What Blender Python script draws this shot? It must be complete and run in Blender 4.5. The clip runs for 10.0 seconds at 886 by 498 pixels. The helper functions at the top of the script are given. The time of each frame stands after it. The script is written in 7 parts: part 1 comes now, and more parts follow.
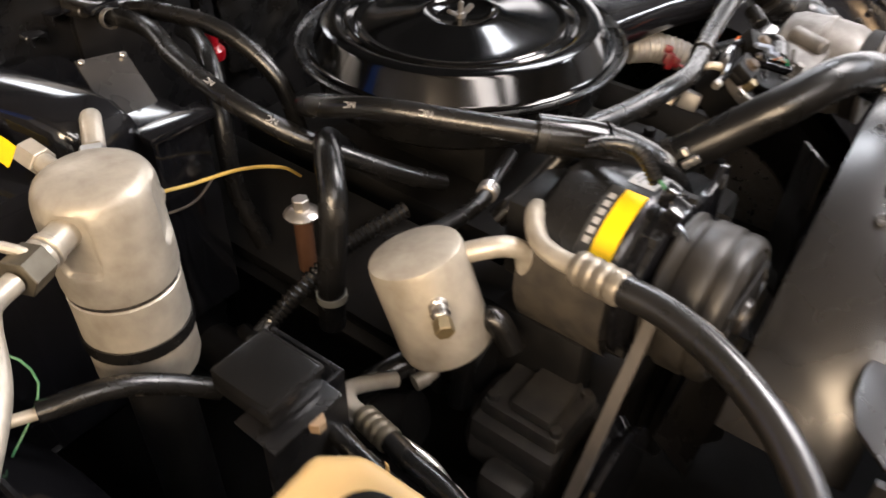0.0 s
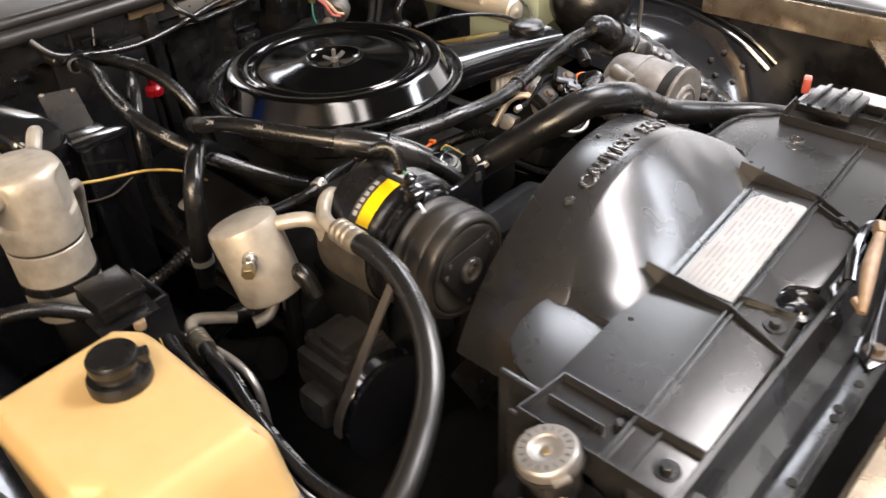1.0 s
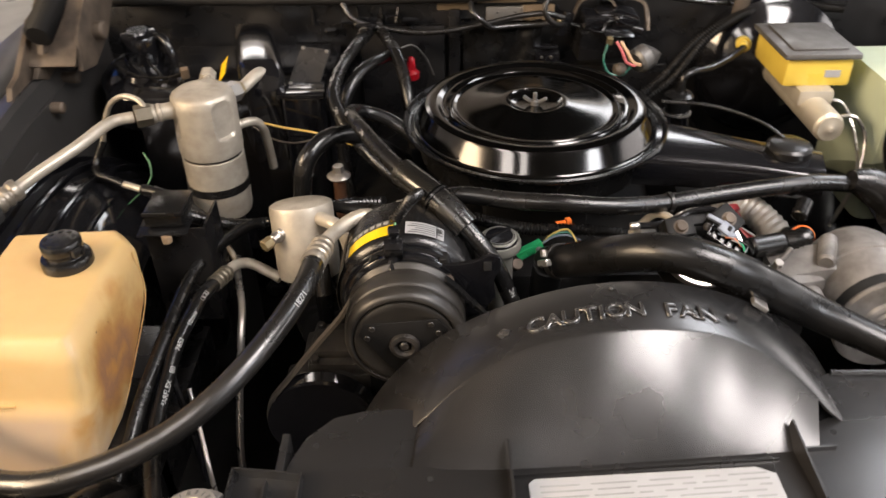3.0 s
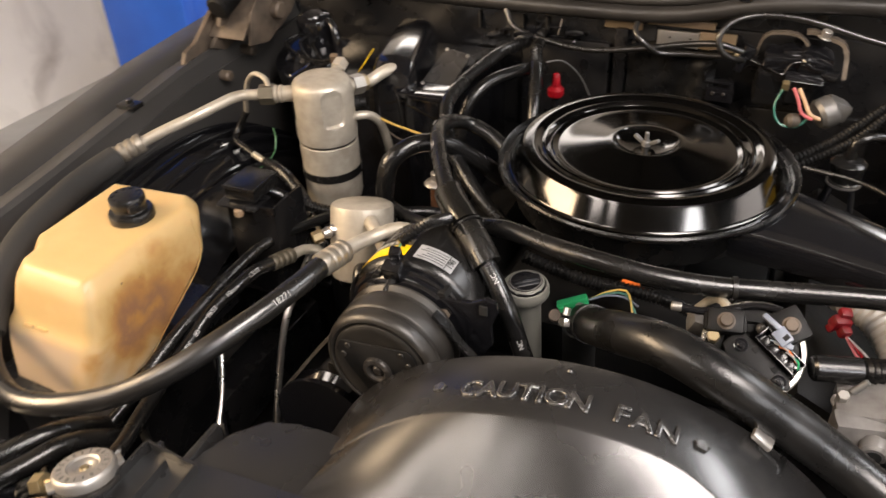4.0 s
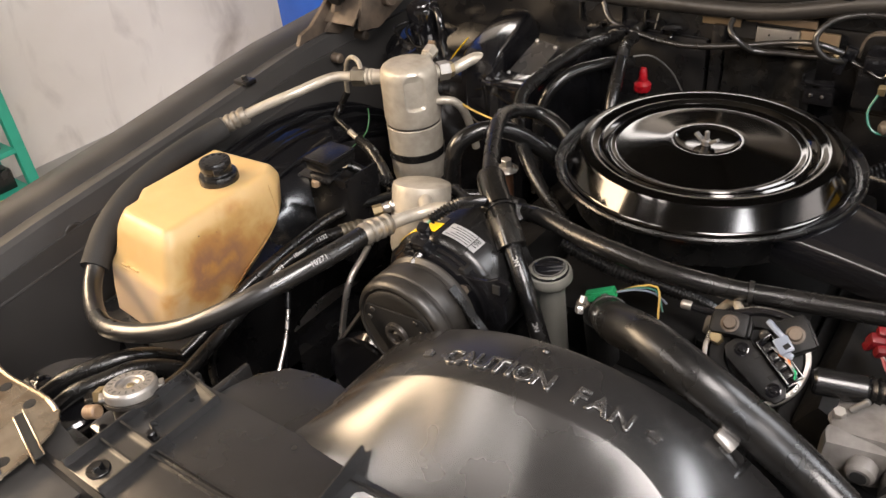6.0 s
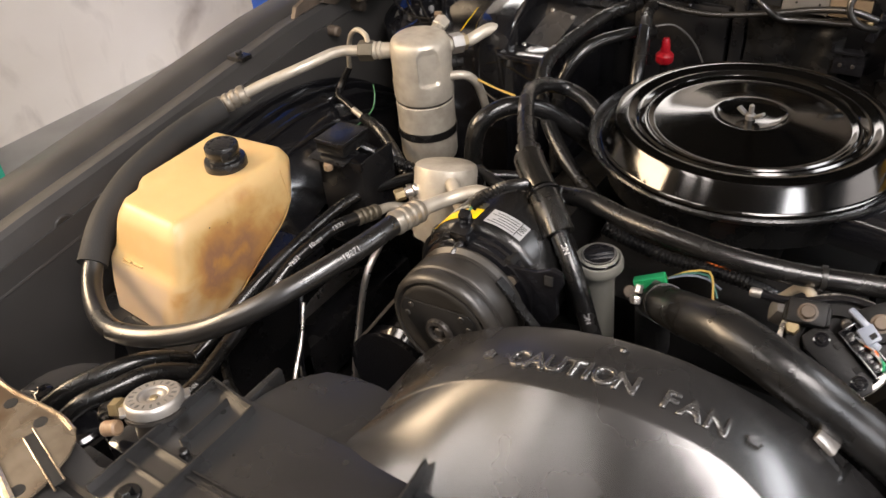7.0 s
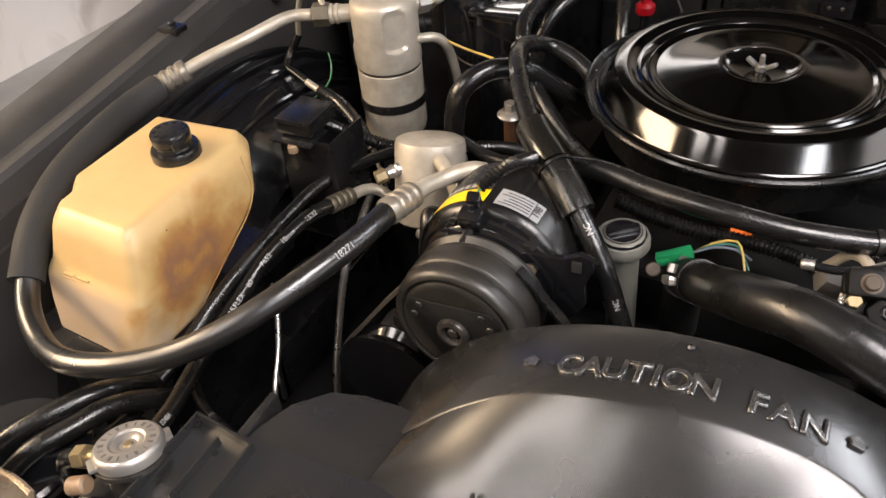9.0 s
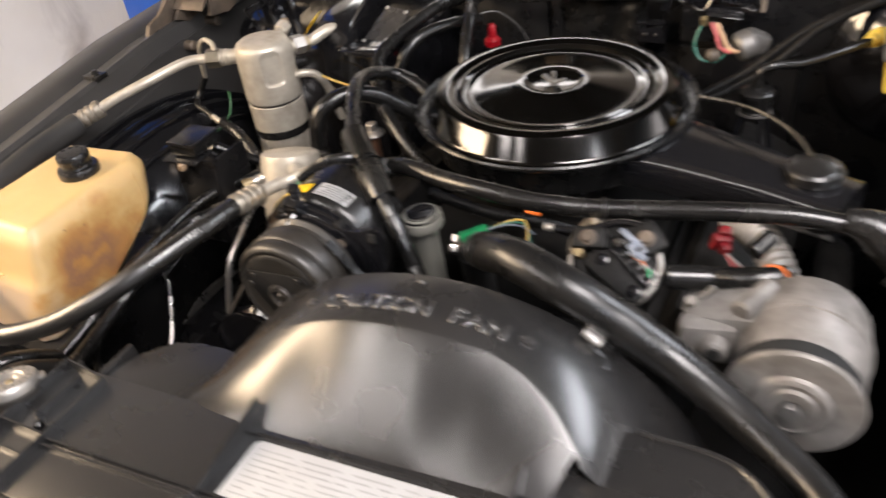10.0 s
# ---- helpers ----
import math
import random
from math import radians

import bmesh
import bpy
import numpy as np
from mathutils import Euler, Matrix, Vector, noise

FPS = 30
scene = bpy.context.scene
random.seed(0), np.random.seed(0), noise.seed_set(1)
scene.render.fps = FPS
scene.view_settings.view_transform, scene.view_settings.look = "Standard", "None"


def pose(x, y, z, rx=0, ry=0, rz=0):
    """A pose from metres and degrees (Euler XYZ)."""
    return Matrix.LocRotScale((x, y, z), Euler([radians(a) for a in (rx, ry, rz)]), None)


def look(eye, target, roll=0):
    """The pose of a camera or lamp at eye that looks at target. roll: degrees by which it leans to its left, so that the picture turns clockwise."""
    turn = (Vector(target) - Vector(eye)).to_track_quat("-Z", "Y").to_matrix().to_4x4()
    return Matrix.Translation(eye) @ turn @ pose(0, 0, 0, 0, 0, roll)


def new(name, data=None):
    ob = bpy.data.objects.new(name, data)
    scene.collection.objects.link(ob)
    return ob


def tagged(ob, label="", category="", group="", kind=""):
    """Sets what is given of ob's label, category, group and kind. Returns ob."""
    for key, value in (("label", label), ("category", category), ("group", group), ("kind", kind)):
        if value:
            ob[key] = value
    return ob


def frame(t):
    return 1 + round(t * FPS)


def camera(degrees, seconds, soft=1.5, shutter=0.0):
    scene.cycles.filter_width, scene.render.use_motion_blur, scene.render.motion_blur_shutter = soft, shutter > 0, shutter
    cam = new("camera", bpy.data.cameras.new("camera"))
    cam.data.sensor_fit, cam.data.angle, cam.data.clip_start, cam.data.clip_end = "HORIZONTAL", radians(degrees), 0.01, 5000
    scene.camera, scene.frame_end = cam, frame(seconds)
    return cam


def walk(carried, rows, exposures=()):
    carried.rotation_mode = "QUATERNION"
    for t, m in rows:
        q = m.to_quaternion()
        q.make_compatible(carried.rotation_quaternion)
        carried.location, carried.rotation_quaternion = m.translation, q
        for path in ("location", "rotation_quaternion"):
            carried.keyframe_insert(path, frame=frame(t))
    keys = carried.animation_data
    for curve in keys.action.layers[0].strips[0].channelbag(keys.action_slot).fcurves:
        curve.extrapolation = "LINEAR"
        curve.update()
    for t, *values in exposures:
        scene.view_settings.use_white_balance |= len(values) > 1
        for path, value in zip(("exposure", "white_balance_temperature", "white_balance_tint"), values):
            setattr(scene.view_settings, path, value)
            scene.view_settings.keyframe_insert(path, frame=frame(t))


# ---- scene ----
cam = camera(59.3, 10.0, shutter=0.4)
METRES, EYE, TILT, LEAN, TURN = 2.21, 1.312, -39.15, -0.49, -51.83
ROWS = [
    (0.0, 0.0, 0.0, 0.0, 0.0, -0.0, -0.0),
    (0.5, 0.0493, -0.0613, -0.026, -0.23, 2.41, 2.4),
    (1.0, 0.1406, -0.1132, -0.0391, 5.43, 3.34, -0.76),
    (1.5, 0.2146, -0.1099, -0.0323, 12.45, 2.27, -6.43),
    (2.0, 0.256, -0.064, -0.0003, 21.08, -0.08, -13.11),
    (3.5, 0.3866, 0.0582, 0.1151, 57.79, -14.71, -33.62),
    (4.0, 0.4016, 0.1143, 0.1612, 72.64, -23.35, -35.34),
    (4.5, 0.433, 0.1499, 0.1925, 83.94, -30.29, -35.61),
    (5.0, 0.4444, 0.1632, 0.2109, 88.63, -32.58, -34.9),
    (5.5, 0.4397, 0.1692, 0.2141, 89.3, -33.09, -34.04),
    (7.0, 0.4026, 0.1381, 0.1766, 84.86, -33.14, -34.46),
    (7.5, 0.3735, 0.1279, 0.1555, 82.28, -32.9, -35.0),
    (8.0, 0.3523, 0.125, 0.1392, 79.66, -32.56, -35.23),
    (8.5, 0.3475, 0.124, 0.1382, 77.76, -31.98, -34.84),
    (9.0, 0.3513, 0.1242, 0.1412, 76.66, -31.04, -34.0),
    (9.5, 0.3736, 0.1299, 0.1539, 76.0, -29.42, -32.73),
]
START = pose(-0.7246, -0.5385, EYE, TILT, LEAN, TURN)
PATH = [(t, START @ pose(METRES * x, METRES * y, METRES * z, 90 + pitch, roll, yaw)) for t, x, y, z, yaw, pitch, roll in ROWS]
PATH += [(2.2, look((-0.393, -1.065, 1.420), (0.157, 0.450, 0.237), -2.1)), (3.3, look((-0.049, -1.105, 1.439), (-0.261, 0.526, 0.302), -0.8)), (9.8, look((0.243, -0.945, 1.418), (-0.582, 0.419, 0.211), -8.0)), (10.0, look((0.367, -0.975, 1.420), (-0.471, 0.411, 0.246), -8.2))]
EXPOSURES = [(0.0, 0.27, 6200, 10), (1.0, 0.30, 6200, 10), (2.0, 0.06, 6350, 10), (3.5, 0.06, 6500, 10), (4.0, 0.14, 6650, 10), (4.5, 0.21, 6600, 10), (5.5, 0.21, 6500, 10), (7.0, 0.22, 6450, 10), (8.5, 0.13, 6350, 10), (9.0, 0.17, 6350, 10), (9.5, 0.30, 6400, 10), (10.0, 0.30, 6250, 10)]
walk(cam, sorted(PATH, key=lambda row: row[0]), EXPOSURES)

# ---------------------------------------------------------------- light
world = bpy.data.worlds.new("workshop_air")
scene.world = world
world.use_nodes = True
world.node_tree.nodes["Background"].inputs[0].default_value = (0.75, 0.8, 0.9, 1)
world.node_tree.nodes["Background"].inputs[1].default_value = 0.05


def lamp(name, m, size_x, size_y, watts, colour):
    data = bpy.data.lights.new(name, "AREA")
    data.shape, data.size, data.size_y, data.energy, data.color = "RECTANGLE", size_x, size_y, watts, colour
    ob = new(name, data)
    ob.matrix_world = m
    return ob


WARM, PLAIN, COOL = (1.0, 0.74, 0.48), (1.0, 0.91, 0.88), (0.91, 0.93, 1.0)
LAMPS = [  # x, y, z, length in x, length in y, watts, colour
    (-1.60, -2.4, 3.1, 0.6, 1.9, 28, PLAIN),
    (-0.75, -2.7, 3.1, 0.35, 1.4, 10, PLAIN),
    (1.25, -1.30, 3.1, 1.1, 1.3, 110, PLAIN),
    (2.30, 1.1, 3.1, 0.9, 1.8, 62, COOL),
    (3.40, -3.1, 3.1, 1.0, 2.2, 135, COOL),
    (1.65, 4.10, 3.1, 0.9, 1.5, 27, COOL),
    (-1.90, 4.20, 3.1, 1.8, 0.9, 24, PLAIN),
]
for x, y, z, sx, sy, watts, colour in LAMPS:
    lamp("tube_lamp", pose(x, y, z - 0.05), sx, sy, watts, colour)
# low warm light from the west in an added, unseen window, and daylight through an unseen open doorway
lamp("window_daylight", look((-2.96, -1.75, 2.35), (0.0, -1.4, 1.9)), 2.1, 1.0, 185, WARM)
lamp("door_daylight", look((4.62, 0.7, 1.25), (0.0, 0.6, 1.2)), 4.4, 2.3, 125, (1.0, 0.93, 0.90))


# ---------------------------------------------------------------- materials
def material(name, colour, rough, metal=0.0, colour2=None, scale=30.0, amount=0.5, bump=0.0, bump_scale=200.0, coat=0.0, rough_var=0.1, detail=4.0, spec=0.5):
    """A surface with two sizes of variation in colour and gloss, and a fine relief."""
    mat = bpy.data.materials.new(name)
    mat.use_nodes = True
    nt = mat.node_tree
    bsdf = nt.nodes["Principled BSDF"]
    coord = nt.nodes.new("ShaderNodeTexCoord")
    big = nt.nodes.new("ShaderNodeTexNoise")
    big.inputs["Scale"].default_value, big.inputs["Detail"].default_value = scale, detail
    fine = nt.nodes.new("ShaderNodeTexNoise")
    fine.inputs["Scale"].default_value, fine.inputs["Detail"].default_value = bump_scale, 3.0
    for n in (big, fine):
        nt.links.new(coord.outputs["Object"], n.inputs["Vector"])
    ramp = nt.nodes.new("ShaderNodeMapRange")
    ramp.inputs["From Min"].default_value, ramp.inputs["From Max"].default_value = 0.35, 0.7
    ramp.inputs["To Max"].default_value = amount
    nt.links.new(big.outputs["Fac"], ramp.inputs["Value"])
    mix = nt.nodes.new("ShaderNodeMix")
    mix.data_type = "RGBA"
    second = colour2 or tuple(c * 0.6 for c in colour)
    mix.inputs["A"].default_value, mix.inputs["B"].default_value = (*colour, 1), (*second, 1)
    nt.links.new(ramp.outputs["Result"], mix.inputs["Factor"])
    nt.links.new(mix.outputs["Result"], bsdf.inputs["Base Color"])
    gloss = nt.nodes.new("ShaderNodeMapRange")
    gloss.inputs["From Min"].default_value, gloss.inputs["From Max"].default_value = 0.3, 0.7
    gloss.inputs["To Min"].default_value, gloss.inputs["To Max"].default_value = max(0.02, rough - rough_var), min(1, rough + rough_var)
    nt.links.new(big.outputs["Fac"], gloss.inputs["Value"])
    nt.links.new(gloss.outputs["Result"], bsdf.inputs["Roughness"])
    bsdf.inputs["Metallic"].default_value = metal
    bsdf.inputs["Specular IOR Level"].default_value = spec
    bsdf.inputs["Coat Weight"].default_value = coat
    bsdf.inputs["Coat Roughness"].default_value = 0.08
    if bump:
        relief = nt.nodes.new("ShaderNodeBump")
        relief.inputs["Strength"].default_value, relief.inputs["Distance"].default_value = bump, 0.001
        nt.links.new(fine.outputs["Fac"], relief.inputs["Height"])
        nt.links.new(relief.outputs["Normal"], bsdf.inputs["Normal"])
    return mat


GLOSS = material("black_enamel", (0.006, 0.006, 0.007), 0.14, scale=12, coat=0.4, rough_var=0.05)
LID = material("black_chrome", (0.060, 0.0585, 0.057), 0.11, metal=1.0, colour2=(0.05, 0.0485, 0.047), scale=10, rough_var=0.03)
RUBBER = material("black_rubber", (0.005, 0.005, 0.005), 0.25, colour2=(0.010, 0.009, 0.008), scale=25, bump=0.25, bump_scale=380, rough_var=0.07, spec=0.5)
HOSE = material("dusty_hose_rubber", (0.008, 0.0076, 0.0070), 0.29, colour2=(0.013, 0.012, 0.011), scale=12, bump=0.08, bump_scale=450, rough_var=0.04, spec=0.8)
FOAM = material("foam_rubber", (0.020, 0.0195, 0.019), 0.75, colour2=(0.030, 0.029, 0.027), scale=20, bump=0.5, bump_scale=420, spec=0.3)
SLEEVE = material("woven_heat_sleeve", (0.006, 0.0056, 0.005), 0.25, colour2=(0.012, 0.011, 0.009), scale=22, bump=0.10, bump_scale=700, spec=0.6)
WRAP = material("wrinkled_vinyl_wrap", (0.008, 0.008, 0.008), 0.33, colour2=(0.016, 0.0155, 0.015), scale=26, bump=0.35, bump_scale=120, spec=0.6)
STEELBLACK = material("dirty_black_steel", (0.015, 0.0138, 0.012), 0.40, metal=0.15, colour2=(0.034, 0.030, 0.025), scale=32, amount=0.75, bump=0.18, bump_scale=180)
CRIMPED = material("dull_crimped_metal", (0.28, 0.25, 0.205), 0.38, metal=0.55, colour2=(0.15, 0.13, 0.10), scale=55, amount=0.8, bump=0.3, bump_scale=200)
TARNISH = material("tarnished_union_metal", (0.13, 0.115, 0.085), 0.42, metal=0.6, colour2=(0.06, 0.05, 0.038), scale=60, bump=0.2)
PLASTIC = material("black_plastic", (0.006, 0.0059, 0.0059), 0.26, colour2=(0.012, 0.0112, 0.0105), scale=14, bump=0.12, bump_scale=600, rough_var=0.06)
SHROUD = material("shroud_plastic", (0.012, 0.0117, 0.0117), 0.27, colour2=(0.018, 0.017, 0.0165), scale=9, amount=0.45, bump=0.05, bump_scale=500, rough_var=0.03, spec=0.72)
PAINT = material("black_chassis_paint", (0.005, 0.005, 0.0055), 0.30, colour2=(0.012, 0.011, 0.010), scale=18, bump=0.2, bump_scale=120, rough_var=0.12)
FENDER = material("dusty_fender_paint", (0.031, 0.030, 0.029), 0.40, colour2=(0.044, 0.041, 0.038), scale=10, bump=0.1, bump_scale=200)
CAST = material("oily_black_iron", (0.005, 0.005, 0.005), 0.55, colour2=(0.012, 0.011, 0.010), scale=30, bump=0.4, bump_scale=150, spec=0.22)
DUSTY = material("dusty_brown_casting", (0.030, 0.026, 0.021), 0.70, colour2=(0.009, 0.008, 0.007), scale=40, amount=0.9, bump=0.5, bump_scale=110)
WORN = material("worn_belt_face", (0.060, 0.052, 0.044), 0.5, colour2=(0.03, 0.026, 0.022), scale=60, bump=0.2, bump_scale=300)
GRIMY = material("grimy_black_moulding", (0.005, 0.005, 0.005), 0.46, colour2=(0.010, 0.0092, 0.0085), scale=45, bump=0.3, bump_scale=260, spec=0.14)
RIBBED = material("shiny_ribbed_rubber", (0.005, 0.005, 0.005), 0.29, colour2=(0.010, 0.0095, 0.009), scale=22, bump=0.16, bump_scale=420, rough_var=0.06, spec=0.42)
ALUMINIUM = material("weathered_aluminium", (0.46, 0.42, 0.35), 0.40, metal=0.42, colour2=(0.25, 0.22, 0.175), scale=34, amount=0.8, bump=0.35, bump_scale=180, rough_var=0.1)
DULL_ALU = material("dull_cast_aluminium", (0.15, 0.145, 0.138), 0.46, metal=0.5, colour2=(0.085, 0.08, 0.074), scale=35, bump=0.4, bump_scale=220)
STEEL = material("worn_steel", (0.55, 0.53, 0.5), 0.33, metal=0.9, colour2=(0.35, 0.31, 0.26), scale=60, bump=0.1)
CHROME = material("bright_plating", (0.8, 0.8, 0.78), 0.16, metal=1.0, colour2=(0.6, 0.58, 0.54), scale=50)
BRASS = material("tarnished_brass", (0.28, 0.22, 0.12), 0.4, metal=0.7, colour2=(0.14, 0.11, 0.07), scale=50)
RUST = material("rusty_bare_metal", (0.105, 0.080, 0.058), 0.62, metal=0.25, colour2=(0.035, 0.026, 0.019), scale=26, amount=0.9, bump=0.5, bump_scale=90)
PRIMER = material("tan_worn_primer", (0.20, 0.15, 0.09), 0.45, metal=0.3, colour2=(0.13, 0.09, 0.06), scale=14, amount=0.8, bump=0.2, bump_scale=80, rough_var=0.12)
SATIN = material("satin_black", (0.004, 0.004, 0.004), 0.27, colour2=(0.009, 0.0085, 0.008), scale=30, bump=0.15, bump_scale=300, spec=0.4)
LINING = material("dark_hood_lining", (0.006, 0.006, 0.006), 0.9, colour2=(0.010, 0.0095, 0.009), scale=12, bump=0.3, bump_scale=90)
WEATHER = material("aged_weatherstrip_rubber", (0.014, 0.013, 0.012), 0.42, colour2=(0.028, 0.025, 0.022), scale=14, bump=0.15, bump_scale=220)
GRIT = material("raised_letter_plastic", (0.022, 0.0215, 0.021), 0.19, colour2=(0.06, 0.057, 0.054), scale=90, spec=1.0)
GOLD = material("aged_gold_paint", (0.36, 0.305, 0.23), 0.25, metal=0.7, colour2=(0.12, 0.08, 0.045), scale=20, amount=0.95, bump=0.35, bump_scale=45, coat=0.3, rough_var=0.08)
TAN = material("worn_tan_metal", (0.25, 0.18, 0.11), 0.5, colour2=(0.16, 0.09, 0.05), scale=60, amount=0.9, bump=0.4, bump_scale=200)
GALV = material("galvanised_steel", (0.19, 0.185, 0.16), 0.42, metal=0.4, colour2=(0.17, 0.17, 0.155), scale=45, bump=0.15, bump_scale=200)
PLATED = material("dull_plating", (0.36, 0.345, 0.325), 0.42, metal=0.8, colour2=(0.30, 0.27, 0.23), scale=40, bump=0.12, bump_scale=300)
GUNMETAL = material("dark_worn_metal", (0.025, 0.023, 0.021), 0.34, metal=0.3, colour2=(0.06, 0.052, 0.045), scale=50, bump=0.1)
YELLOW = material("yellow_print", (0.85, 0.55, 0.0), 0.4, colour2=(0.75, 0.45, 0.0), scale=20)
WHITE = material("white_paper_label", (0.30, 0.30, 0.30), 0.6, colour2=(0.25, 0.245, 0.24), scale=18)
INK = material("dark_ink", (0.03, 0.03, 0.03), 0.5)
# Shade inside holes, slots and gaps, painted on solid pieces.
HOLE = material("recess_shade", (0.002, 0.002, 0.002), 0.9)
PRINT = material("pale_hose_print", (0.36, 0.35, 0.34), 0.5)
FAINT = material("faint_hose_print", (0.055, 0.054, 0.052), 0.5)
GREEN = material("green_plastic", (0.025, 0.34, 0.12), 0.35, scale=30)
CONNRED = material("worn_red_plastic", (0.20, 0.008, 0.012), 0.4, colour2=(0.10, 0.006, 0.008), scale=90, amount=0.8, bump=0.3, bump_scale=160)
RED = material("red_plastic", (0.24, 0.004, 0.009), 0.32, scale=30)
PLUG = material("faded_red_plastic", (0.42, 0.075, 0.045), 0.4)
ORANGE = material("orange_plastic", (0.75, 0.17, 0.03), 0.4)
BLUE = material("pale_blue_plastic", (0.13, 0.15, 0.19), 0.35)
AMBER = material("amber_plastic", (0.62, 0.46, 0.07), 0.35, colour2=(0.45, 0.3, 0.04), scale=18)
YWIRE = material("yellow_wire", (0.55, 0.36, 0.08), 0.4)
GWIRE = material("green_wire", (0.05, 0.17, 0.075), 0.4)
PWIRE = material("pink_wire", (0.45, 0.11, 0.12), 0.4)
TEAL = material("teal_wire", (0.02, 0.12, 0.085), 0.4)
WALL = material("scuffed_white_wall", (0.80, 0.75, 0.68), 0.55, colour2=(0.60, 0.53, 0.45), scale=1.3, amount=0.6, bump=0.15, bump_scale=30, detail=10)
wn = WALL.node_tree
scuff = wn.nodes.new("ShaderNodeTexNoise")
scuff.inputs["Scale"].default_value, scuff.inputs["Detail"].default_value, scuff.inputs["Distortion"].default_value = 3.2, 12, 0.7
squash = wn.nodes.new("ShaderNodeMapping")
squash.inputs["Scale"].default_value = (1.0, 1.5, 0.6)
coords = wn.nodes.new("ShaderNodeTexCoord")
wn.links.new(coords.outputs["Object"], squash.inputs["Vector"])
wn.links.new(squash.outputs["Vector"], scuff.inputs["Vector"])
mark = wn.nodes.new("ShaderNodeMapRange")
mark.inputs["From Min"].default_value, mark.inputs["From Max"].default_value, mark.inputs["To Max"].default_value = 0.52, 0.76, 0.7
wn.links.new(scuff.outputs["Fac"], mark.inputs["Value"])
dirt = wn.nodes.new("ShaderNodeMix")
dirt.data_type = "RGBA"
dirt.inputs["B"].default_value = (0.30, 0.245, 0.20, 1)
base_mix = next(n for n in wn.nodes if n.bl_idname == "ShaderNodeMix" and n is not dirt and n.outputs["Result"].is_linked or n.bl_idname == "ShaderNodeMix" and n != dirt)
wn.links.new(base_mix.outputs["Result"], dirt.inputs["A"])
wn.links.new(mark.outputs["Result"], dirt.inputs["Factor"])
wn.links.new(dirt.outputs["Result"], wn.nodes["Principled BSDF"].inputs["Base Color"])
GREY = material("grey_workshop_wall", (0.22, 0.21, 0.20), 0.7, colour2=(0.15, 0.14, 0.13), scale=2, amount=0.7, detail=8)
DARK = material("grey_roof_lining", (0.13, 0.127, 0.124), 0.8, colour2=(0.09, 0.087, 0.084), scale=2)
CONCRETE = material("grey_concrete", (0.40, 0.39, 0.36), 0.35, colour2=(0.28, 0.26, 0.24), scale=3, amount=0.8, bump=0.1, bump_scale=40, detail=8)
LIFT = material("blue_lift_paint", (0.02, 0.12, 0.62), 0.4, colour2=(0.015, 0.08, 0.45), scale=5)
RACK = material("green_rack_paint", (0.03, 0.36, 0.24), 0.45, colour2=(0.02, 0.25, 0.17), scale=6)
GLOW = bpy.data.materials.new("lit_diffuser")
GLOW.use_nodes = True
GLOW.node_tree.nodes["Principled BSDF"].inputs["Base Color"].default_value = (0.9, 0.9, 0.88, 1)
GLOW.node_tree.nodes["Principled BSDF"].inputs["Emission Color"].default_value = (1.0, 0.95, 0.88, 1)
GLOW.node_tree.nodes["Principled BSDF"].inputs["Emission Strength"].default_value = 3.0


# ---------------------------------------------------------------- tools
def thing(name, loc, label, category, group="", kind=""):
    ob = new(name)
    ob.location = loc
    ob.empty_display_size = 0.02
    return tagged(ob, label, category, group, kind)


def finish(name, bm, mat, smooth=True):
    bmesh.ops.recalc_face_normals(bm, faces=bm.faces)
    me = bpy.data.meshes.new(name)
    if smooth:
        for f in bm.faces:
            f.smooth = True
        for e in bm.edges:
            if len(e.link_faces) == 2 and e.calc_face_angle(0) > 0.6:
                e.smooth = False
    bm.to_mesh(me)
    bm.free()
    me.materials.append(mat)
    return me


def part(name, bm, mat, parent, label="", smooth=True):
    """One mesh under a thing or a part; its points are given in the world."""
    base, up = Vector(), parent
    while up:
        base += Vector(up.location)
        up = up.parent
    bmesh.ops.translate(bm, verts=bm.verts, vec=-base)
    ob = new(name, finish(name, bm, mat, smooth))
    ob.parent = parent
    return tagged(ob, label)


def solid(name, bm, mat, label, category, kind="", group="", loc=None, smooth=True):
    """A thing of one mesh."""
    loc = Vector(loc) if loc else sum((v.co for v in bm.verts), Vector()) / len(bm.verts)
    bmesh.ops.translate(bm, verts=bm.verts, vec=-loc)
    ob = new(name, finish(name, bm, mat, smooth))
    ob.location = loc
    return tagged(ob, label, category, group, kind)


def join(*bms):
    out = bmesh.new()
    for b in bms:
        me = bpy.data.meshes.new("scratch")
        b.to_mesh(me)
        b.free()
        out.from_mesh(me)
        bpy.data.meshes.remove(me)
    return out


def block(x0, y0, z0, x1, y1, z1, bevel=0.002, m=None, seg=2):
    bm = bmesh.new()
    bmesh.ops.create_cube(bm, size=1)
    bmesh.ops.transform(bm, matrix=Matrix.LocRotScale(((x0 + x1) / 2, (y0 + y1) / 2, (z0 + z1) / 2), None, (x1 - x0, y1 - y0, z1 - z0)), verts=bm.verts)
    if bevel:
        bmesh.ops.bevel(bm, geom=bm.edges[:], offset=bevel, segments=seg, affect="EDGES", profile=0.6)
    if m:
        bmesh.ops.transform(bm, matrix=m, verts=bm.verts)
    return bm


def box(m, sx, sy, sz, bevel=0.002):
    """A box of that size round the pose m."""
    return block(-sx / 2, -sy / 2, -sz / 2, sx / 2, sy / 2, sz / 2, bevel, m)


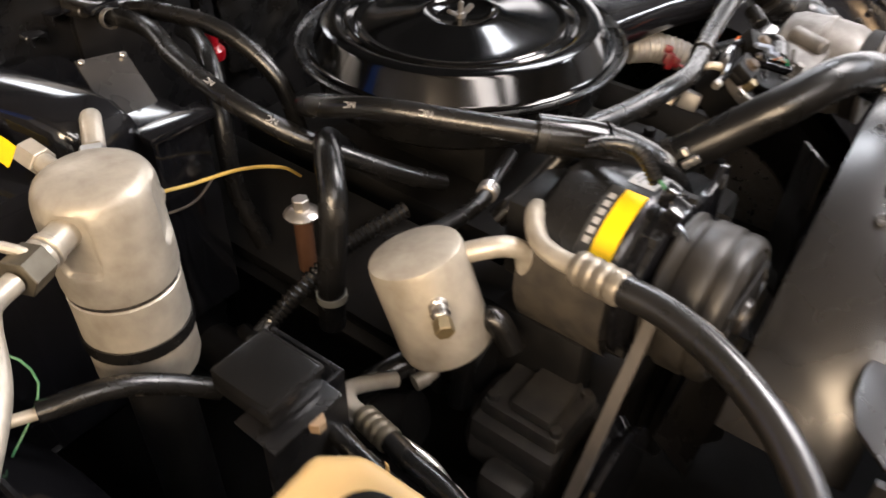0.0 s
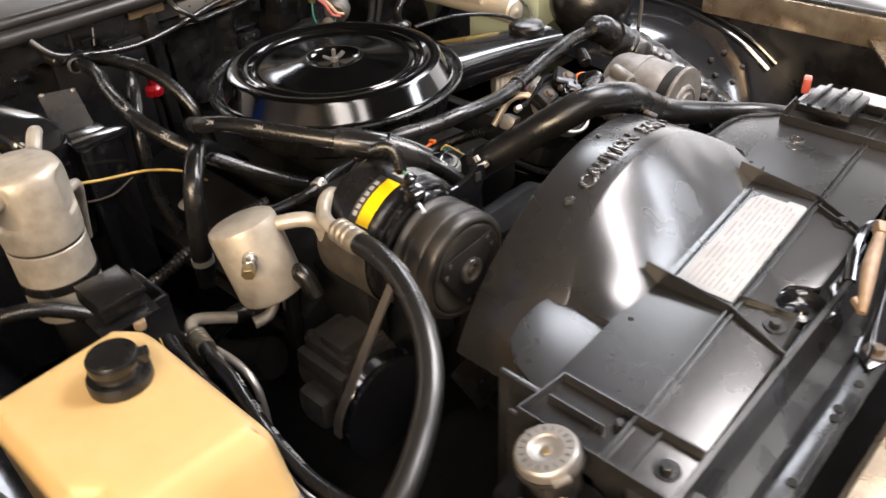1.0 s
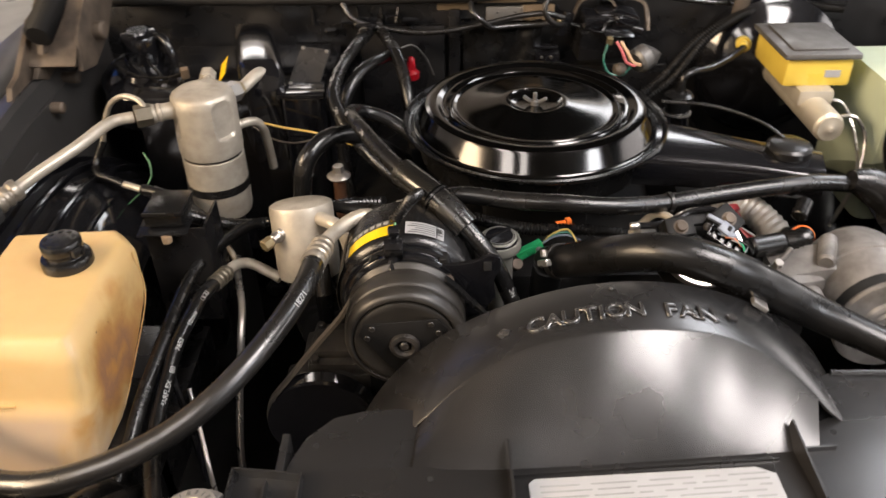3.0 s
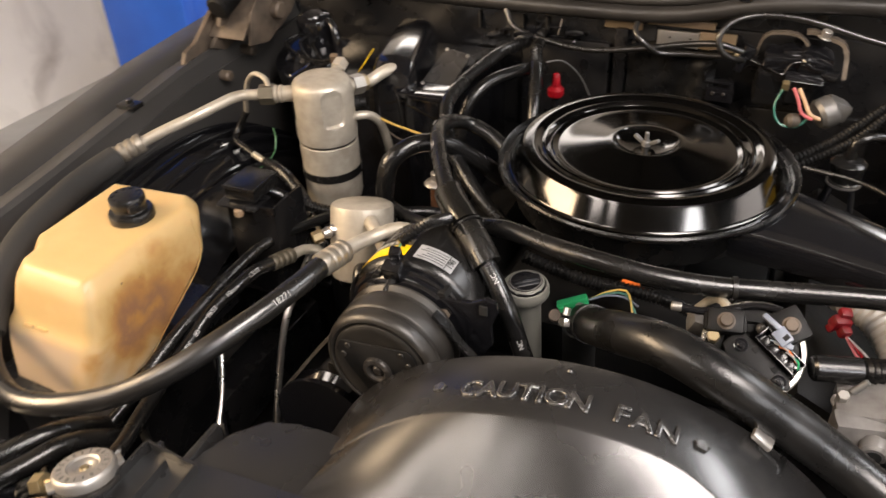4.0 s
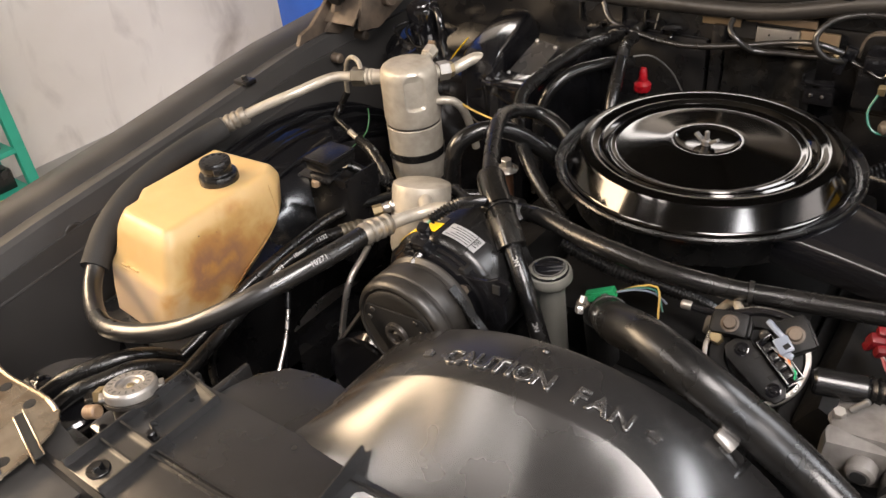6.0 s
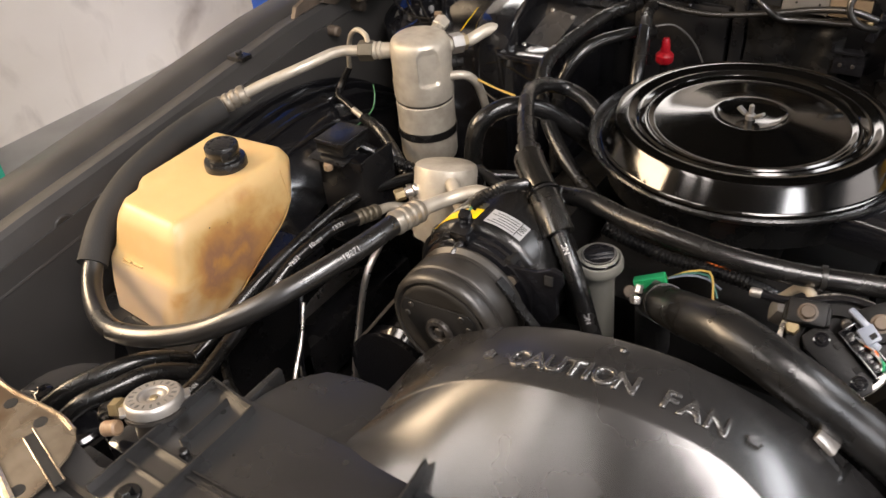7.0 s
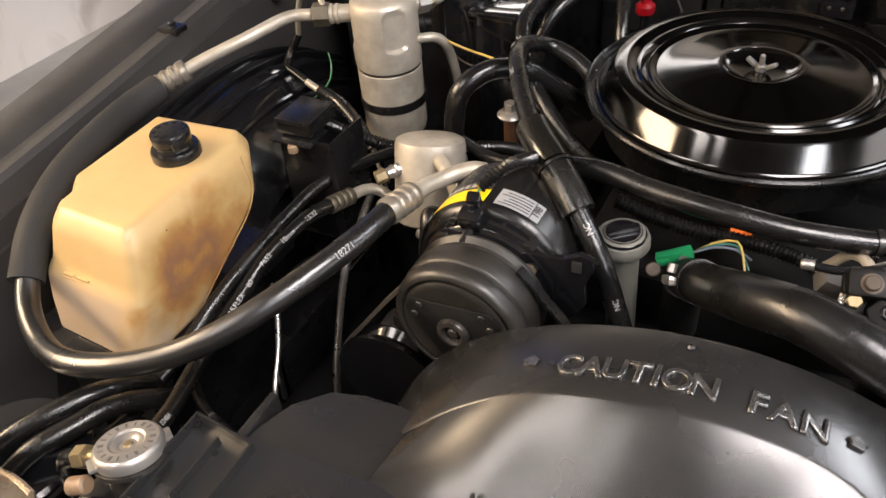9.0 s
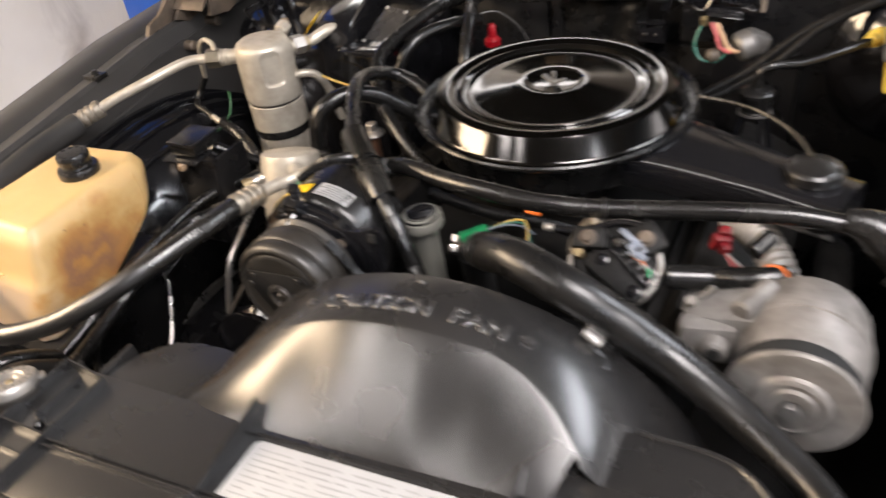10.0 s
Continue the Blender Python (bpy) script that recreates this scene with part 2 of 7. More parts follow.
def aim(a, b):
    """The pose at a whose z axis points to b."""
    a, b = Vector(a), Vector(b)
    return Matrix.Translation(a) @ (b - a).to_track_quat("Z", "Y").to_matrix().to_4x4()


def lathe(profile, m=None, seg=40):
    """Turns (radius, height) pairs round the z axis of m."""
    bm = bmesh.new()
    rings = []
    for r, h in profile:
        if r < 1e-5:
            rings.append([bm.verts.new((0, 0, h))])
        else:
            rings.append([bm.verts.new((r * math.cos(6.283185 * i / seg), r * math.sin(6.283185 * i / seg), h)) for i in range(seg)])
    for a, b in zip(rings, rings[1:]):
        for i in range(seg):
            k = (i + 1) % seg
            if len(a) == 1 and len(b) > 1:
                bm.faces.new((a[0], b[i], b[k]))
            elif len(b) == 1 and len(a) > 1:
                bm.faces.new((a[i], a[k], b[0]))
            elif len(a) > 1:
                bm.faces.new((a[i], a[k], b[k], b[i]))
    if m:
        bmesh.ops.transform(bm, matrix=m, verts=bm.verts)
    return bm


def rod(a, b, r, bevel=0.0015, seg=20):
    h = (Vector(b) - Vector(a)).length
    e = min(bevel, r * 0.5, h * 0.4)
    return lathe([(0, 0), (r - e, 0), (r, e), (r, h - e), (r - e, h), (0, h)], aim(a, b), seg)


def hexnut(a, b, r, washer=0.0):
    out = rod(a, b, r, 0.0008, 6)
    if washer:
        a, b = Vector(a), Vector(b)
        out = join(out, rod(a, a + (b - a).normalized() * 0.0018, washer, 0.0005, 20))
    return out


def spline(points, step=0.008):
    """A smooth way through the points (centripetal), cut at even steps."""
    p = [Vector(q) for q in points]
    p = [p[0] * 2 - p[1]] + p + [p[-1] * 2 - p[-2]]
    out = []
    for a, b, c, d in zip(p, p[1:], p[2:], p[3:]):
        n = max(2, int((c - b).length / step))
        t0 = 0
        t1 = t0 + max(1e-4, (b - a).length) ** 0.5
        t2 = t1 + max(1e-4, (c - b).length) ** 0.5
        t3 = t2 + max(1e-4, (d - c).length) ** 0.5
        for i in range(n):
            t = t1 + (t2 - t1) * i / n
            a1 = a * ((t1 - t) / (t1 - t0)) + b * ((t - t0) / (t1 - t0))
            a2 = b * ((t2 - t) / (t2 - t1)) + c * ((t - t1) / (t2 - t1))
            a3 = c * ((t3 - t) / (t3 - t2)) + d * ((t - t2) / (t3 - t2))
            b1 = a1 * ((t2 - t) / (t2 - t0)) + a2 * ((t - t0) / (t2 - t0))
            b2 = a2 * ((t3 - t) / (t3 - t1)) + a3 * ((t - t1) / (t3 - t1))
            out.append(b1 * ((t2 - t) / (t2 - t1)) + b2 * ((t - t1) / (t2 - t1)))
    out.append(p[-2])
    return out


def sweep(way, radius, seg=16, wave=0.0, pitch=0.004):
    """A round tube along a way; radius is a number or a function of the share of its length; wave makes it ribbed."""
    bm = bmesh.new()
    rings, up, run = [], Vector((0.13, 0.21, 0.97)), 0.0
    n = len(way)
    for i, p in enumerate(way):
        d = (way[min(i + 1, n - 1)] - way[max(i - 1, 0)]).normalized()
        side = d.cross(up).normalized()
        up = side.cross(d).normalized()
        r = radius(i / (n - 1)) if callable(radius) else radius
        if wave:
            r += wave * (1 if i % 2 else -1)
        rings.append([bm.verts.new(p + (side * math.cos(6.283185 * k / seg) + up * math.sin(6.283185 * k / seg)) * r) for k in range(seg)])
    for a, b in zip(rings, rings[1:]):
        for k in range(seg):
            j = (k + 1) % seg
            bm.faces.new((a[k], a[j], b[j], b[k]))
    bm.faces.new(rings[0][::-1])
    bm.faces.new(rings[-1])
    return bm


def tube(points, r, seg=16, step=0.008):
    return sweep(spline(points, step), r, seg)


def ribbed(points, r, pitch=0.004, depth=0.0012, seg=14):
    return sweep(spline(points, pitch / 2), r, seg, depth)


def plate(outline, z0, z1, bevel=0.0015, m=None):
    """A flat plate of that outline (x, y) between two heights."""
    bm = bmesh.new()
    low = [bm.verts.new((x, y, z0)) for x, y in outline]
    high = [bm.verts.new((x, y, z1)) for x, y in outline]
    n = len(outline)
    bm.faces.new(low[::-1])
    bm.faces.new(high)
    for i in range(n):
        bm.faces.new((low[i], low[(i + 1) % n], high[(i + 1) % n], high[i]))
    bmesh.ops.recalc_face_normals(bm, faces=bm.faces)
    if bevel:
        bmesh.ops.bevel(bm, geom=[e for e in bm.edges], offset=bevel, segments=2, affect="EDGES", profile=0.6)
    if m:
        bmesh.ops.transform(bm, matrix=m, verts=bm.verts)
    return bm


def strip(rows, thick=0.002):
    """A sheet through rows of points, thickened downwards along its normals."""
    bm = bmesh.new()
    grid = [[bm.verts.new(p) for p in row] for row in rows]
    for a, b in zip(grid, grid[1:]):
        for i in range(len(a) - 1):
            bm.faces.new((a[i], a[i + 1], b[i + 1], b[i]))
    bmesh.ops.recalc_face_normals(bm, faces=bm.faces)
    bm.normal_update()
    if sum(f.normal.z * f.calc_area() for f in bm.faces) < 0:
        bmesh.ops.reverse_faces(bm, faces=bm.faces)
    bm.normal_update()
    bmesh.ops.solidify(bm, geom=bm.faces[:], thickness=thick)
    return bm


def words(text, size, depth, m, bold=0.0, chamfer=0.0):
    """Letters of the built-in font as a mesh, standing on the xy plane of m."""
    curve = bpy.data.curves.new("lettering", "FONT")
    curve.offset, curve.bevel_depth = bold, chamfer
    curve.body, curve.size, curve.extrude, curve.align_x, curve.align_y = text, size, depth / 2, "CENTER", "CENTER"
    ob = bpy.data.objects.new("lettering", curve)
    me = bpy.data.meshes.new_from_object(ob)
    bm = bmesh.new()
    bm.from_mesh(me)
    bmesh.ops.transform(bm, matrix=m, verts=bm.verts)
    bpy.data.objects.remove(ob)
    bpy.data.meshes.remove(me)
    return bm


def frame_on(way, share, toward, lift):
    """The pose on a tube's skin at a share of its length, x along the tube, z outwards towards a point."""
    i = min(len(way) - 2, max(1, int(share * (len(way) - 1))))
    x = (way[i + 1] - way[i - 1]).normalized()
    z = Vector(toward) - way[i]
    z = (z - x * z.dot(x)).normalized()
    y = z.cross(x)
    m = Matrix((x, y, z)).transposed().to_4x4()
    m.translation = way[i] + z * lift
    return m


def hose_text(name, parent, way, r, text, size, share, toward, flip=False):
    m = frame_on(way, share, toward, r + 0.0002)
    if flip:
        m = m @ pose(0, 0, 0, 0, 0, 180)
    bm = words(text, size, 0.0003, pose(0, 0, 0))
    for v in bm.verts:
        a = v.co.y / r
        v.co.y, v.co.z = math.sin(a) * (r + v.co.z + 0.0003), (math.cos(a) - 1) * r + v.co.z
    bmesh.ops.transform(bm, matrix=m, verts=bm.verts)
    return part(name, bm, PRINT, parent, "pale printed lettering", False)


def hose_bars(name, parent, way, r, share, toward, widths=(0.004, 0.003, 0.005), high=0.005):
    """Print that cannot be read, as plain bars."""
    m = frame_on(way, share, toward, r + 0.0003)
    x, out = 0, []
    for w in widths:
        out.append(block(x, -high / 2, -0.0004, x + w, high / 2, 0.0, 0, m))
        x += w + 0.0018
    return part(name, join(*out), FAINT, parent, "faint printed marks", False)


def crimp(a, b, r):
    """A crimped metal ferrule with three pressed rings."""
    h = (Vector(b) - Vector(a)).length
    prof = [(0, 0), (r * 0.9, 0), (r, h * 0.06)]
    for k in range(3):
        u = 0.2 + 0.25 * k
        prof += [(r, h * u), (r * 0.88, h * (u + 0.05)), (r * 0.88, h * (u + 0.1)), (r, h * (u + 0.15))]
    prof += [(r, h * 0.95), (r * 0.9, h), (0, h)]
    return lathe(prof, aim(a, b), 24)


def clamp(centre, along, r, wide=0.008):
    c, d = Vector(centre), Vector(along).normalized()
    return join(lathe([(r, 0), (r + 0.0012, 0), (r + 0.0012, wide), (r, wide)], aim(c - d * wide / 2, c + d), 28))


# ---------------------------------------------------------------- workshop
solid("floor", block(-3.2, -6, -0.1, 6, 5, 0, 0), CONCRETE, "grey sealed concrete workshop floor", "floor", "structure", smooth=False)
solid("wall_west", join(block(-3.1, -6, 0, -2.95, 5, 1.78, 0), block(-3.1, -6, 2.92, -2.95, 5, 3.6, 0), block(-3.1, -6, 1.78, -2.95, -2.87, 2.92, 0), block(-3.1, -0.63, 1.78, -2.95, 5, 2.92, 0)), WALL, "scuffed off-white workshop wall with stains", "wall", "structure", smooth=False)
# Frame added out of view, only to hold the warm west light.
window = solid("window_1", join(block(-3.06, -2.87, 1.78, -2.98, -0.63, 1.82, 0.003), block(-3.06, -2.87, 2.88, -2.98, -0.63, 2.92, 0.003), block(-3.06, -2.87, 1.82, -2.98, -2.83, 2.88, 0.003), block(-3.06, -0.67, 1.82, -2.98, -0.63, 2.88, 0.003)), GREY, "unseen grey frame added round the warm west light", "window", "structure", smooth=False)
solid("wall_south", block(-2.95, -5.15, 0, 4.65, -5, 3.6, 0), GREY, "plain grey workshop wall", "wall", "structure", smooth=False)
solid("wall_north", block(-2.95, 5, 0, 4.65, 5.15, 3.6, 0), WALL, "off-white workshop wall", "wall", "structure", smooth=False)
solid("wall_east", join(block(4.65, -5.15, 0, 4.8, -1.5, 3.6, 0), block(4.65, 2.9, 0, 4.8, 5.15, 3.6, 0), block(4.65, -1.5, 3.35, 4.8, 2.9, 3.6, 0)), GREY, "grey workshop wall with a wide open doorway", "wall", "structure", smooth=False)
solid("ceiling", block(-3.1, -6.15, 3.6, 6.15, 5.15, 3.7, 0), DARK, "plain grey workshop ceiling", "ceiling", "structure", smooth=False)
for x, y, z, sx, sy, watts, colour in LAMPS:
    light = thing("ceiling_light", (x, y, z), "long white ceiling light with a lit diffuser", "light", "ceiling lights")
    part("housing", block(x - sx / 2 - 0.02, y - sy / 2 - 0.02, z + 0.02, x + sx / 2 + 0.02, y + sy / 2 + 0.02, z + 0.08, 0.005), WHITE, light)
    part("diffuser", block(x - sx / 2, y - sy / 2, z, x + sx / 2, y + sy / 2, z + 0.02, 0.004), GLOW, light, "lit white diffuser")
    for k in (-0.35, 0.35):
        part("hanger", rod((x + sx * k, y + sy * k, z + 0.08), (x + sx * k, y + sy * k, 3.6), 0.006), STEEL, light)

# ---------------------------------------------------------------- car body
car = thing("car_body", (0, 0.3, 0), "black car body with its engine bay open and dusty", "car")
part("firewall", block(-0.84, 0.36, 0.30, 0.90, 0.38, 0.985, 0.004), PAINT, car, "black painted firewall")
for dims in ((-0.30, 0.345, 0.62, -0.135, 0.3595, 0.945, 0.010), (-0.128, 0.340, 0.70, -0.106, 0.3595, 0.975, 0.004), (0.10, 0.350, 0.60, 0.30, 0.3595, 0.86, 0.006)):
    part("firewall_panel", block(*dims), PAINT, car, "raised black firewall panel")
pad_rows = []
for k in range(19):
    z = 0.80 + 0.15 * k / 18
    pad_rows.append([(x, 0.338 + 0.012 * noise.noise(Vector((x * 22, 3.0, z * 16))) + 0.005 * noise.noise(Vector((x * 60, 7.0, z * 55))), z + 0.008 * math.sin(x * 30)) for x in [-0.100 + 0.145 * i / 19 for i in range(20)]])
part("sound_pad", strip(pad_rows, 0.004), SATIN, car, "crumpled dark insulation pad")
part("cowl_flange", block(-0.150, 0.349, 0.972, -0.084, 0.3565, 0.994, 0.002), PRIMER, car, "bare tan flange of the firewall")
part("cowl_flange", block(-0.076, 0.343, 0.986, 0.035, 0.350, 0.999, 0.002), PRIMER, car, "bare tan flange of the firewall")
vent = part("plenum_plate", join(block(-0.058, 0.349, 0.950, 0.007, 0.3555, 0.977, 0.0015), block(0.0068, 0.346, 0.950, 0.0105, 0.3565, 0.978, 0.001)), PLATED, car, "dull bare metal plate below the cowl")
part("plenum_plate", block(0.0107, 0.349, 0.950, 0.070, 0.3555, 0.980, 0.0015), PRIMER, car, "brown plate below the cowl")
for x in (-0.037, -0.003):
    part("plate_hole", rod((x, 0.3495, 0.966), (x, 0.3482, 0.966), 0.0018, 0.0001, 12), HOLE, vent, "small dark hole")
part("plenum_opening", block(-0.105, 0.352, 0.955, -0.060, 0.3592, 0.984, 0.001), HOLE, car, "dark plenum opening")
for x in (-0.385, -0.300, -0.255):
    part("flange_rib", block(x - 0.002, 0.352, 0.945, x + 0.001, 0.3595, 0.978, 0.0006), STEELBLACK, car)


def seal_height(x):
    """Lower edge of the hood seal along the cowl."""
    return 0.989 + 0.006 * max(0, -x - 0.35) * 2 + 0.042 / (1 + math.exp(-(x - 0.045) * 24)) + 0.02 * max(0, x - 0.15)


xs = [-0.84 + 1.74 * k / 40 for k in range(41)]
part("cowl", strip([[(x, y, seal_height(x) + dz) for x in xs] for y, dz in ((0.350, 0.024), (0.375, 0.034), (0.42, 0.036), (0.55, 0.05), (0.75, 0.07))], 0.004), FENDER, car, "dusty black cowl panel below the windscreen")
part("cowl_skirt", strip([[(x, 0.3655 + 0.002 * k, 0.972 + (seal_height(x) + 0.024 - 0.972) * k / 3) for x in xs] for k in range(4)], 0.004), PAINT, car, "black upturned edge of the firewall")
part("cowl_seal", sweep([Vector((x, 0.337, seal_height(x) + 0.0135)) for x in xs], 0.0135, 16), WEATHER, car, "bulky black rubber hood seal")
part("cowl_seal", sweep([Vector((x, 0.357, seal_height(x) + 0.030)) for x in xs], 0.010, 14), WEATHER, car, "upper lip of the rubber hood seal")
part("hood_bumper", lathe([(0, 0.030), (0.011, 0.029), (0.0135, 0.027), (0.0135, 0.012), (0.010, 0.010), (0.0045, 0.008), (0.0045, -0.02), (0, -0.02)], pose(0.075, 0.338, 1.030), 28), GLOSS, car, "round black hood bumper")


def fender(sign, x_shift=0.0):
    """One front fender seen from inside: outer skin, flange, gutter and inner wall."""
    rows = []
    for y, lift in ((-0.95, -0.120), (-0.75, -0.088), (-0.55, -0.057), (-0.3, -0.027), (0.0, 0.014), (0.3, 0.034), (0.55, 0.042)):
        sec = [(1.02, 0.60), (1.01, 0.82), (0.975, 0.895), (0.93, 0.925), (0.885, 0.932), (0.86, 0.930), (0.845, 0.918), (0.835, 0.926), (0.805, 0.930), (0.797, 0.924), (0.79, 0.895)]
        rows.append([(sign * x + x_shift, y, z + lift) for x, z in sec])
    return strip(rows, 0.0025)


part("fender", fender(-1), FENDER, car, "dusty black front fender")
part("fender", fender(1, 0.03), FENDER, car, "dusty black front fender")


def wheelhouse(sign, x0, x1, yc, zc, r, fold=0.012, shoulder=0.16):
    """A domed inner fender panel with pressed folds."""
    rows = []
    for k in range(17):
        a = math.radians(-5 + 190 * k / 16)
        row = []
        for u in range(9):
            s = u / 8
            x = x0 + (x1 - x0) * s
            bulge = 1 - shoulder * (1 - s) ** 3 - 0.05 * s + fold * math.sin(5 * a + 4 * s)
            row.append((sign * x, yc - math.cos(a) * r * 1.08 * bulge, zc + math.sin(a) * r * bulge))
        rows.append(row)
    return strip(rows, 0.003)


for s, lift in ((0.30, 0.975), (0.48, 0.978), (0.66, 0.972), (0.84, 0.962)):
    arc = []
    for a in range(52, 150, 8):
        a = math.radians(a)
        k = 1 - 0.30 * (1 - s) ** 3 - 0.05 * s + 0.006 * math.sin(5 * a + 4 * s)
        arc.append((-(0.60 + 0.20 * s), -0.12 - math.cos(a) * 0.43 * 1.08 * k, 0.44 + math.sin(a) * 0.43 * k + 0.001))
    part("pressed_bead", tube(arc, 0.0055, 10), GLOSS, car, "glossy pressed ridge")
part("inner_fender", wheelhouse(-1, 0.60, 0.80, -0.12, 0.44, 0.43, 0.006, 0.30), GLOSS, car, "glossy black pressed inner fender")
part("inner_fender", wheelhouse(1, 0.50, 0.84, -0.10, 0.44, 0.435), GLOSS, car, "glossy black pressed inner fender")
part("inner_wall", strip([[(-0.793, y, z) for z in (0.32, 0.60, top)] for y, top in ((-0.90, 0.780), (-0.75, 0.808), (-0.55, 0.838), (-0.3, 0.868), (0.0, 0.912), (0.36, 0.930))], 0.008), FENDER, car, "black inner wing wall")
part("inner_wall", block(0.815, -0.80, 0.35, 0.83, 0.36, 0.90, 0.004), PAINT, car, "black inner wing wall")
part("undertray", block(-0.80, -0.92, 0.30, 0.83, 0.36, 0.32, 0.002), LINING, car, "dark underside of the engine bay")
for k, y in enumerate((-0.62, -0.34, 0.02)):
    part("frame_rail", block(-0.62, y - 0.02, 0.44, -0.56, y + 0.3, 0.54, 0.008), PAINT, car)
for y, z in ((-0.12, 0.932), (-0.66, 0.872)):
    part("fender_clip", join(block(-0.825, y - 0.012, z - 0.006, -0.79, y + 0.012, z + 0.002, 0.001), rod((-0.807, y, z), (-0.807, y, z + 0.009), 0.006)), PLASTIC, car, "black sheet clip")

part("drain_hole", rod((-0.794, -0.512, 0.835), (-0.7875, -0.512, 0.835), 0.0135, 0.0005), GUNMETAL, car, "round dark hole")
part("hole_rim", lathe([(0.0135, 0.0), (0.0175, 0.0), (0.0165, 0.0035), (0.0140, 0.0035)], aim((-0.789, -0.512, 0.835), (0.0, -0.512, 0.835)), 32), FENDER, car, "pressed rim of the hole")
part("pressed_bead", tube([(-0.790, -0.88, 0.765), (-0.790, -0.60, 0.795), (-0.790, -0.35, 0.828), (-0.790, 0.0, 0.865)], 0.006, 10), FENDER, car)

# radiator support and grille header
rows = [[(x, y, z) for x in (-0.42, -0.30, -0.15, 0.0, 0.15, 0.30, 0.45, 0.62)] for y, z in ((-0.858, 0.815), (-0.860, 0.844), (-0.855, 0.848), (-0.842, 0.848), (-0.836, 0.845), (-0.828, 0.836), (-0.806, 0.836), (-0.797, 0.846), (-0.7945, 0.860), (-0.7925, 0.8645), (-0.787, 0.8650), (-0.7855, 0.858))]
support = part("radiator_support", join(strip(rows, 0.002), block(-0.42, -0.85, 0.40, -0.36, -0.74, 0.83, 0.006), block(0.56, -0.85, 0.40, 0.62, -0.74, 0.83, 0.006)), PAINT, car, "black radiator support with a folded flange")
for x, y in ((-0.083, -0.851), (-0.127, -0.848), (-0.141, -0.850), (-0.235, -0.850), (0.19, -0.850)):
    part("punched_hole", rod((x, y, 0.8465), (x, y, 0.8496), 0.0048, 0.0002, 14), HOLE, support, "dark punched hole")
header = part("header_panel", join(plate([(-0.75, -0.735), (-0.60, -0.738), (-0.52, -0.751), (-0.43, -0.746), (-0.405, -0.749), (-0.392, -0.757), (-0.381, -0.772), (-0.372, -0.80), (-0.368, -0.85), (-0.75, -0.90)], 0.868, 0.872, 0.0015),
                                   tube([(-0.75, -0.737, 0.870), (-0.60, -0.740, 0.870), (-0.52, -0.753, 0.870), (-0.43, -0.748, 0.870), (-0.405, -0.752, 0.870)], 0.0035, 8),
                                   box(pose(-0.399, -0.782, 0.8722, 0, 0, -14), 0.084, 0.0022, 0.003, 0.001), box(pose(-0.396, -0.794, 0.8722, 0, 0, -14), 0.084, 0.0022, 0.003, 0.001), tube([(-0.50, -0.80, 0.872), (-0.44, -0.815, 0.873), (-0.37, -0.835, 0.872)], 0.005, 8)), GOLD, car, "worn gold header panel, bare in places")
# Shaded end of the header panel, its shade put into a darker plate.
part("apron", plate([(-0.420, -0.752), (-0.385, -0.757), (-0.362, -0.761), (-0.345, -0.757), (-0.325, -0.744), (-0.300, -0.750), (-0.300, -0.86), (-0.42, -0.86)], 0.851, 0.855, 0.0015), FENDER, car, "darker plate where the header panel falls into shade")
part("pressed_slot", box(pose(-0.3975, -0.788, 0.8716, 0, 0, -14), 0.080, 0.009, 0.002, 0.0005), HOLE, header, "dark pressed slot")
for x, y in ((-0.491, -0.764), (-0.441, -0.763), (-0.386, -0.822)):
    part("punched_hole", rod((x, y, 0.870), (x, y, 0.8726), 0.007, 0.0002, 16), HOLE, header, "dark punched hole")
part("header_panel", plate([(0.62, -0.66), (0.80, -0.55), (0.86, -0.60), (0.86, -0.86), (0.60, -0.86)], 0.85, 0.857, 0.002), GOLD, car, "worn gold header panel, bare in places")
rows = [[(x, y - 0.012 * (x / 0.6) ** 2 * -1, z) for x in (-0.78, -0.5, -0.33, -0.15, 0.0, 0.15, 0.33, 0.5, 0.80)] for y, z in ((-0.885, 0.78), (-0.886, 0.842), (-0.892, 0.850), (-0.93, 0.853), (-0.99, 0.845), (-1.03, 0.825), (-1.045, 0.78), (-1.05, 0.55))]
part("nose_panel", strip(rows, 0.003), GOLD, car, "glossy gold nose panel ahead of the radiator")
for x in (-0.78, 0.80):
    wheel = part("wheel", lathe([(0, -0.09), (0.18, -0.09), (0.185, -0.06), (0.185, 0.06), (0.18, 0.09), (0, 0.06)], aim((x, -0.14, 0.315), (x * 2, -0.14, 0.315)), 40), STEEL, car, "steel wheel rim")
    part("tyre", lathe([(0.185, -0.09), (0.29, -0.095), (0.312, -0.075), (0.315, 0.0), (0.312, 0.075), (0.29, 0.095), (0.185, 0.09)], aim((x, -0.14, 0.315), (x * 2, -0.14, 0.315)), 48), RUBBER, wheel, "black rubber tyre")
part("grille", join(block(-0.75, -1.02, 0.45, 0.78, -0.93, 0.77, 0.01)), PLASTIC, car, "dark grille behind the bumper")
part("inner_tan_panel", block(0.800, -0.72, 0.838, 0.812, -0.22, 0.895, 0.003), GOLD, car, "gold inner panel of the fender")


def east_dome(a, s, out=1.0):
    k = (1 - 0.16 * (1 - s) ** 3 - 0.05 * s + 0.012 * math.sin(5 * a + 4 * s)) * out
    return Vector((0.50 + 0.34 * s, -0.10 - math.cos(a) * 0.435 * 1.08 * k, 0.44 + math.sin(a) * 0.435 * k))


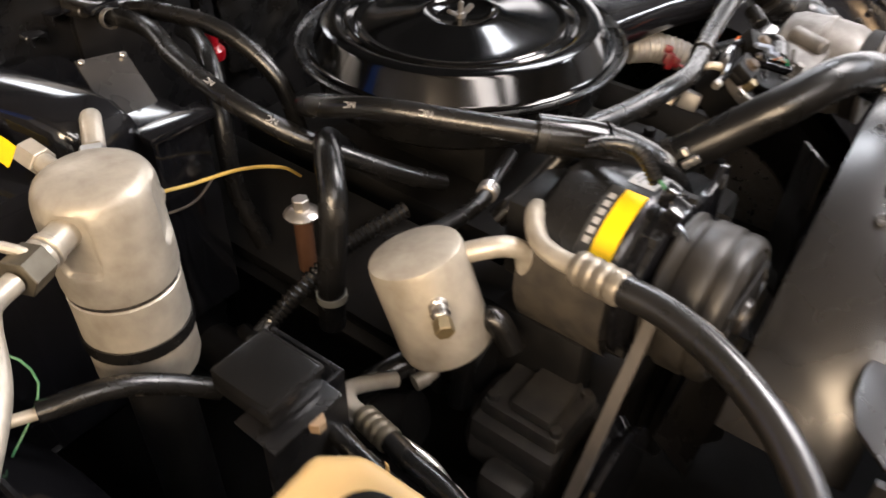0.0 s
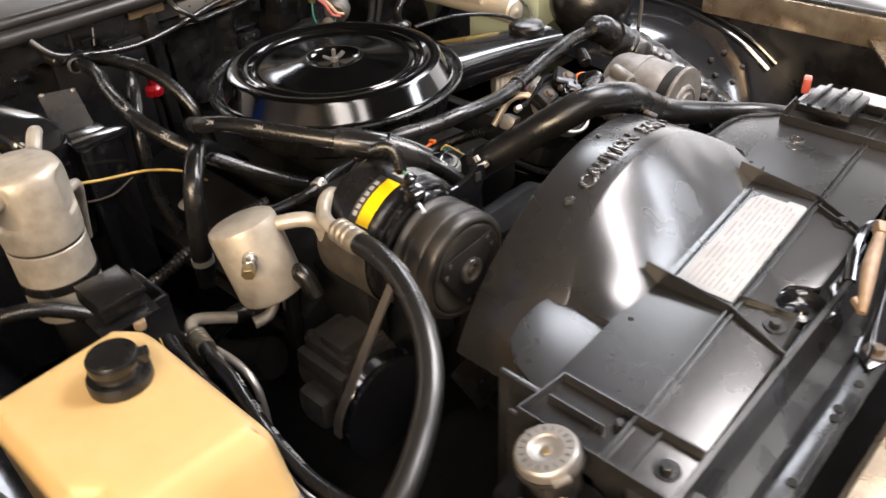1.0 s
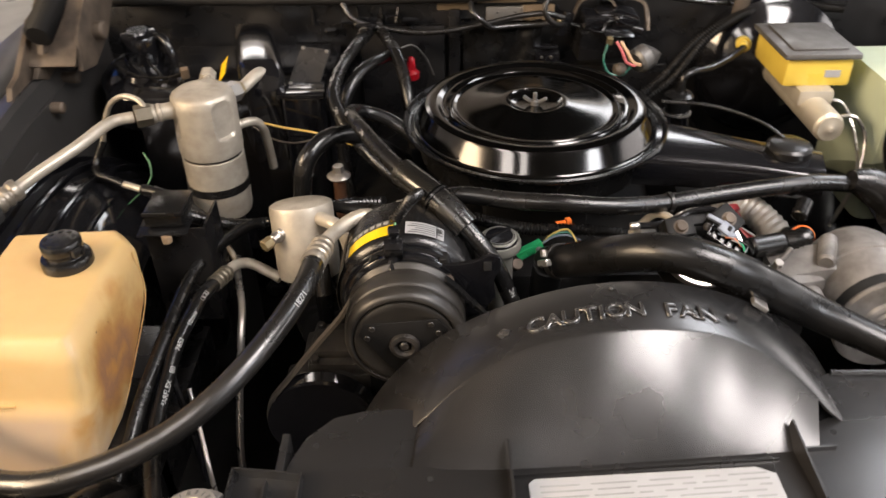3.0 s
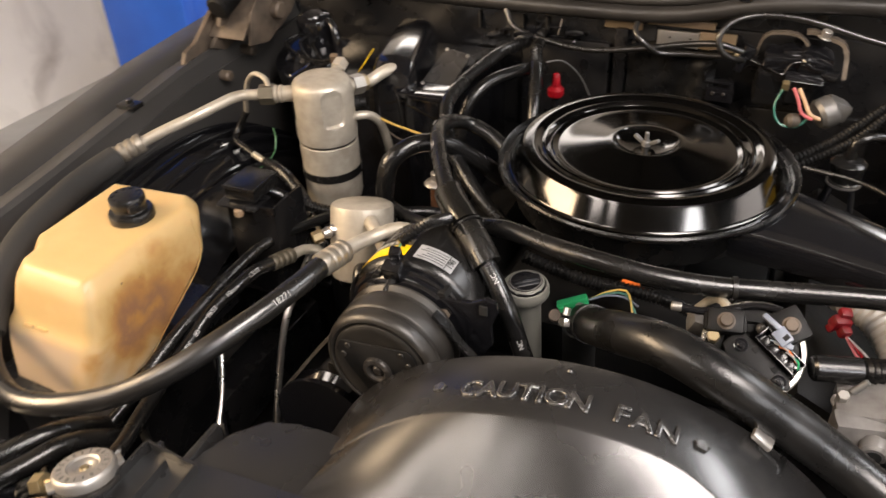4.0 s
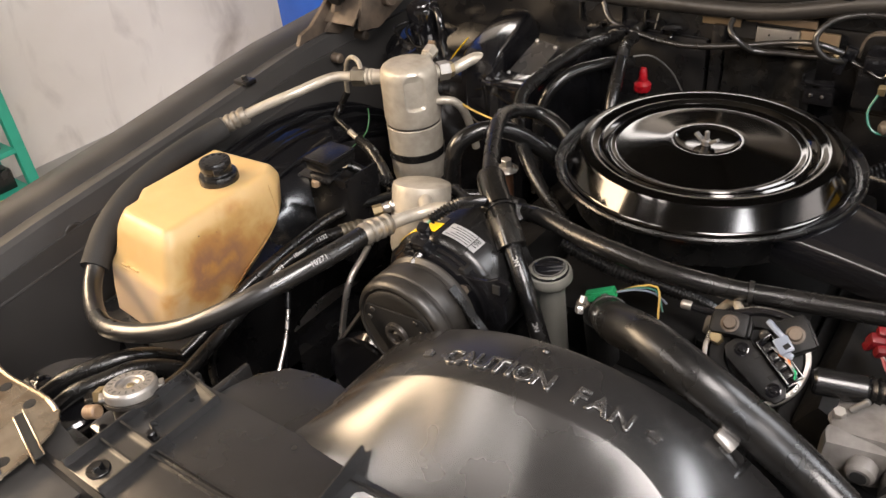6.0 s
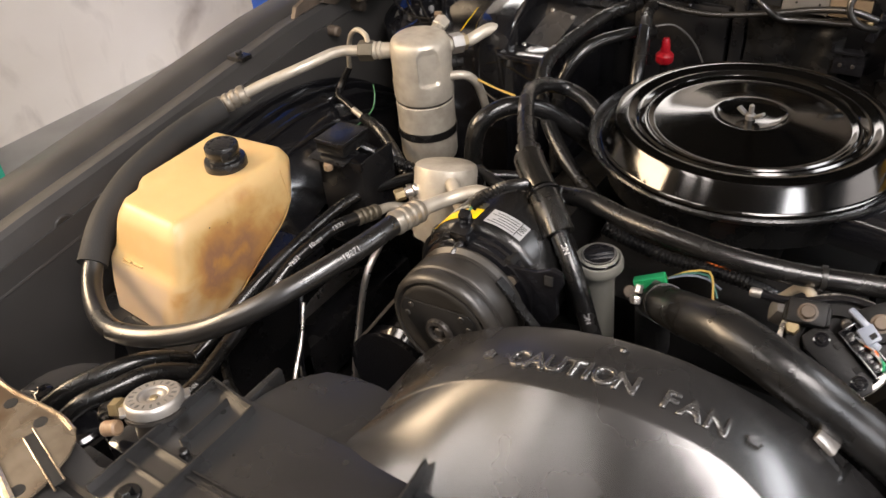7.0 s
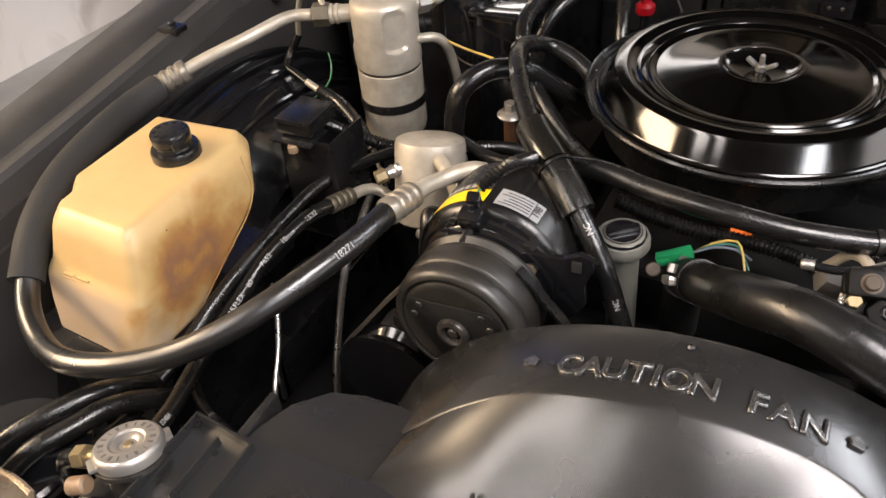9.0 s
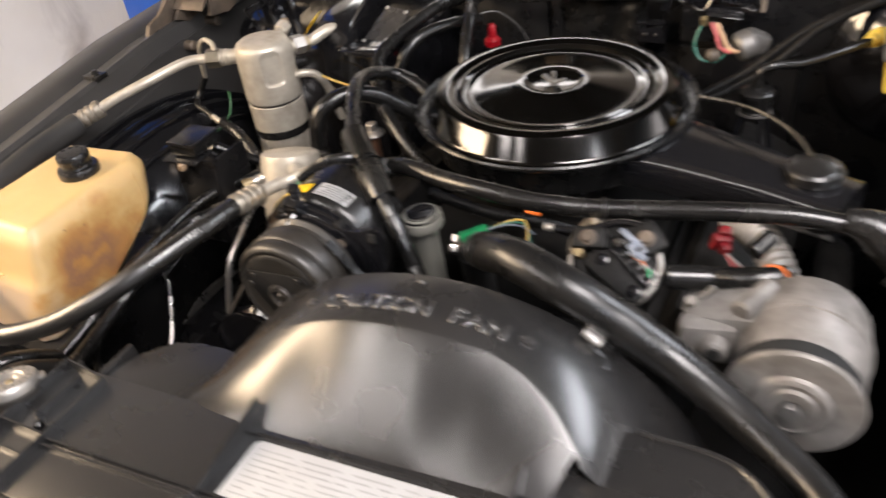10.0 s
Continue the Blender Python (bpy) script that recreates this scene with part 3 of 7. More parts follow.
for a, s in ((1.056, 0.47), (1.05, 0.60), (0.95, 0.62), (0.99, 0.41), (0.92, 0.48)):
    part("fender_bolt", rod(east_dome(a, s, 0.992), east_dome(a, s, 1.008), 0.0055, 0.002, 12), GUNMETAL, car, "small dark bolt")
for s in (0.80, 0.93):
    part("pressed_bead", tube([east_dome(math.radians(a), s, 1.0) for a in range(50, 125, 8)], 0.006, 10), GLOSS, car, "glossy pressed ridge")
for x, y, z in ((0.658, -0.315, 0.792), (0.705, -0.320, 0.794), (0.711, -0.359, 0.770), (0.639, -0.337, 0.774), (0.664, -0.365, 0.759)):
    n = Vector((0, -0.55, 0.83))
    part("fender_bolt", rod(Vector((x, y, z)) - n * 0.004, Vector((x, y, z)) + n * 0.004, 0.0055, 0.002, 12), GUNMETAL, car, "small dark bolt")

# raised hood, hinged at the cowl; unseen, placed to darken what the bay reflects
hood_m = pose(0.0, 0.55, 1.27, 0, 0, 180) @ pose(0, 0, 0, 74, 0, 0)
HOOD = [("hood", (-0.82, -0.02, 0.0, 0.88, 1.28, 0.016)), ("hood_brace", (-0.78, 0.0, -0.035, -0.70, 1.25, -0.0005)), ("hood_brace", (0.76, 0.0, -0.035, 0.84, 1.25, -0.0005)),
        ("hood_brace", (-0.70, 0.0, -0.035, 0.76, 0.07, -0.0005)), ("hood_brace", (-0.70, 1.18, -0.035, 0.76, 1.25, -0.0005)), ("hood_brace", (-0.05, 0.07, -0.03, 0.07, 1.18, -0.0005))]
for name, dims in HOOD:
    part(name, block(*dims, 0.008, hood_m), LINING, car, "unseen black underside of the raised hood" if name == "hood" else "")

# ---------------------------------------------------------------- hood hinge
side = pose(-0.815, 0, 0, 90, 0, 90)  # plates stand in the yz plane: x -> y, y -> z
hinge = part("hood_hinge", plate([(0.018, 0.935), (0.024, 0.915), (0.046, 0.905), (0.085, 0.890), (0.130, 0.880), (0.165, 0.890), (0.195, 0.930), (0.215, 0.985), (0.20, 1.04), (0.15, 1.03), (0.10, 0.995), (0.065, 0.970), (0.034, 0.962)], -0.005, 0.005, 0.002, side), RUST, car, "rusty bare metal hood hinge bolted to the fender")
for y, z, rr in ((0.046, 0.936, 0.012), (0.088, 0.925, 0.006), (0.135, 0.905, 0.006)):
    part("hinge_hole", rod((-0.8085, y, z), (-0.807, y, z), rr, 0.0003), HOLE, hinge, "dark round hole")
part("lower_arm", plate([(0.085, 0.955), (0.12, 0.94), (0.16, 0.95), (0.20, 0.99), (0.27, 1.06), (0.30, 1.13), (0.26, 1.13), (0.22, 1.08), (0.14, 1.0)], 0.012, 0.022, 0.002, side), RUST, hinge)
part("upper_arm", plate([(0.10, 0.99), (0.15, 0.985), (0.24, 1.02), (0.36, 1.10), (0.36, 1.15), (0.30, 1.14), (0.20, 1.07), (0.12, 1.04)], 0.026, 0.036, 0.002, side), RUST, hinge)
side2 = pose(-0.735, 0, 0, 90, 0, 90)
part("inner_plate", plate([(0.115, 0.955), (0.17, 0.945), (0.25, 0.975), (0.33, 1.04), (0.36, 1.11), (0.30, 1.12), (0.20, 1.06), (0.13, 1.01)], -0.004, 0.004, 0.002, side2), RUST, hinge)
part("web", strip([[(x, y, z) for x in (-0.815, -0.79, -0.76, -0.735)] for y, z in ((0.10, 0.97), (0.13, 1.0), (0.18, 1.045), (0.26, 1.09), (0.33, 1.12))], 0.004), RUST, hinge)
part("pivot_tube", rod((-0.83, 0.20, 0.995), (-0.715, 0.20, 0.995), 0.016, 0.003), RUST, hinge)
for y, z in ((0.085, 0.905), (0.165, 0.925), (0.13, 0.985), (0.21, 1.03)):
    part("rivet", rod((-0.80, y, z), (-0.765, y, z), 0.010, 0.003), RUST, hinge)
way = spline([(-0.78, 0.10, 1.02), (-0.78, 0.18, 1.05), (-0.78, 0.27, 1.085)], 0.004)
part("spring", sweep(way, 0.020, 14, 0.0025), CAST, hinge, "dark coil spring")

# ---------------------------------------------------------------- engine
engine = thing("engine", (0, 0, 0.35), "black painted vee engine beneath the air cleaner", "engine")
part("block", join(block(-0.20, -0.26, 0.38, 0.24, 0.30, 0.70, 0.012), block(-0.14, -0.30, 0.40, 0.18, -0.25, 0.74, 0.02)), CAST, engine)
part("intake", join(block(-0.15, -0.22, 0.70, 0.19, 0.26, 0.775, 0.015), block(-0.08, -0.10, 0.77, 0.08, 0.10, 0.855, 0.015)), CAST, engine)
for s, x in ((-1, -0.24), (1, 0.28)):
    m = pose(x, 0.0, 0.735, 0, s * 28, 0)
    cover = part("valve_cover", join(box(m, 0.13, 0.50, 0.06, 0.018), box(m @ pose(0, 0, -0.033), 0.155, 0.525, 0.008, 0.003)), CAST, engine, "black valve cover")
    part("manifold", join(tube([(x + s * 0.09, -0.20, 0.66), (x + s * 0.12, -0.1, 0.62), (x + s * 0.12, 0.2, 0.58), (x + s * 0.1, 0.3, 0.45)], 0.03)), CAST, engine)
part("timing_cover", block(-0.10, -0.345, 0.45, 0.14, -0.29, 0.76, 0.02), CAST, engine)
part("water_neck", rod((-0.008, -0.268, 0.76), (-0.006, -0.286, 0.842), 0.020), CAST, engine)
for k in range(5):
    x = -0.12 + 0.07 * k
    part("intake_bolt", hexnut((x, -0.20, 0.772), (x, -0.20, 0.785), 0.008, 0.011), CAST, engine)
part("crank_pulley", lathe([(0, 0), (0.085, 0), (0.09, 0.004), (0.08, 0.012), (0.09, 0.02), (0.09, 0.03), (0.05, 0.03), (0.04, 0.015), (0, 0.015)], aim((0.02, -0.345, 0.50), (0.02, -0.5, 0.50)), 40), CAST, engine)

# fan behind the shroud
fan = thing("cooling_fan", (0.02, -0.40, 0.66), "dark clutch fan inside its shroud", "fan")
part("fan_hub", rod((0.02, -0.36, 0.68), (0.02, -0.43, 0.68), 0.05, 0.006, 24), DULL_ALU, fan)
for k in range(6):
    part("blade", box(pose(0.02, -0.42, 0.68, 0, 60 * k + 12, 0) @ pose(0, 0, 0.125, 0, 0, 32), 0.07, 0.004, 0.16, 0.001), PAINT, fan)

# ---------------------------------------------------------------- air cleaner
cleaner = thing("air_cleaner", (0, 0, 0.855), "round black air cleaner with a polished lid and wing nut", "air cleaner")
part("pan", lathe([(0.09, 0.853), (0.165, 0.853), (0.176, 0.862), (0.181, 0.898), (0.186, 0.9055), (0.193, 0.9070), (0.1985, 0.9095), (0.2018, 0.9135), (0.2018, 0.9165), (0.1998, 0.9188), (0.1972, 0.9172), (0.1940, 0.9118), (0.1905, 0.9105), (0.1885, 0.9118), (0.1870, 0.9108), (0.09, 0.909)], None, 96), SATIN, cleaner)
part("lid", lathe([(0.1862, 0.9105), (0.1862, 0.9128), (0.1838, 0.9140), (0.1822, 0.9162), (0.1690, 0.9395), (0.1668, 0.9425), (0.1625, 0.9440), (0.1530, 0.9443), (0.1480, 0.9434), (0.1440, 0.9398), (0.1415, 0.9394), (0.1390, 0.9416), (0.1360, 0.9418),
                   (0.1325, 0.9394), (0.1300, 0.9368), (0.1280, 0.9366), (0.1260, 0.9384), (0.1235, 0.9382), (0.1205, 0.9360), (0.1170, 0.9358), (0.10, 0.9378), (0.075, 0.9408), (0.055, 0.9437), (0.0475, 0.9452), (0.0440, 0.9450), (0.0415, 0.9425), (0.034, 0.9390), (0.024, 0.9375), (0.0, 0.937)], None, 128), LID, cleaner, "mirror-like dark chrome lid")
nut = part("wing_nut", join(rod((0, 0, 0.936), (0, 0, 0.945), 0.0062), rod((0, 0, 0.943), (0, 0, 0.9575), 0.0032),
                            box(pose(-0.0115, 0.003, 0.9455, 0, -58, -15), 0.0045, 0.008, 0.014, 0.002), box(pose(0.0115, -0.003, 0.9455, 0, 58, -15), 0.0045, 0.008, 0.014, 0.002)), DULL_ALU, cleaner, "dull steel wing nut")
snorkel_way = [(0.13, -0.045, 0.884), (0.22, -0.070, 0.882), (0.31, -0.098, 0.880), (0.40, -0.128, 0.876)]
snork = bmesh.new()
rings = []
for (x, y, z), w, h in zip(snorkel_way, (0.075, 0.060, 0.048, 0.044), (0.030, 0.028, 0.026, 0.026)):
    d = Vector((0.27, -0.083, 0)).normalized()
    sd = Vector((-d.y, d.x, 0))
    ring = []
    for k in range(20):
        a = 6.283185 * k / 20
        c, s = math.cos(a), math.sin(a)
        ring.append(snork.verts.new(Vector((x, y, z)) + sd * w * (abs(c) ** 0.45 * (1 if c > 0 else -1)) + Vector((0, 0, h * (abs(s) ** 0.45 * (1 if s > 0 else -1))))))
    rings.append(ring)
for a, b in zip(rings, rings[1:]):
    for k in range(20):
        snork.faces.new((a[k], a[(k + 1) % 20], b[(k + 1) % 20], b[k]))
snork.faces.new(rings[0]), snork.faces.new(rings[-1])
part("snorkel", snork, GLOSS, cleaner, "glossy black intake snorkel")
motor = part("vacuum_motor", lathe([(0, 0), (0.030, 0), (0.032, 0.004), (0.032, 0.013), (0.029, 0.017), (0.026, 0.0185), (0, 0.019)], Matrix.Translation((0.356, -0.105, 0.902)), 32), PLASTIC, cleaner, "black vacuum motor cap")
part("vacuum_pipe", tube([(0.20, 0.02, 0.93), (0.27, -0.01, 0.935), (0.33, -0.06, 0.93), (0.352, -0.09, 0.92)], 0.003, 8), RUBBER, cleaner)

# ---------------------------------------------------------------- accumulator
acc = thing("accumulator", (-0.488, -0.028, 0.70), "pale aluminium air conditioning accumulator with a black band", "accumulator")
AX, AY = -0.499, -0.022
can = lathe([(0, 0.768), (0.036, 0.768), (0.044, 0.773), (0.0465, 0.782), (0.0470, 0.8745), (0.0450, 0.8760), (0.0450, 0.8795), (0.0470, 0.881), (0.0482, 0.889)] + [(0.0482, 0.900 + 0.0025 * k) for k in range(22)] + [(0.0480, 0.957), (0.0478, 0.960), (0.0475, 0.963), (0.0468, 0.967), (0.0452, 0.972), (0.043, 0.976), (0.036, 0.9805), (0.02, 0.983), (0, 0.983)], Matrix.Translation((AX, AY, 0)), 128)
for v in can.verts:  # pressed hollows with rounded corners
    for deg in (-40, -150):
        u = Vector((math.cos(math.radians(deg)), math.sin(math.radians(deg))))
        off = Vector((v.co.x - AX, v.co.y - AY))
        if off.length < 0.02 or off.dot(u) < 0:
            continue
        across = (off.x * u.y - off.y * u.x) / 0.0165
        edge = (abs(across) ** 5 + abs((v.co.z - 0.9405) / 0.0265) ** 5) ** 0.2
        share = min(1, max(0, (1.10 - edge) / 0.16))
        share = share * share * (3 - 2 * share)
        over = (off.dot(u) - 0.0425) * share
        if over > 0:
            v.co.x -= u.x * over
            v.co.y -= u.y * over
part("canister", can, ALUMINIUM, acc)
part("seam", lathe([(0.0440, 0.8762), (0.0462, 0.8768), (0.0462, 0.8788), (0.0440, 0.8793)], Matrix.Translation((AX, AY, 0)), 64), GUNMETAL, acc, "dark ring set in the canister seam")
part("stand", rod((AX, AY, 0.42), (AX, AY, 0.770), 0.030, 0.003, 24), CAST, acc, "black mounting stand")
part("black_band", lathe([(0.0465, 0.8175), (0.0487, 0.8175), (0.0487, 0.8305), (0.0465, 0.8305)], Matrix.Translation((AX, AY, 0)), 48), RUBBER, acc, "black rubber band")
d = Vector((-0.91, -0.41, 0)).normalized()
c0 = Vector((AX, AY, 0.955))
port = part("inlet_port", join(rod(c0 + d * 0.04, c0 + d * 0.062, 0.0125), lathe([(0.011, 0.060), (0.014, 0.062), (0.014, 0.066), (0.011, 0.068), (0.014, 0.070), (0.014, 0.074), (0.011, 0.076)], aim(c0, c0 + d), 20)), ALUMINIUM, acc)
part("inlet_nut", hexnut(c0 + d * 0.074, c0 + d * 0.098, 0.0165), TARNISH, acc, "dark weathered union nut")
d2 = Vector((0.50, 0.866, -0.06)).normalized()
part("outlet_port", rod(c0 + d2 * 0.04, c0 + d2 * 0.054, 0.012), ALUMINIUM, acc)
part("outlet_nut", hexnut(c0 + d2 * 0.052, c0 + d2 * 0.072, 0.0165), PLATED, acc, "dull plated union nut")
part("outlet_collar", hexnut(c0 + d2 * 0.070, c0 + d2 * 0.080, 0.0135), BRASS, acc, "tarnished collar")
part("outlet_pipe", tube([c0 + d2 * 0.072, c0 + d2 * 0.086, c0 + d2 * 0.104 + Vector((0.001, 0, 0.007)), (-0.4375, 0.083, 0.9595), (-0.432, 0.092, 0.957), (-0.428, 0.098, 0.946), (-0.427, 0.101, 0.925)], 0.0098), ALUMINIUM, acc)
d3 = Vector((-0.11, 0.97, 0.22)).normalized()
part("service_port", join(rod(c0 + d3 * 0.03, c0 + d3 * 0.070, 0.0085), hexnut(c0 + d3 * 0.062, c0 + d3 * 0.082, 0.0125)), ALUMINIUM, acc)
d4 = Vector((0.82, 0.57, 0)).normalized()
s0 = Vector((AX, AY, 0.931))
part("switch_port", join(rod(s0 + d4 * 0.045, s0 + d4 * 0.056, 0.010), rod(s0 + d4 * 0.054, s0 + d4 * 0.066, 0.0065)), CAST, acc, "dark pressure switch port")
part("drop_pipe", tube([(-0.456, -0.010, 0.915), (-0.444, -0.003, 0.916), (-0.434, 0.008, 0.912), (-0.428, 0.022, 0.896), (-0.427, 0.036, 0.868), (-0.428, 0.056, 0.806)], 0.0070), ALUMINIUM, acc)

# ---------------------------------------------------------------- suction line: metal pipe, foam-covered hose, rubber hose
suction = thing("suction_hose", (-0.5, -0.45, 0.80), "long black air conditioning hose with aluminium pipe ends", "hose")
e0 = c0 + d * 0.10
part("pipe", tube([e0, e0 + d * 0.025, (-0.622, -0.088, 0.955), (-0.647, -0.142, 0.947), (-0.69, -0.19, 0.930), (-0.712, -0.215, 0.919)], 0.0085), ALUMINIUM, suction, "bare aluminium pipe")
part("ferrule", crimp((-0.705, -0.207, 0.923), (-0.735, -0.242, 0.908), 0.0152), CRIMPED, suction, "crimped ferrule")
foam_pts = [(-0.732, -0.240, 0.907), (-0.740, -0.283, 0.901), (-0.725, -0.355, 0.902), (-0.706, -0.441, 0.894), (-0.685, -0.508, 0.872), (-0.662, -0.556, 0.842)]
part("foam_sleeve", tube(foam_pts, 0.0195), FOAM, suction, "grey foam insulation sleeve")
H1 = [(-0.669, -0.540, 0.855), (-0.643, -0.575, 0.831), (-0.599, -0.602, 0.823), (-0.538, -0.619, 0.832), (-0.473, -0.611, 0.845), (-0.413, -0.586, 0.861), (-0.369, -0.557, 0.881), (-0.334, -0.515, 0.899), (-0.307, -0.459, 0.911), (-0.294, -0.410, 0.915), (-0.291, -0.372, 0.914)]
way1 = spline(H1, 0.006)
part("rubber_hose", sweep(way1, 0.0128, 20), HOSE, suction, "black rubber hose")
hose_text("hose_print", suction, way1, 0.0128, "18271", 0.0096, 0.875, (0.3, -0.9, 1.5))
part("ferrule", crimp((-0.292, -0.378, 0.9145), (-0.285, -0.333, 0.910), 0.0150), CRIMPED, suction, "crimped ferrule")
part("pipe", tube([(-0.286, -0.340, 0.9105), (-0.281, -0.312, 0.9065), (-0.270, -0.288, 0.905), (-0.253, -0.272, 0.909), (-0.236, -0.264, 0.908), (-0.225, -0.262, 0.896), (-0.221, -0.262, 0.878)], 0.0090), ALUMINIUM, suction, "bare aluminium pipe")

# ---------------------------------------------------------------- muffler of the discharge line
muf = thing("discharge_muffler", (-0.333, -0.205, 0.79), "small pale aluminium muffler can with a service port", "muffler")
tilt = aim((-0.3265, -0.2385, 0.793), (-0.3344, -0.2040, 0.8945))
part("can", lathe([(0, 0), (0.034, 0), (0.041, 0.004), (0.043, 0.012), (0.043, 0.098), (0.0415, 0.104), (0.037, 0.1065), (0, 0.107)], tilt, 56), ALUMINIUM, muf)
sp = Vector((-0.347, -0.238, 0.872))
sd = Vector((-0.60, -0.70, -0.12)).normalized()
part("service_port", join(rod(sp, sp + sd * 0.030, 0.007), lathe([(0.0085, 0.012), (0.0085, 0.016), (0.007, 0.018), (0.0085, 0.020), (0.0085, 0.024)], aim(sp, sp + sd), 16)), STEEL, muf)
part("port_cap", hexnut(sp + sd * 0.030, sp + sd * 0.044, 0.0085), BRASS, muf, "tarnished port cap")
part("inlet_pipe", tube([(-0.312, -0.228, 0.884), (-0.296, -0.246, 0.890), (-0.280, -0.262, 0.892), (-0.268, -0.272, 0.884), (-0.262, -0.274, 0.86)], 0.0095), ALUMINIUM, muf)
part("boss", rod((-0.316, -0.224, 0.882), (-0.304, -0.237, 0.887), 0.0130), ALUMINIUM, muf)
part("outlet_pipe", tube([(-0.325, -0.215, 0.80), (-0.318, -0.218, 0.77), (-0.335, -0.225, 0.755), (-0.355, -0.22, 0.752)], 0.008), ALUMINIUM, muf)

# ---------------------------------------------------------------- compressor
DUSTFILM = material("caked_tan_dust", (0.042, 0.035, 0.026), 0.7, colour2=(0.012, 0.010, 0.008), scale=38, amount=1.0, bump=0.35, bump_scale=160)
comp = thing("compressor", (-0.187, -0.36, 0.74), "black radial air conditioning compressor with a worn clutch pulley", "compressor")
CX, CZ = -0.186, 0.849
cm = aim((CX, -0.262, CZ), (CX, -1, CZ))  # z runs forward along the shaft
part("drum", lathe([(0, 0), (0.070, 0), (0.080, 0.005), (0.0855, 0.012), (0.0855, 0.086), (0.083, 0.092), (0.078, 0.096), (0.072, 0.098), (0.050, 0.108), (0, 0.108)], cm, 72), PLASTIC, comp, "satin black drum shell")
part("front_ring", lathe([(0.060, 0.096), (0.0785, 0.097), (0.0790, 0.103), (0.0770, 0.1045), (0.0740, 0.1050), (0.0730, 0.110), (0.0700, 0.1125), (0.055, 0.117), (0.050, 0.117)], cm, 64), GLOSS, comp)
part("pulley", lathe([(0.045, 0.118), (0.067, 0.118), (0.0700, 0.1195), (0.0705, 0.1225), (0.0690, 0.1240), (0.0660, 0.1275), (0.0660, 0.1320), (0.0690, 0.1355), (0.0700, 0.1370), (0.0700, 0.1580), (0.0690, 0.1595), (0.0675, 0.1605), (0.0675, 0.1625), (0.0688, 0.1640), (0.0692, 0.1660), (0.0688, 0.1720), (0.0672, 0.1765), (0.0640, 0.1795), (0.0610, 0.1800), (0.0595, 0.1785), (0.0580, 0.1760), (0.045, 0.176)], cm, 96), STEELBLACK, comp, "dirty black steel clutch pulley")
part("clutch_plate", lathe([(0.0205, 0.1690), (0.0215, 0.1745), (0.0235, 0.1775), (0.0275, 0.1785), (0.0400, 0.1800), (0.0500, 0.1815), (0.0545, 0.1812), (0.0570, 0.1795), (0.0578, 0.1765), (0.0578, 0.170), (0, 0.168)], cm, 72), STEELBLACK, comp, "dished dark clutch plate")
driver = part("driver_plate", plate([(0.053 * math.cos(math.radians(a)), 0.053 * math.sin(math.radians(a))) for c in (35, 155, 275) for a in (c - 9, c - 3, c + 3, c + 9)], 0.1815, 0.1838, 0.0008, cm), CAST, comp, "dark three-cornered driver plate")
for c in (35, 155, 275):
    for lean in (-10, 10):
        q = cm @ Vector((0.043 * math.cos(math.radians(c + lean)), 0.043 * math.sin(math.radians(c + lean)), 0.1835))
        part("rivet", rod(q, q + Vector((0, -0.0022, 0)), 0.0038, 0.001, 14), STEELBLACK, driver)
part("hub_nut", join(lathe([(0.0085, 0.178), (0.0165, 0.178), (0.0175, 0.1855), (0.0160, 0.1885), (0.0115, 0.1895), (0.0095, 0.1880), (0.0085, 0.184)], cm, 32), rod((CX, -0.440, CZ), (CX, -0.4495, CZ), 0.0058)), GUNMETAL, comp)


def drum_label(a0, a1, y0, y1, r=0.0862, n=14):
    rows = [[(CX + r * math.cos(math.radians(a0 + (a1 - a0) * i / n)), y, CZ + r * math.sin(math.radians(a0 + (a1 - a0) * i / n))) for y in (y0, y1)] for i in range(n + 1)]
    return strip(rows, 0.0003)


part("yellow_label", drum_label(97, 143, -0.347, -0.327), YELLOW, comp, "bright yellow label band", True)
part("label_border", drum_label(97, 146, -0.327, -0.314), INK, comp, "black label strip", True)
for k in range(6):
    part("label_mark", drum_label(104 + 6 * k, 108 + 6 * k, -0.3235, -0.3175, 0.0866, 3), PRINT, comp, "plain pale mark", False)
part("dust_patch", drum_label(151, 226, -0.356, -0.268, 0.0859, 24), DUSTFILM, comp, "tan dust caked on the drum", True)
part("white_label", drum_label(58, 90, -0.347, -0.322), WHITE, comp, "white printed parts label", True)
for k in range(5):
    part("label_print", drum_label(66, 88 - 3 * (k % 3), -0.3440 + 0.0042 * k, -0.3429 + 0.0042 * k, 0.0866, 8), INK, comp, "unreadable dark print")
lm = Matrix.Translation((CX + 0.0870 * math.cos(math.radians(61.5)), -0.3345, CZ + 0.0870 * math.sin(math.radians(61.5)))) @ pose(0, 0, 0, 0, 90 - 61.5, 0) @ pose(0, 0, 0, 0, 0, 90)
part("label_number", words("198", 0.0105, 0.0004, lm), INK, comp, "bold printed number 198", False)
part("label_number", drum_label(64.2, 65, -0.347, -0.322, 0.0867, 3), INK, comp, "dark rule on the label", False)
part("coil_connector", join(box(pose(CX - 0.012, -0.372, CZ + 0.080, 20, 0, 0), 0.022, 0.016, 0.022, 0.003), box(pose(CX - 0.012, -0.364, CZ + 0.096, 20, 0, 10), 0.013, 0.012, 0.02, 0.003), tube([(CX - 0.012, -0.372, CZ + 0.07), (CX - 0.014, -0.385, CZ + 0.062), (CX - 0.012, -0.392, CZ + 0.055)], 0.006, 10)), GLOSS, comp, "black coil connector")
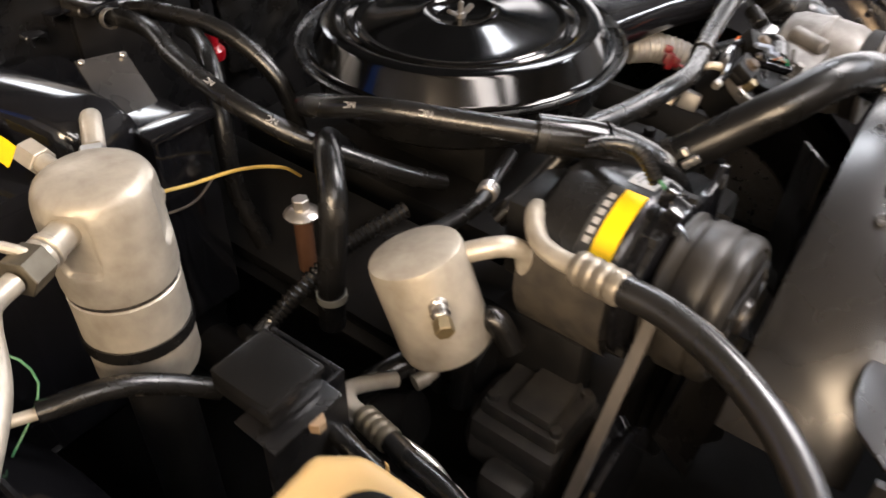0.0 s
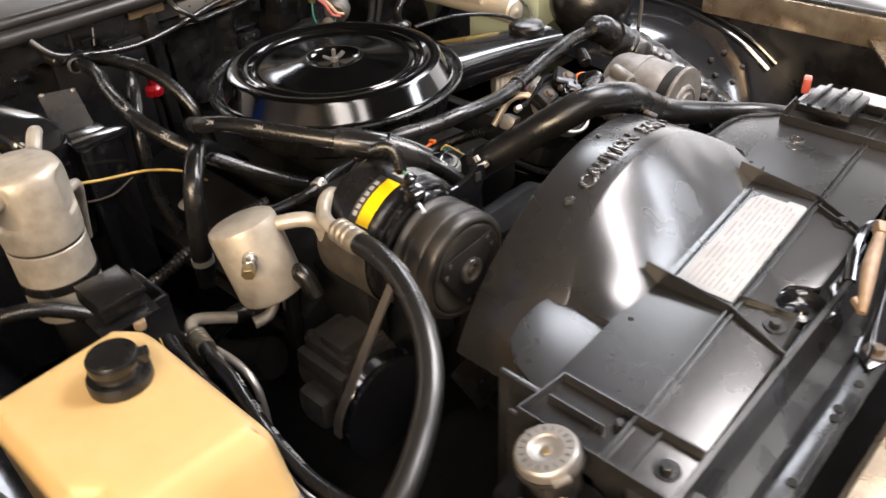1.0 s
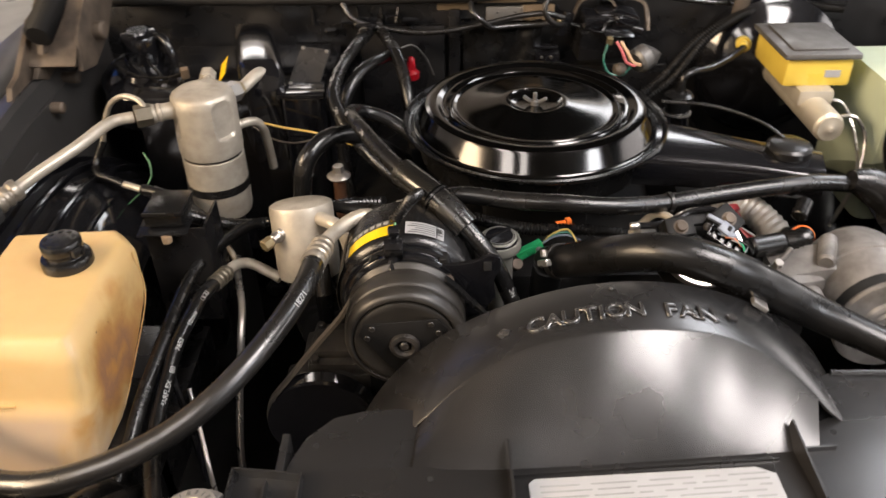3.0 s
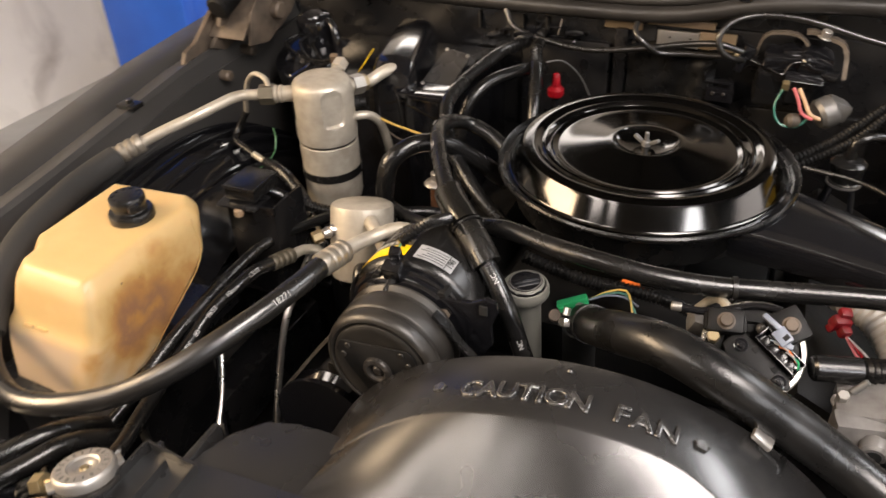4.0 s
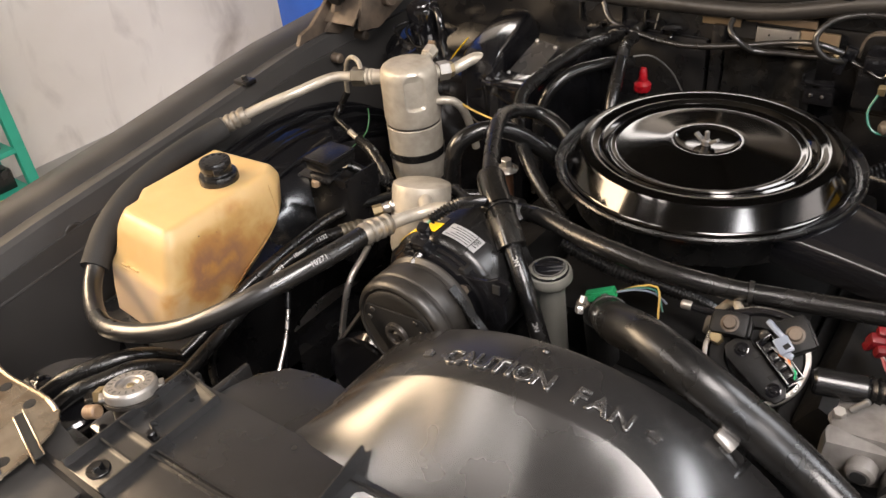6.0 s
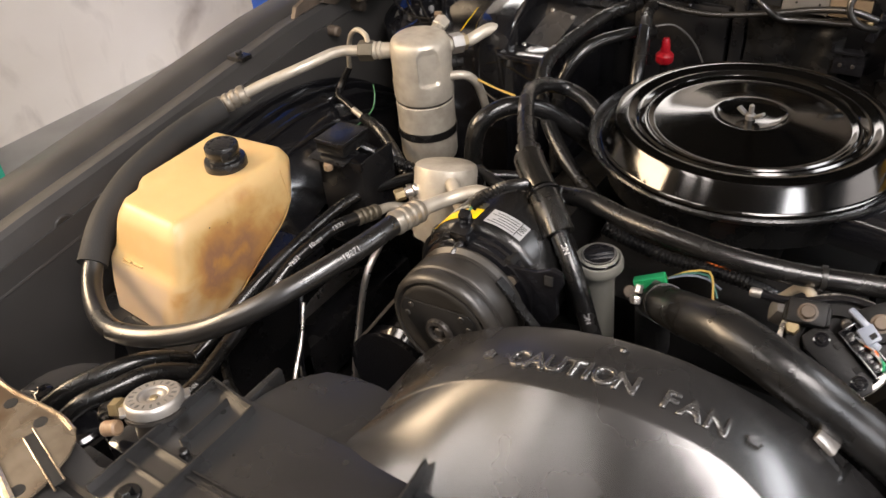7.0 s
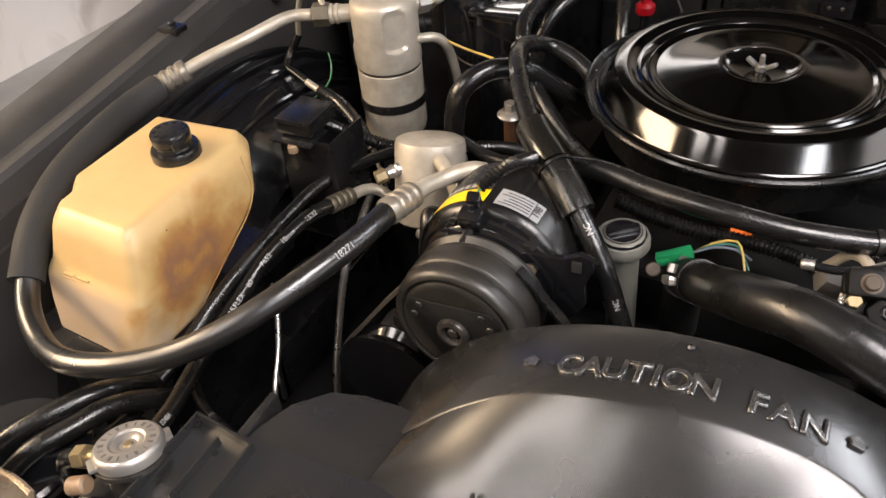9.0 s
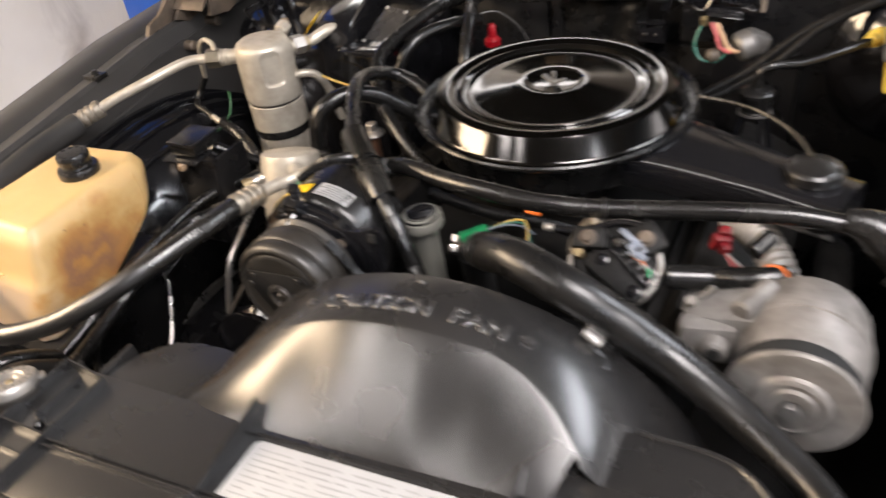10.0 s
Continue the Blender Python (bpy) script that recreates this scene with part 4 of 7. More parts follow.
part("green_wire", tube([(CX - 0.012, -0.360, CZ + 0.10), (CX - 0.006, -0.345, CZ + 0.110), (CX + 0.004, -0.33, CZ + 0.112)], 0.0015, 8), GWIRE, comp, "thin green wire")
part("loom", ribbed([(CX - 0.012, -0.352, CZ + 0.104), (CX + 0.005, -0.325, CZ + 0.115), (CX + 0.015, -0.29, CZ + 0.105), (CX + 0.01, -0.25, CZ + 0.08)], 0.006), RUBBER, comp, "ribbed black wire loom")
part("rear_head", join(block(CX - 0.05, -0.262, CZ - 0.03, CX + 0.03, -0.232, CZ + 0.055, 0.006), block(CX - 0.055, -0.29, CZ - 0.105, CX + 0.04, -0.20, CZ - 0.07, 0.008)), CAST, comp)
for x, z in ((CX - 0.055, 0.80), (CX + 0.055, 0.80), (CX - 0.035, 0.912), (CX + 0.045, 0.908)):
    part("body_bolt", hexnut((x, -0.355, z), (x, -0.372, z), 0.007), CAST, comp)
ear = plate([(0.030, 0.880), (0.036, 0.902), (0.046, 0.909), (0.062, 0.908), (0.082, 0.912), (0.098, 0.921), (0.110, 0.918), (0.112, 0.905), (0.104, 0.885), (0.106, 0.860), (0.090, 0.835), (0.05, 0.82)], 0.368, 0.375, 0.0018, Matrix.Translation((CX, 0, 0)) @ pose(0, 0, 0, 90, 0, 0))
bracket = part("mount_bracket", ear, GLOSS, comp, "black steel mounting bracket")
part("bracket_bolt", hexnut((CX + 0.050, -0.375, 0.889), (CX + 0.050, -0.380, 0.889), 0.007), RUST, bracket, "rusty bolt head")
part("bracket_slot", box(pose(CX + 0.096, -0.3755, 0.9065), 0.0095, 0.003, 0.012, 0.0005), HOLE, bracket, "dark slot")
part("lower_bracket", join(block(CX - 0.075, -0.34, 0.70, CX - 0.045, -0.24, 0.80, 0.006), block(CX - 0.06, -0.36, 0.66, CX + 0.06, -0.26, 0.72, 0.008)), CAST, comp)

# lower drive pulley and belt
lower = thing("steering_pump", (-0.25, -0.37, 0.68), "dusty steering pump with a black pulley below the compressor", "pump")
part("pulley_wheel", lathe([(0, 0), (0.02, 0), (0.022, 0.012), (0.055, 0.014), (0.062, 0), (0.068, 0), (0.070, 0.003), (0.063, 0.012), (0.070, 0.021), (0.070, 0.026), (0.06, 0.026), (0, 0.02)], aim((-0.300, -0.384, 0.684), (-0.300, -0.5, 0.684)), 64), GLOSS, lower)
part("pulley_shaft", rod((-0.300, -0.386, 0.684), (-0.300, -0.27, 0.684), 0.022, 0.002), CAST, lower)
part("pump_body", rod((-0.285, -0.366, 0.68), (-0.285, -0.26, 0.68), 0.050, 0.01, 32), DUSTY, lower, "dusty grey-brown pump casting")
part("pump_flange", block(-0.335, -0.362, 0.690, -0.238, -0.268, 0.722, 0.010), DUSTY, lower)
part("pump_cover", block(-0.322, -0.358, 0.716, -0.246, -0.272, 0.738, 0.007), DUSTY, lower)
part("top_boss", block(-0.315, -0.345, 0.734, -0.252, -0.300, 0.750, 0.006), DUSTY, lower)
part("side_housing", block(-0.362, -0.350, 0.640, -0.328, -0.296, 0.690, 0.014), DUSTY, lower)
for x, y in ((-0.312, -0.350), (-0.256, -0.350), (-0.312, -0.281)):
    part("pump_bolt", hexnut((x, y, 0.736), (x, y, 0.744), 0.006, 0.008), DUSTY, lower)
belt = thing("drive_belt", (-0.2, -0.39, 0.62), "black rubber drive belt round the pulleys", "belt")


def ribbon(pts, wide=0.011, thick=0.004):
    """A flat belt run through points of the pulleys' plane."""
    way, bm, rings = spline(pts, 0.01), bmesh.new(), []
    for n, p in enumerate(way):
        d = (way[min(n + 1, len(way) - 1)] - way[max(n - 1, 0)]).normalized()
        side = d.cross(Vector((0, 1, 0))).normalized() * thick / 2
        run = Vector((0, wide / 2, 0))
        rings.append([bm.verts.new(q) for q in (p - side - run, p + side - run, p + side + run, p - side + run)])
    for a, b in zip(rings, rings[1:]):
        for k in range(4):
            bm.faces.new((a[k], a[(k + 1) % 4], b[(k + 1) % 4], b[k]))
    bm.faces.new(rings[0]), bm.faces.new(rings[-1])
    return bm


part("loop", ribbon([(-0.139, -0.396, 0.904), (-0.125, -0.396, 0.890), (-0.110, -0.396, 0.871), (-0.090, -0.396, 0.848), (-0.02, -0.396, 0.70), (0.02, -0.396, 0.60)]), RUBBER, belt)
part("loop", ribbon([(-0.250, -0.392, 0.872), (-0.262, -0.392, 0.850), (-0.300, -0.392, 0.800), (-0.340, -0.392, 0.745), (-0.368, -0.392, 0.705), (-0.372, -0.392, 0.68)]), WORN, belt, "worn inner face of the belt")

# ---------------------------------------------------------------- oil filler beside the compressor
filler = thing("oil_filler", (-0.068, -0.290, 0.74), "pale metal oil filler tube with a twist cap", "filler tube")
fm = pose(-0.066, -0.285, 0.75, 3, -2, 0)
part("neck", lathe([(0, 0), (0.0150, 0), (0.0160, 0.01), (0.0172, 0.105), (0.0185, 0.121), (0.0255, 0.124), (0.0275, 0.127), (0.0275, 0.134), (0.0262, 0.1385), (0.024, 0.139), (0.023, 0.136), (0, 0.136)], fm, 40), GALV, filler)
cap = part("twist_cap", lathe([(0, 0.136), (0.0225, 0.136), (0.0225, 0.141), (0.020, 0.143), (0, 0.1435)], fm, 36), GLOSS, filler, "black twist cap")
part("cap_face", lathe([(0.0195, 0.1425), (0.0222, 0.1412), (0.0222, 0.1420), (0.0195, 0.1432)], fm, 36), GALV, cap, "worn metal edge of the cap")
part("cap_grip", box(fm @ pose(0, 0, 0.146, 0, 0, 35), 0.034, 0.007, 0.006, 0.002), GLOSS, cap, "black grip bar")
part("cap_print", lathe([(0.0172, 0.1437), (0.0188, 0.1437), (0.0188, 0.1441), (0.0172, 0.1441)], fm, 36), DULL_ALU, cap, "ring of worn pale print")

# ---------------------------------------------------------------- fan shroud
shroud = thing("fan_shroud", (0.0, -0.65, 0.80), "black moulded plastic fan shroud with raised caution lettering", "fan shroud")
SX, SZ, SR = 0.042, 0.640, 0.303  # axis and radius of the fan tunnel
FLAT = 0.862
part("deck", plate([(-0.335, -0.785), (-0.143, -0.781), (-0.044, -0.775), (-0.040, -0.752), (-0.030, -0.745), (-0.008, -0.7435), (0.005, -0.748), (0.013, -0.760), (0.016, -0.771), (0.024, -0.776), (0.065, -0.778), (0.134, -0.781), (0.52, -0.80), (0.52, -0.60), (0.395, -0.592), (0.345, -0.545), (0.272, -0.532), (0.200, -0.545), (0.200, -0.632), (-0.335, -0.632)], FLAT - 0.004, FLAT, 0.0012), SHROUD, shroud)
part("side_plate", plate([(-0.292, -0.630), (-0.160, -0.630), (-0.162, -0.548), (-0.188, -0.545), (-0.221, -0.547), (-0.252, -0.556), (-0.277, -0.582), (-0.289, -0.612)], FLAT - 0.013, FLAT - 0.009, 0.0012), SHROUD, shroud, "lower flat plate beside the tunnel")


def arc_point(a, y, r=SR):
    return (SX + r * math.sin(math.radians(a)), y, SZ + r * math.cos(math.radians(a)))


def tunnel_front(a):
    """How far forward the tunnel's lip comes at that angle."""
    return -0.537 - 0.030 * max(0, (abs(a) - 15) / (28 if a < 0 else 17)) ** 2


rows = []
for k in range(49):
    a = -66 + 132 * k / 48
    f = tunnel_front(min(max(a, -43), 39))
    rows.append([arc_point(a, -0.461, SR - 0.0015), arc_point(a, -0.464), arc_point(a, (f - 0.464) / 2), arc_point(a, f), arc_point(a, f - 0.003, SR - 0.0015)])
part("tunnel", strip(rows, 0.003), SHROUD, shroud, "curved tunnel of the shroud")
rows = []
for k in range(97):
    s = -1 + 2 * k / 96
    a = s * (43.5 if s < 0 else 36.5)
    f = tunnel_front(a)
    x1, y1, z1 = arc_point(a, f - 0.003, SR - 0.0015)
    x0, y0, z0 = SX + s * (0.214 if s < 0 else 0.168), -0.633, FLAT - 0.001
    row = []
    for i in range(25):
        u = i / 24
        v = 1 - (1 - u) ** 1.06
        w = u ** 1.04
        wave = 0.0005 * math.sin(math.pi * u) * (math.sin(9.5 * s + 2.1 * u) + 0.6 * math.sin(17 * s - 1.3))
        row.append((x0 + (x1 - x0) * u, y0 + (y1 - y0) * w - wave * 0.6, z0 + (z1 - z0) * v + wave * 0.8))
    rows.append(row)
part("scoop", strip(rows, 0.003), SHROUD, shroud, "smooth sloping face of the shroud")
end_rows = []
for i in range(13):
    top = Vector(rows[0][2 * i])
    end_rows.append([top, top + Vector((-0.0020, 0.0, -0.004)), top + Vector((-0.0060, 0.0, -0.010)), (top.x - 0.012, top.y, FLAT - 0.0105)])
part("scoop_end", strip(end_rows, 0.002), SHROUD, shroud, "rounded end wall of the sloping face")
part("side_wall", join(block(-0.30, -0.64, 0.60, -0.292, -0.58, FLAT - 0.004, 0.002), block(-0.335, -0.785, 0.50, -0.33, -0.62, FLAT - 0.004, 0.001)), SHROUD, shroud)


def rib(x0, y0, x1, y1, h0=0.012, h1=None, w=0.0035):
    """An upright moulded rib on the deck."""
    h1 = h0 if h1 is None else h1
    d = Vector((x1 - x0, y1 - y0, 0)).normalized()
    s = Vector((-d.y, d.x, 0)) * w / 2
    a, b, z = Vector((x0, y0, FLAT - 0.001)), Vector((x1, y1, FLAT - 0.001)), Vector((0, 0, 1))
    bm = bmesh.new()
    lo = [bm.verts.new(p) for p in (a - s, a + s, b + s, b - s)]
    hi = [bm.verts.new(p) for p in (a - s * 0.6 + z * h0, a + s * 0.6 + z * h0, b + s * 0.6 + z * h1, b - s * 0.6 + z * h1)]
    bm.faces.new(lo[::-1]), bm.faces.new(hi)
    for i in range(4):
        bm.faces.new((lo[i], lo[(i + 1) % 4], hi[(i + 1) % 4], hi[i]))
    return bm


for r in ((-0.335, -0.632, -0.335, -0.785, 0.011), (-0.272, -0.640, -0.272, -0.785, 0.011), (-0.335, -0.633, -0.272, -0.640, 0.011), (-0.303, -0.645, -0.303, -0.705, 0.010), (-0.335, -0.720, -0.272, -0.720, 0.010), (-0.335, -0.745, -0.272, -0.745, 0.008),
          (-0.272, -0.7215, 0.50, -0.7215, 0.006), (-0.272, -0.7285, 0.50, -0.7285, 0.006),
          (-0.083, -0.615, -0.080, -0.715, 0.024, 0.010), (-0.080, -0.715, -0.108, -0.785, 0.010, 0.006), (-0.056, -0.715, -0.045, -0.772, 0.010, 0.006),
          (0.186, -0.613, 0.190, -0.715, 0.024, 0.010), (0.190, -0.715, 0.150, -0.785, 0.010, 0.006), (0.172, -0.722, 0.138, -0.785, 0.008, 0.006),
          (0.186, -0.632, 0.225, -0.632, 0.006), (-0.080, -0.640, 0.168, -0.640, 0.004), (0.372, -0.60, 0.372, -0.785, 0.014), (0.43, -0.60, 0.43, -0.785, 0.014), (0.372, -0.602, 0.43, -0.602, 0.02)):
    part("rib", rib(*r), SHROUD, shroud, "", False)
for x, y in ((-0.303, -0.768), (-0.071, -0.760), (0.157, -0.757), (0.40, -0.765)):
    bolt = part("deck_bolt", hexnut((x, y, FLAT), (x, y, FLAT + 0.008), 0.0065, 0.012), PAINT, shroud, "black bolt and washer")
for x, y in ((-0.155, -0.641), (-0.300, -0.655), (0.353, -0.556), (0.232, -0.612)):
    part("deck_hole", rod((x, y, FLAT - 0.002), (x, y, FLAT + 0.0003), 0.0032, 0.0001, 14), HOLE, shroud, "small dark drilled hole")
for x, y in ((0.333, -0.641), (0.310, -0.644)):
    part("moulded_mark", lathe([(0.008, 0), (0.0085, 0.0012), (0.0105, 0.0012), (0.011, 0)], pose(x, y, FLAT, 0, 0, 0), 24), GRIT, shroud, "raised moulded ring")
part("deck_hole", rod((-0.266, -0.592, FLAT - 0.011), (-0.266, -0.592, FLAT - 0.0087), 0.0032, 0.0001, 14), HOLE, shroud, "small dark drilled hole")
part("ear_edge", tube([(0.262, -0.534, FLAT + 0.001), (0.345, -0.547, FLAT + 0.001), (0.393, -0.593, FLAT + 0.001)], 0.003, 8), SHROUD, shroud)
part("fastener", rod((-0.290, -0.712, FLAT), (-0.290, -0.712, FLAT + 0.010), 0.005), PAINT, shroud)

# raised letters on the tunnel, each bent round it
LETTERS = [("^", -23.7), ("C", -17.4), ("A", -14.0), ("U", -10.7), ("T", -7.3), ("I", -4.9), ("O", -2.2), ("N", 1.4), ("F", 8.3), ("A", 11.7), ("N", 15.8), ("^", 21.3)]
for ch, a in LETTERS:
    if ch == "^":
        bm = plate([(-0.0055, -0.0055), (0.0055, -0.0055), (0.0055, 0.0), (0.0085, 0.0), (0.0, 0.0065), (-0.0085, 0.0), (-0.0055, 0.0)], 0, 0.0034, 0.0011)
        bmesh.ops.transform(bm, matrix=Matrix.Translation((0, -0.508, 0)), verts=bm.verts)
    else:
        bm = words(ch, 0.0275, 0.0006, Matrix.Translation((0, -0.512, 0.0012)), -0.0008, 0.0019)
    for v in bm.verts:
        t = math.radians(a) + v.co.x / SR
        rr = SR + v.co.z
        v.co = Vector((SX + rr * math.sin(t), v.co.y, SZ + rr * math.cos(t)))
    part("letter" if ch != "^" else "arrow", bm, GRIT, shroud, "raised moulded letter" if ch != "^" else "raised moulded arrow", False)
part("seam_pip", rod(arc_point(-1.9, -0.476), arc_point(-1.9, -0.476, SR + 0.004), 0.003), SHROUD, shroud)

def lean_back(ob):
    """The eastern half of the shroud stands slightly askew, further from the nose the further east it is."""
    base = Vector(ob.location)
    for child in ob.children_recursive:
        if child.data.users == 1:
            for v in child.data.vertices:
                u = v.co.x + base.x + 0.08
                v.co.y += 0.035 * (u + math.sqrt(u * u + 0.0025)) - 0.00175


lean_back(shroud)

decal = thing("emissions_decal", (0.05, -0.675, FLAT + 0.001), "white printed paper label stuck on the shroud", "label")
dm = Matrix.Translation((0.048, -0.678, FLAT + 0.0006))
part("paper", plate([(-0.112, -0.036), (0.113, -0.036), (0.118, -0.031), (0.118, -0.012), (0.112, -0.010), (0.112, 0.022), (0.095, 0.031), (-0.108, 0.033), (-0.114, 0.028)], 0, 0.0006, 0.0002, dm), WHITE, decal)
random.seed(5)
for k in range(9):
    y = 0.024 - 0.0062 * k
    x = -0.104
    while x < 0.095:
        w = random.uniform(0.012, 0.05)
        part("print_line", block(x, y - 0.0009, 0.0006, min(x + w, 0.104), y + 0.0009, 0.0008, 0, dm), material("pale_grey_ink", (0.23, 0.23, 0.23), 0.6) if k + x < -0.1 else bpy.data.materials.get("pale_grey_ink") or WHITE, decal, "", False)
        x += w + random.uniform(0.004, 0.012)
lean_back(decal)

# ---------------------------------------------------------------- coolant reservoir
TANK = bpy.data.materials.new("aged_translucent_plastic")
TANK.use_nodes = True
nt = TANK.node_tree
b = nt.nodes["Principled BSDF"]
geo = nt.nodes.new("ShaderNodeNewGeometry")
n1 = nt.nodes.new("ShaderNodeTexNoise")
n1.inputs["Scale"].default_value, n1.inputs["Detail"].default_value, n1.inputs["Distortion"].default_value = 17, 10, 0.25
n2 = nt.nodes.new("ShaderNodeTexNoise")
n2.inputs["Scale"].default_value, n2.inputs["Detail"].default_value = 26, 6
nt.links.new(geo.outputs["Position"], n1.inputs["Vector"])
nt.links.new(geo.outputs["Position"], n2.inputs["Vector"])
# the brown stain: an orange heart ringed with purple-brown on the side that faces the engine
squeeze = nt.nodes.new("ShaderNodeMapping")
squeeze.vector_type = "TEXTURE"
squeeze.inputs["Location"].default_value, squeeze.inputs["Scale"].default_value = (-0.512, -0.440, 0.834), (0.7, 1.25, 0.80)
squeeze.inputs["Rotation"].default_value = (0.35, 0, 0)
nt.links.new(geo.outputs["Position"], squeeze.inputs["Vector"])
dist = nt.nodes.new("ShaderNodeVectorMath")
dist.operation = "LENGTH"
nt.links.new(squeeze.outputs["Vector"], dist.inputs[0])
add = nt.nodes.new("ShaderNodeMath")
add.operation = "MULTIPLY_ADD"
add.inputs[1].default_value, add.inputs[2].default_value = 0.17, -0.085
nt.links.new(n1.outputs["Fac"], add.inputs[0])
near = nt.nodes.new("ShaderNodeMath")
near.operation = "ADD"
nt.links.new(dist.outputs["Value"], near.inputs[0])
nt.links.new(add.outputs[0], near.inputs[1])
rim = nt.nodes.new("ShaderNodeValToRGB")
for n, (place, shade) in enumerate(((0.0, (0.33, 0.17, 0.05)), (0.12, (0.38, 0.19, 0.046)), (0.32, (0.22, 0.112, 0.062)), (0.55, (0.33, 0.165, 0.056)), (0.75, (0.40, 0.235, 0.082)), (0.98, (0.47, 0.32, 0.14)))):
    stop = rim.color_ramp.elements[n] if n < 2 else rim.color_ramp.elements.new(place)
    stop.position, stop.color = place, (*shade, 1)
reach = nt.nodes.new("ShaderNodeMath")
reach.operation = "MULTIPLY"
reach.inputs[1].default_value = 11.0
nt.links.new(near.outputs[0], reach.inputs[0])
nt.links.new(reach.outputs[0], rim.inputs["Fac"])
fade = nt.nodes.new("ShaderNodeMapRange")
fade.inputs["From Min"].default_value, fade.inputs["From Max"].default_value = 0.115, 0.060
nt.links.new(near.outputs[0], fade.inputs["Value"])
base = nt.nodes.new("ShaderNodeMix")
base.data_type = "RGBA"
base.inputs["A"].default_value, base.inputs["B"].default_value = (0.50, 0.355, 0.165, 1), (0.45, 0.295, 0.115, 1)
nt.links.new(n2.outputs["Fac"], base.inputs["Factor"])
stain = nt.nodes.new("ShaderNodeMix")
stain.data_type = "RGBA"
nt.links.new(rim.outputs["Color"], stain.inputs["B"])
# clearer plastic below the old coolant line
sep = nt.nodes.new("ShaderNodeSeparateXYZ")
nt.links.new(geo.outputs["Position"], sep.inputs[0])
low = nt.nodes.new("ShaderNodeMapRange")
low.inputs["From Min"].default_value, low.inputs["From Max"].default_value, low.inputs["To Min"].default_value, low.inputs["To Max"].default_value = 0.828, 0.846, 0.85, 0.0
nt.links.new(sep.outputs["Z"], low.inputs["Value"])
clear = nt.nodes.new("ShaderNodeMix")
clear.data_type = "RGBA"
clear.inputs["B"].default_value = (0.40, 0.305, 0.22, 1)
nt.links.new(low.outputs["Result"], clear.inputs["Factor"])
nt.links.new(base.outputs["Result"], clear.inputs["A"])
nt.links.new(clear.outputs["Result"], stain.inputs["A"])
nt.links.new(fade.outputs["Result"], stain.inputs["Factor"])
nt.links.new(stain.outputs["Result"], b.inputs["Base Color"])
b.inputs["Roughness"].default_value = 0.42
b.inputs["Subsurface Weight"].default_value = 0.15
b.inputs["Subsurface Radius"].default_value = (0.02, 0.012, 0.005)
b.inputs["Subsurface Scale"].default_value = 0.35

tank = thing("coolant_reservoir", (-0.585, -0.42, 0.76), "yellowed translucent plastic coolant reservoir with brown stains", "reservoir")
body = bmesh.new()
LEVELS = [  # height and outline from rear left round by the right side; the left side steps in towards the front
    (0.760, [(-0.655, -0.43), (-0.535, -0.43), (-0.518, -0.47), (-0.518, -0.545), (-0.535, -0.556), (-0.660, -0.548), (-0.672, -0.535), (-0.674, -0.485), (-0.676, -0.472)]),
    (0.800, [(-0.665, -0.37), (-0.530, -0.37), (-0.513, -0.41), (-0.513, -0.538), (-0.530, -0.548), (-0.662, -0.540), (-0.674, -0.527), (-0.676, -0.482), (-0.680, -0.466)]),
    (0.838, [(-0.670, -0.32), (-0.545, -0.312), (-0.513, -0.345), (-0.511, -0.530), (-0.526, -0.540), (-0.658, -0.533), (-0.670, -0.519), (-0.672, -0.480), (-0.681, -0.462)]),
    (0.850, [(-0.672, -0.31), (-0.545, -0.298), (-0.514, -0.330), (-0.511, -0.522), (-0.524, -0.532), (-0.650, -0.525), (-0.662, -0.512), (-0.664, -0.478), (-0.681, -0.460)]),
    (0.898, [(-0.675, -0.302), (-0.540, -0.292), (-0.517, -0.320), (-0.514, -0.510), (-0.524, -0.520), (-0.634, -0.516), (-0.648, -0.503), (-0.650, -0.474), (-0.672, -0.454)]),
    (0.918, [(-0.664, -0.312), (-0.545, -0.303), (-0.528, -0.326), (-0.526, -0.498), (-0.532, -0.506), (-0.626, -0.503), (-0.637, -0.493), (-0.640, -0.468), (-0.660, -0.448)]),
]
rings = [[body.verts.new((x, y, z)) for x, y in line] for z, line in LEVELS]
for a, c in zip(rings, rings[1:]):
    for i in range(9):
        body.faces.new((a[i], a[(i + 1) % 9], c[(i + 1) % 9], c[i]))
body.faces.new(rings[0][::-1]), body.faces.new(rings[-1])
bmesh.ops.recalc_face_normals(body, faces=body.faces)
bmesh.ops.bevel(body, geom=[e for e in body.edges if e.calc_face_angle(0) > 0.25], offset=0.009, segments=4, affect="EDGES", profile=0.6)
part("tank", body, TANK, tank)
part("mould_seam", tube([(-0.5165, -0.335, 0.905), (-0.5125, -0.338, 0.850), (-0.5135, -0.412, 0.80), (-0.519, -0.46, 0.765)], 0.0008, 6), TANK, tank)
for y, z, size in ((-0.468, 0.893, 0.0015), (-0.440, 0.884, 0.0007)):
    part("speck", box(pose(-0.5128 - (z - 0.85) * 0.06, y, z, 20, 0, 0), 0.0022, size * 1.5, size, 0.0002), INK, tank, "dark dirt speck", False)
part("level_mark", join(block(-0.630, -0.5336, 0.842, -0.575, -0.530, 0.8428, 0), block(-0.626, -0.5330, 0.8455, -0.612, -0.530, 0.848, 0), block(-0.605, -0.5330, 0.8455, -0.588, -0.530, 0.848, 0)), TANK, tank, "raised level line and marks")
CPX, CPY = -0.574, -0.374
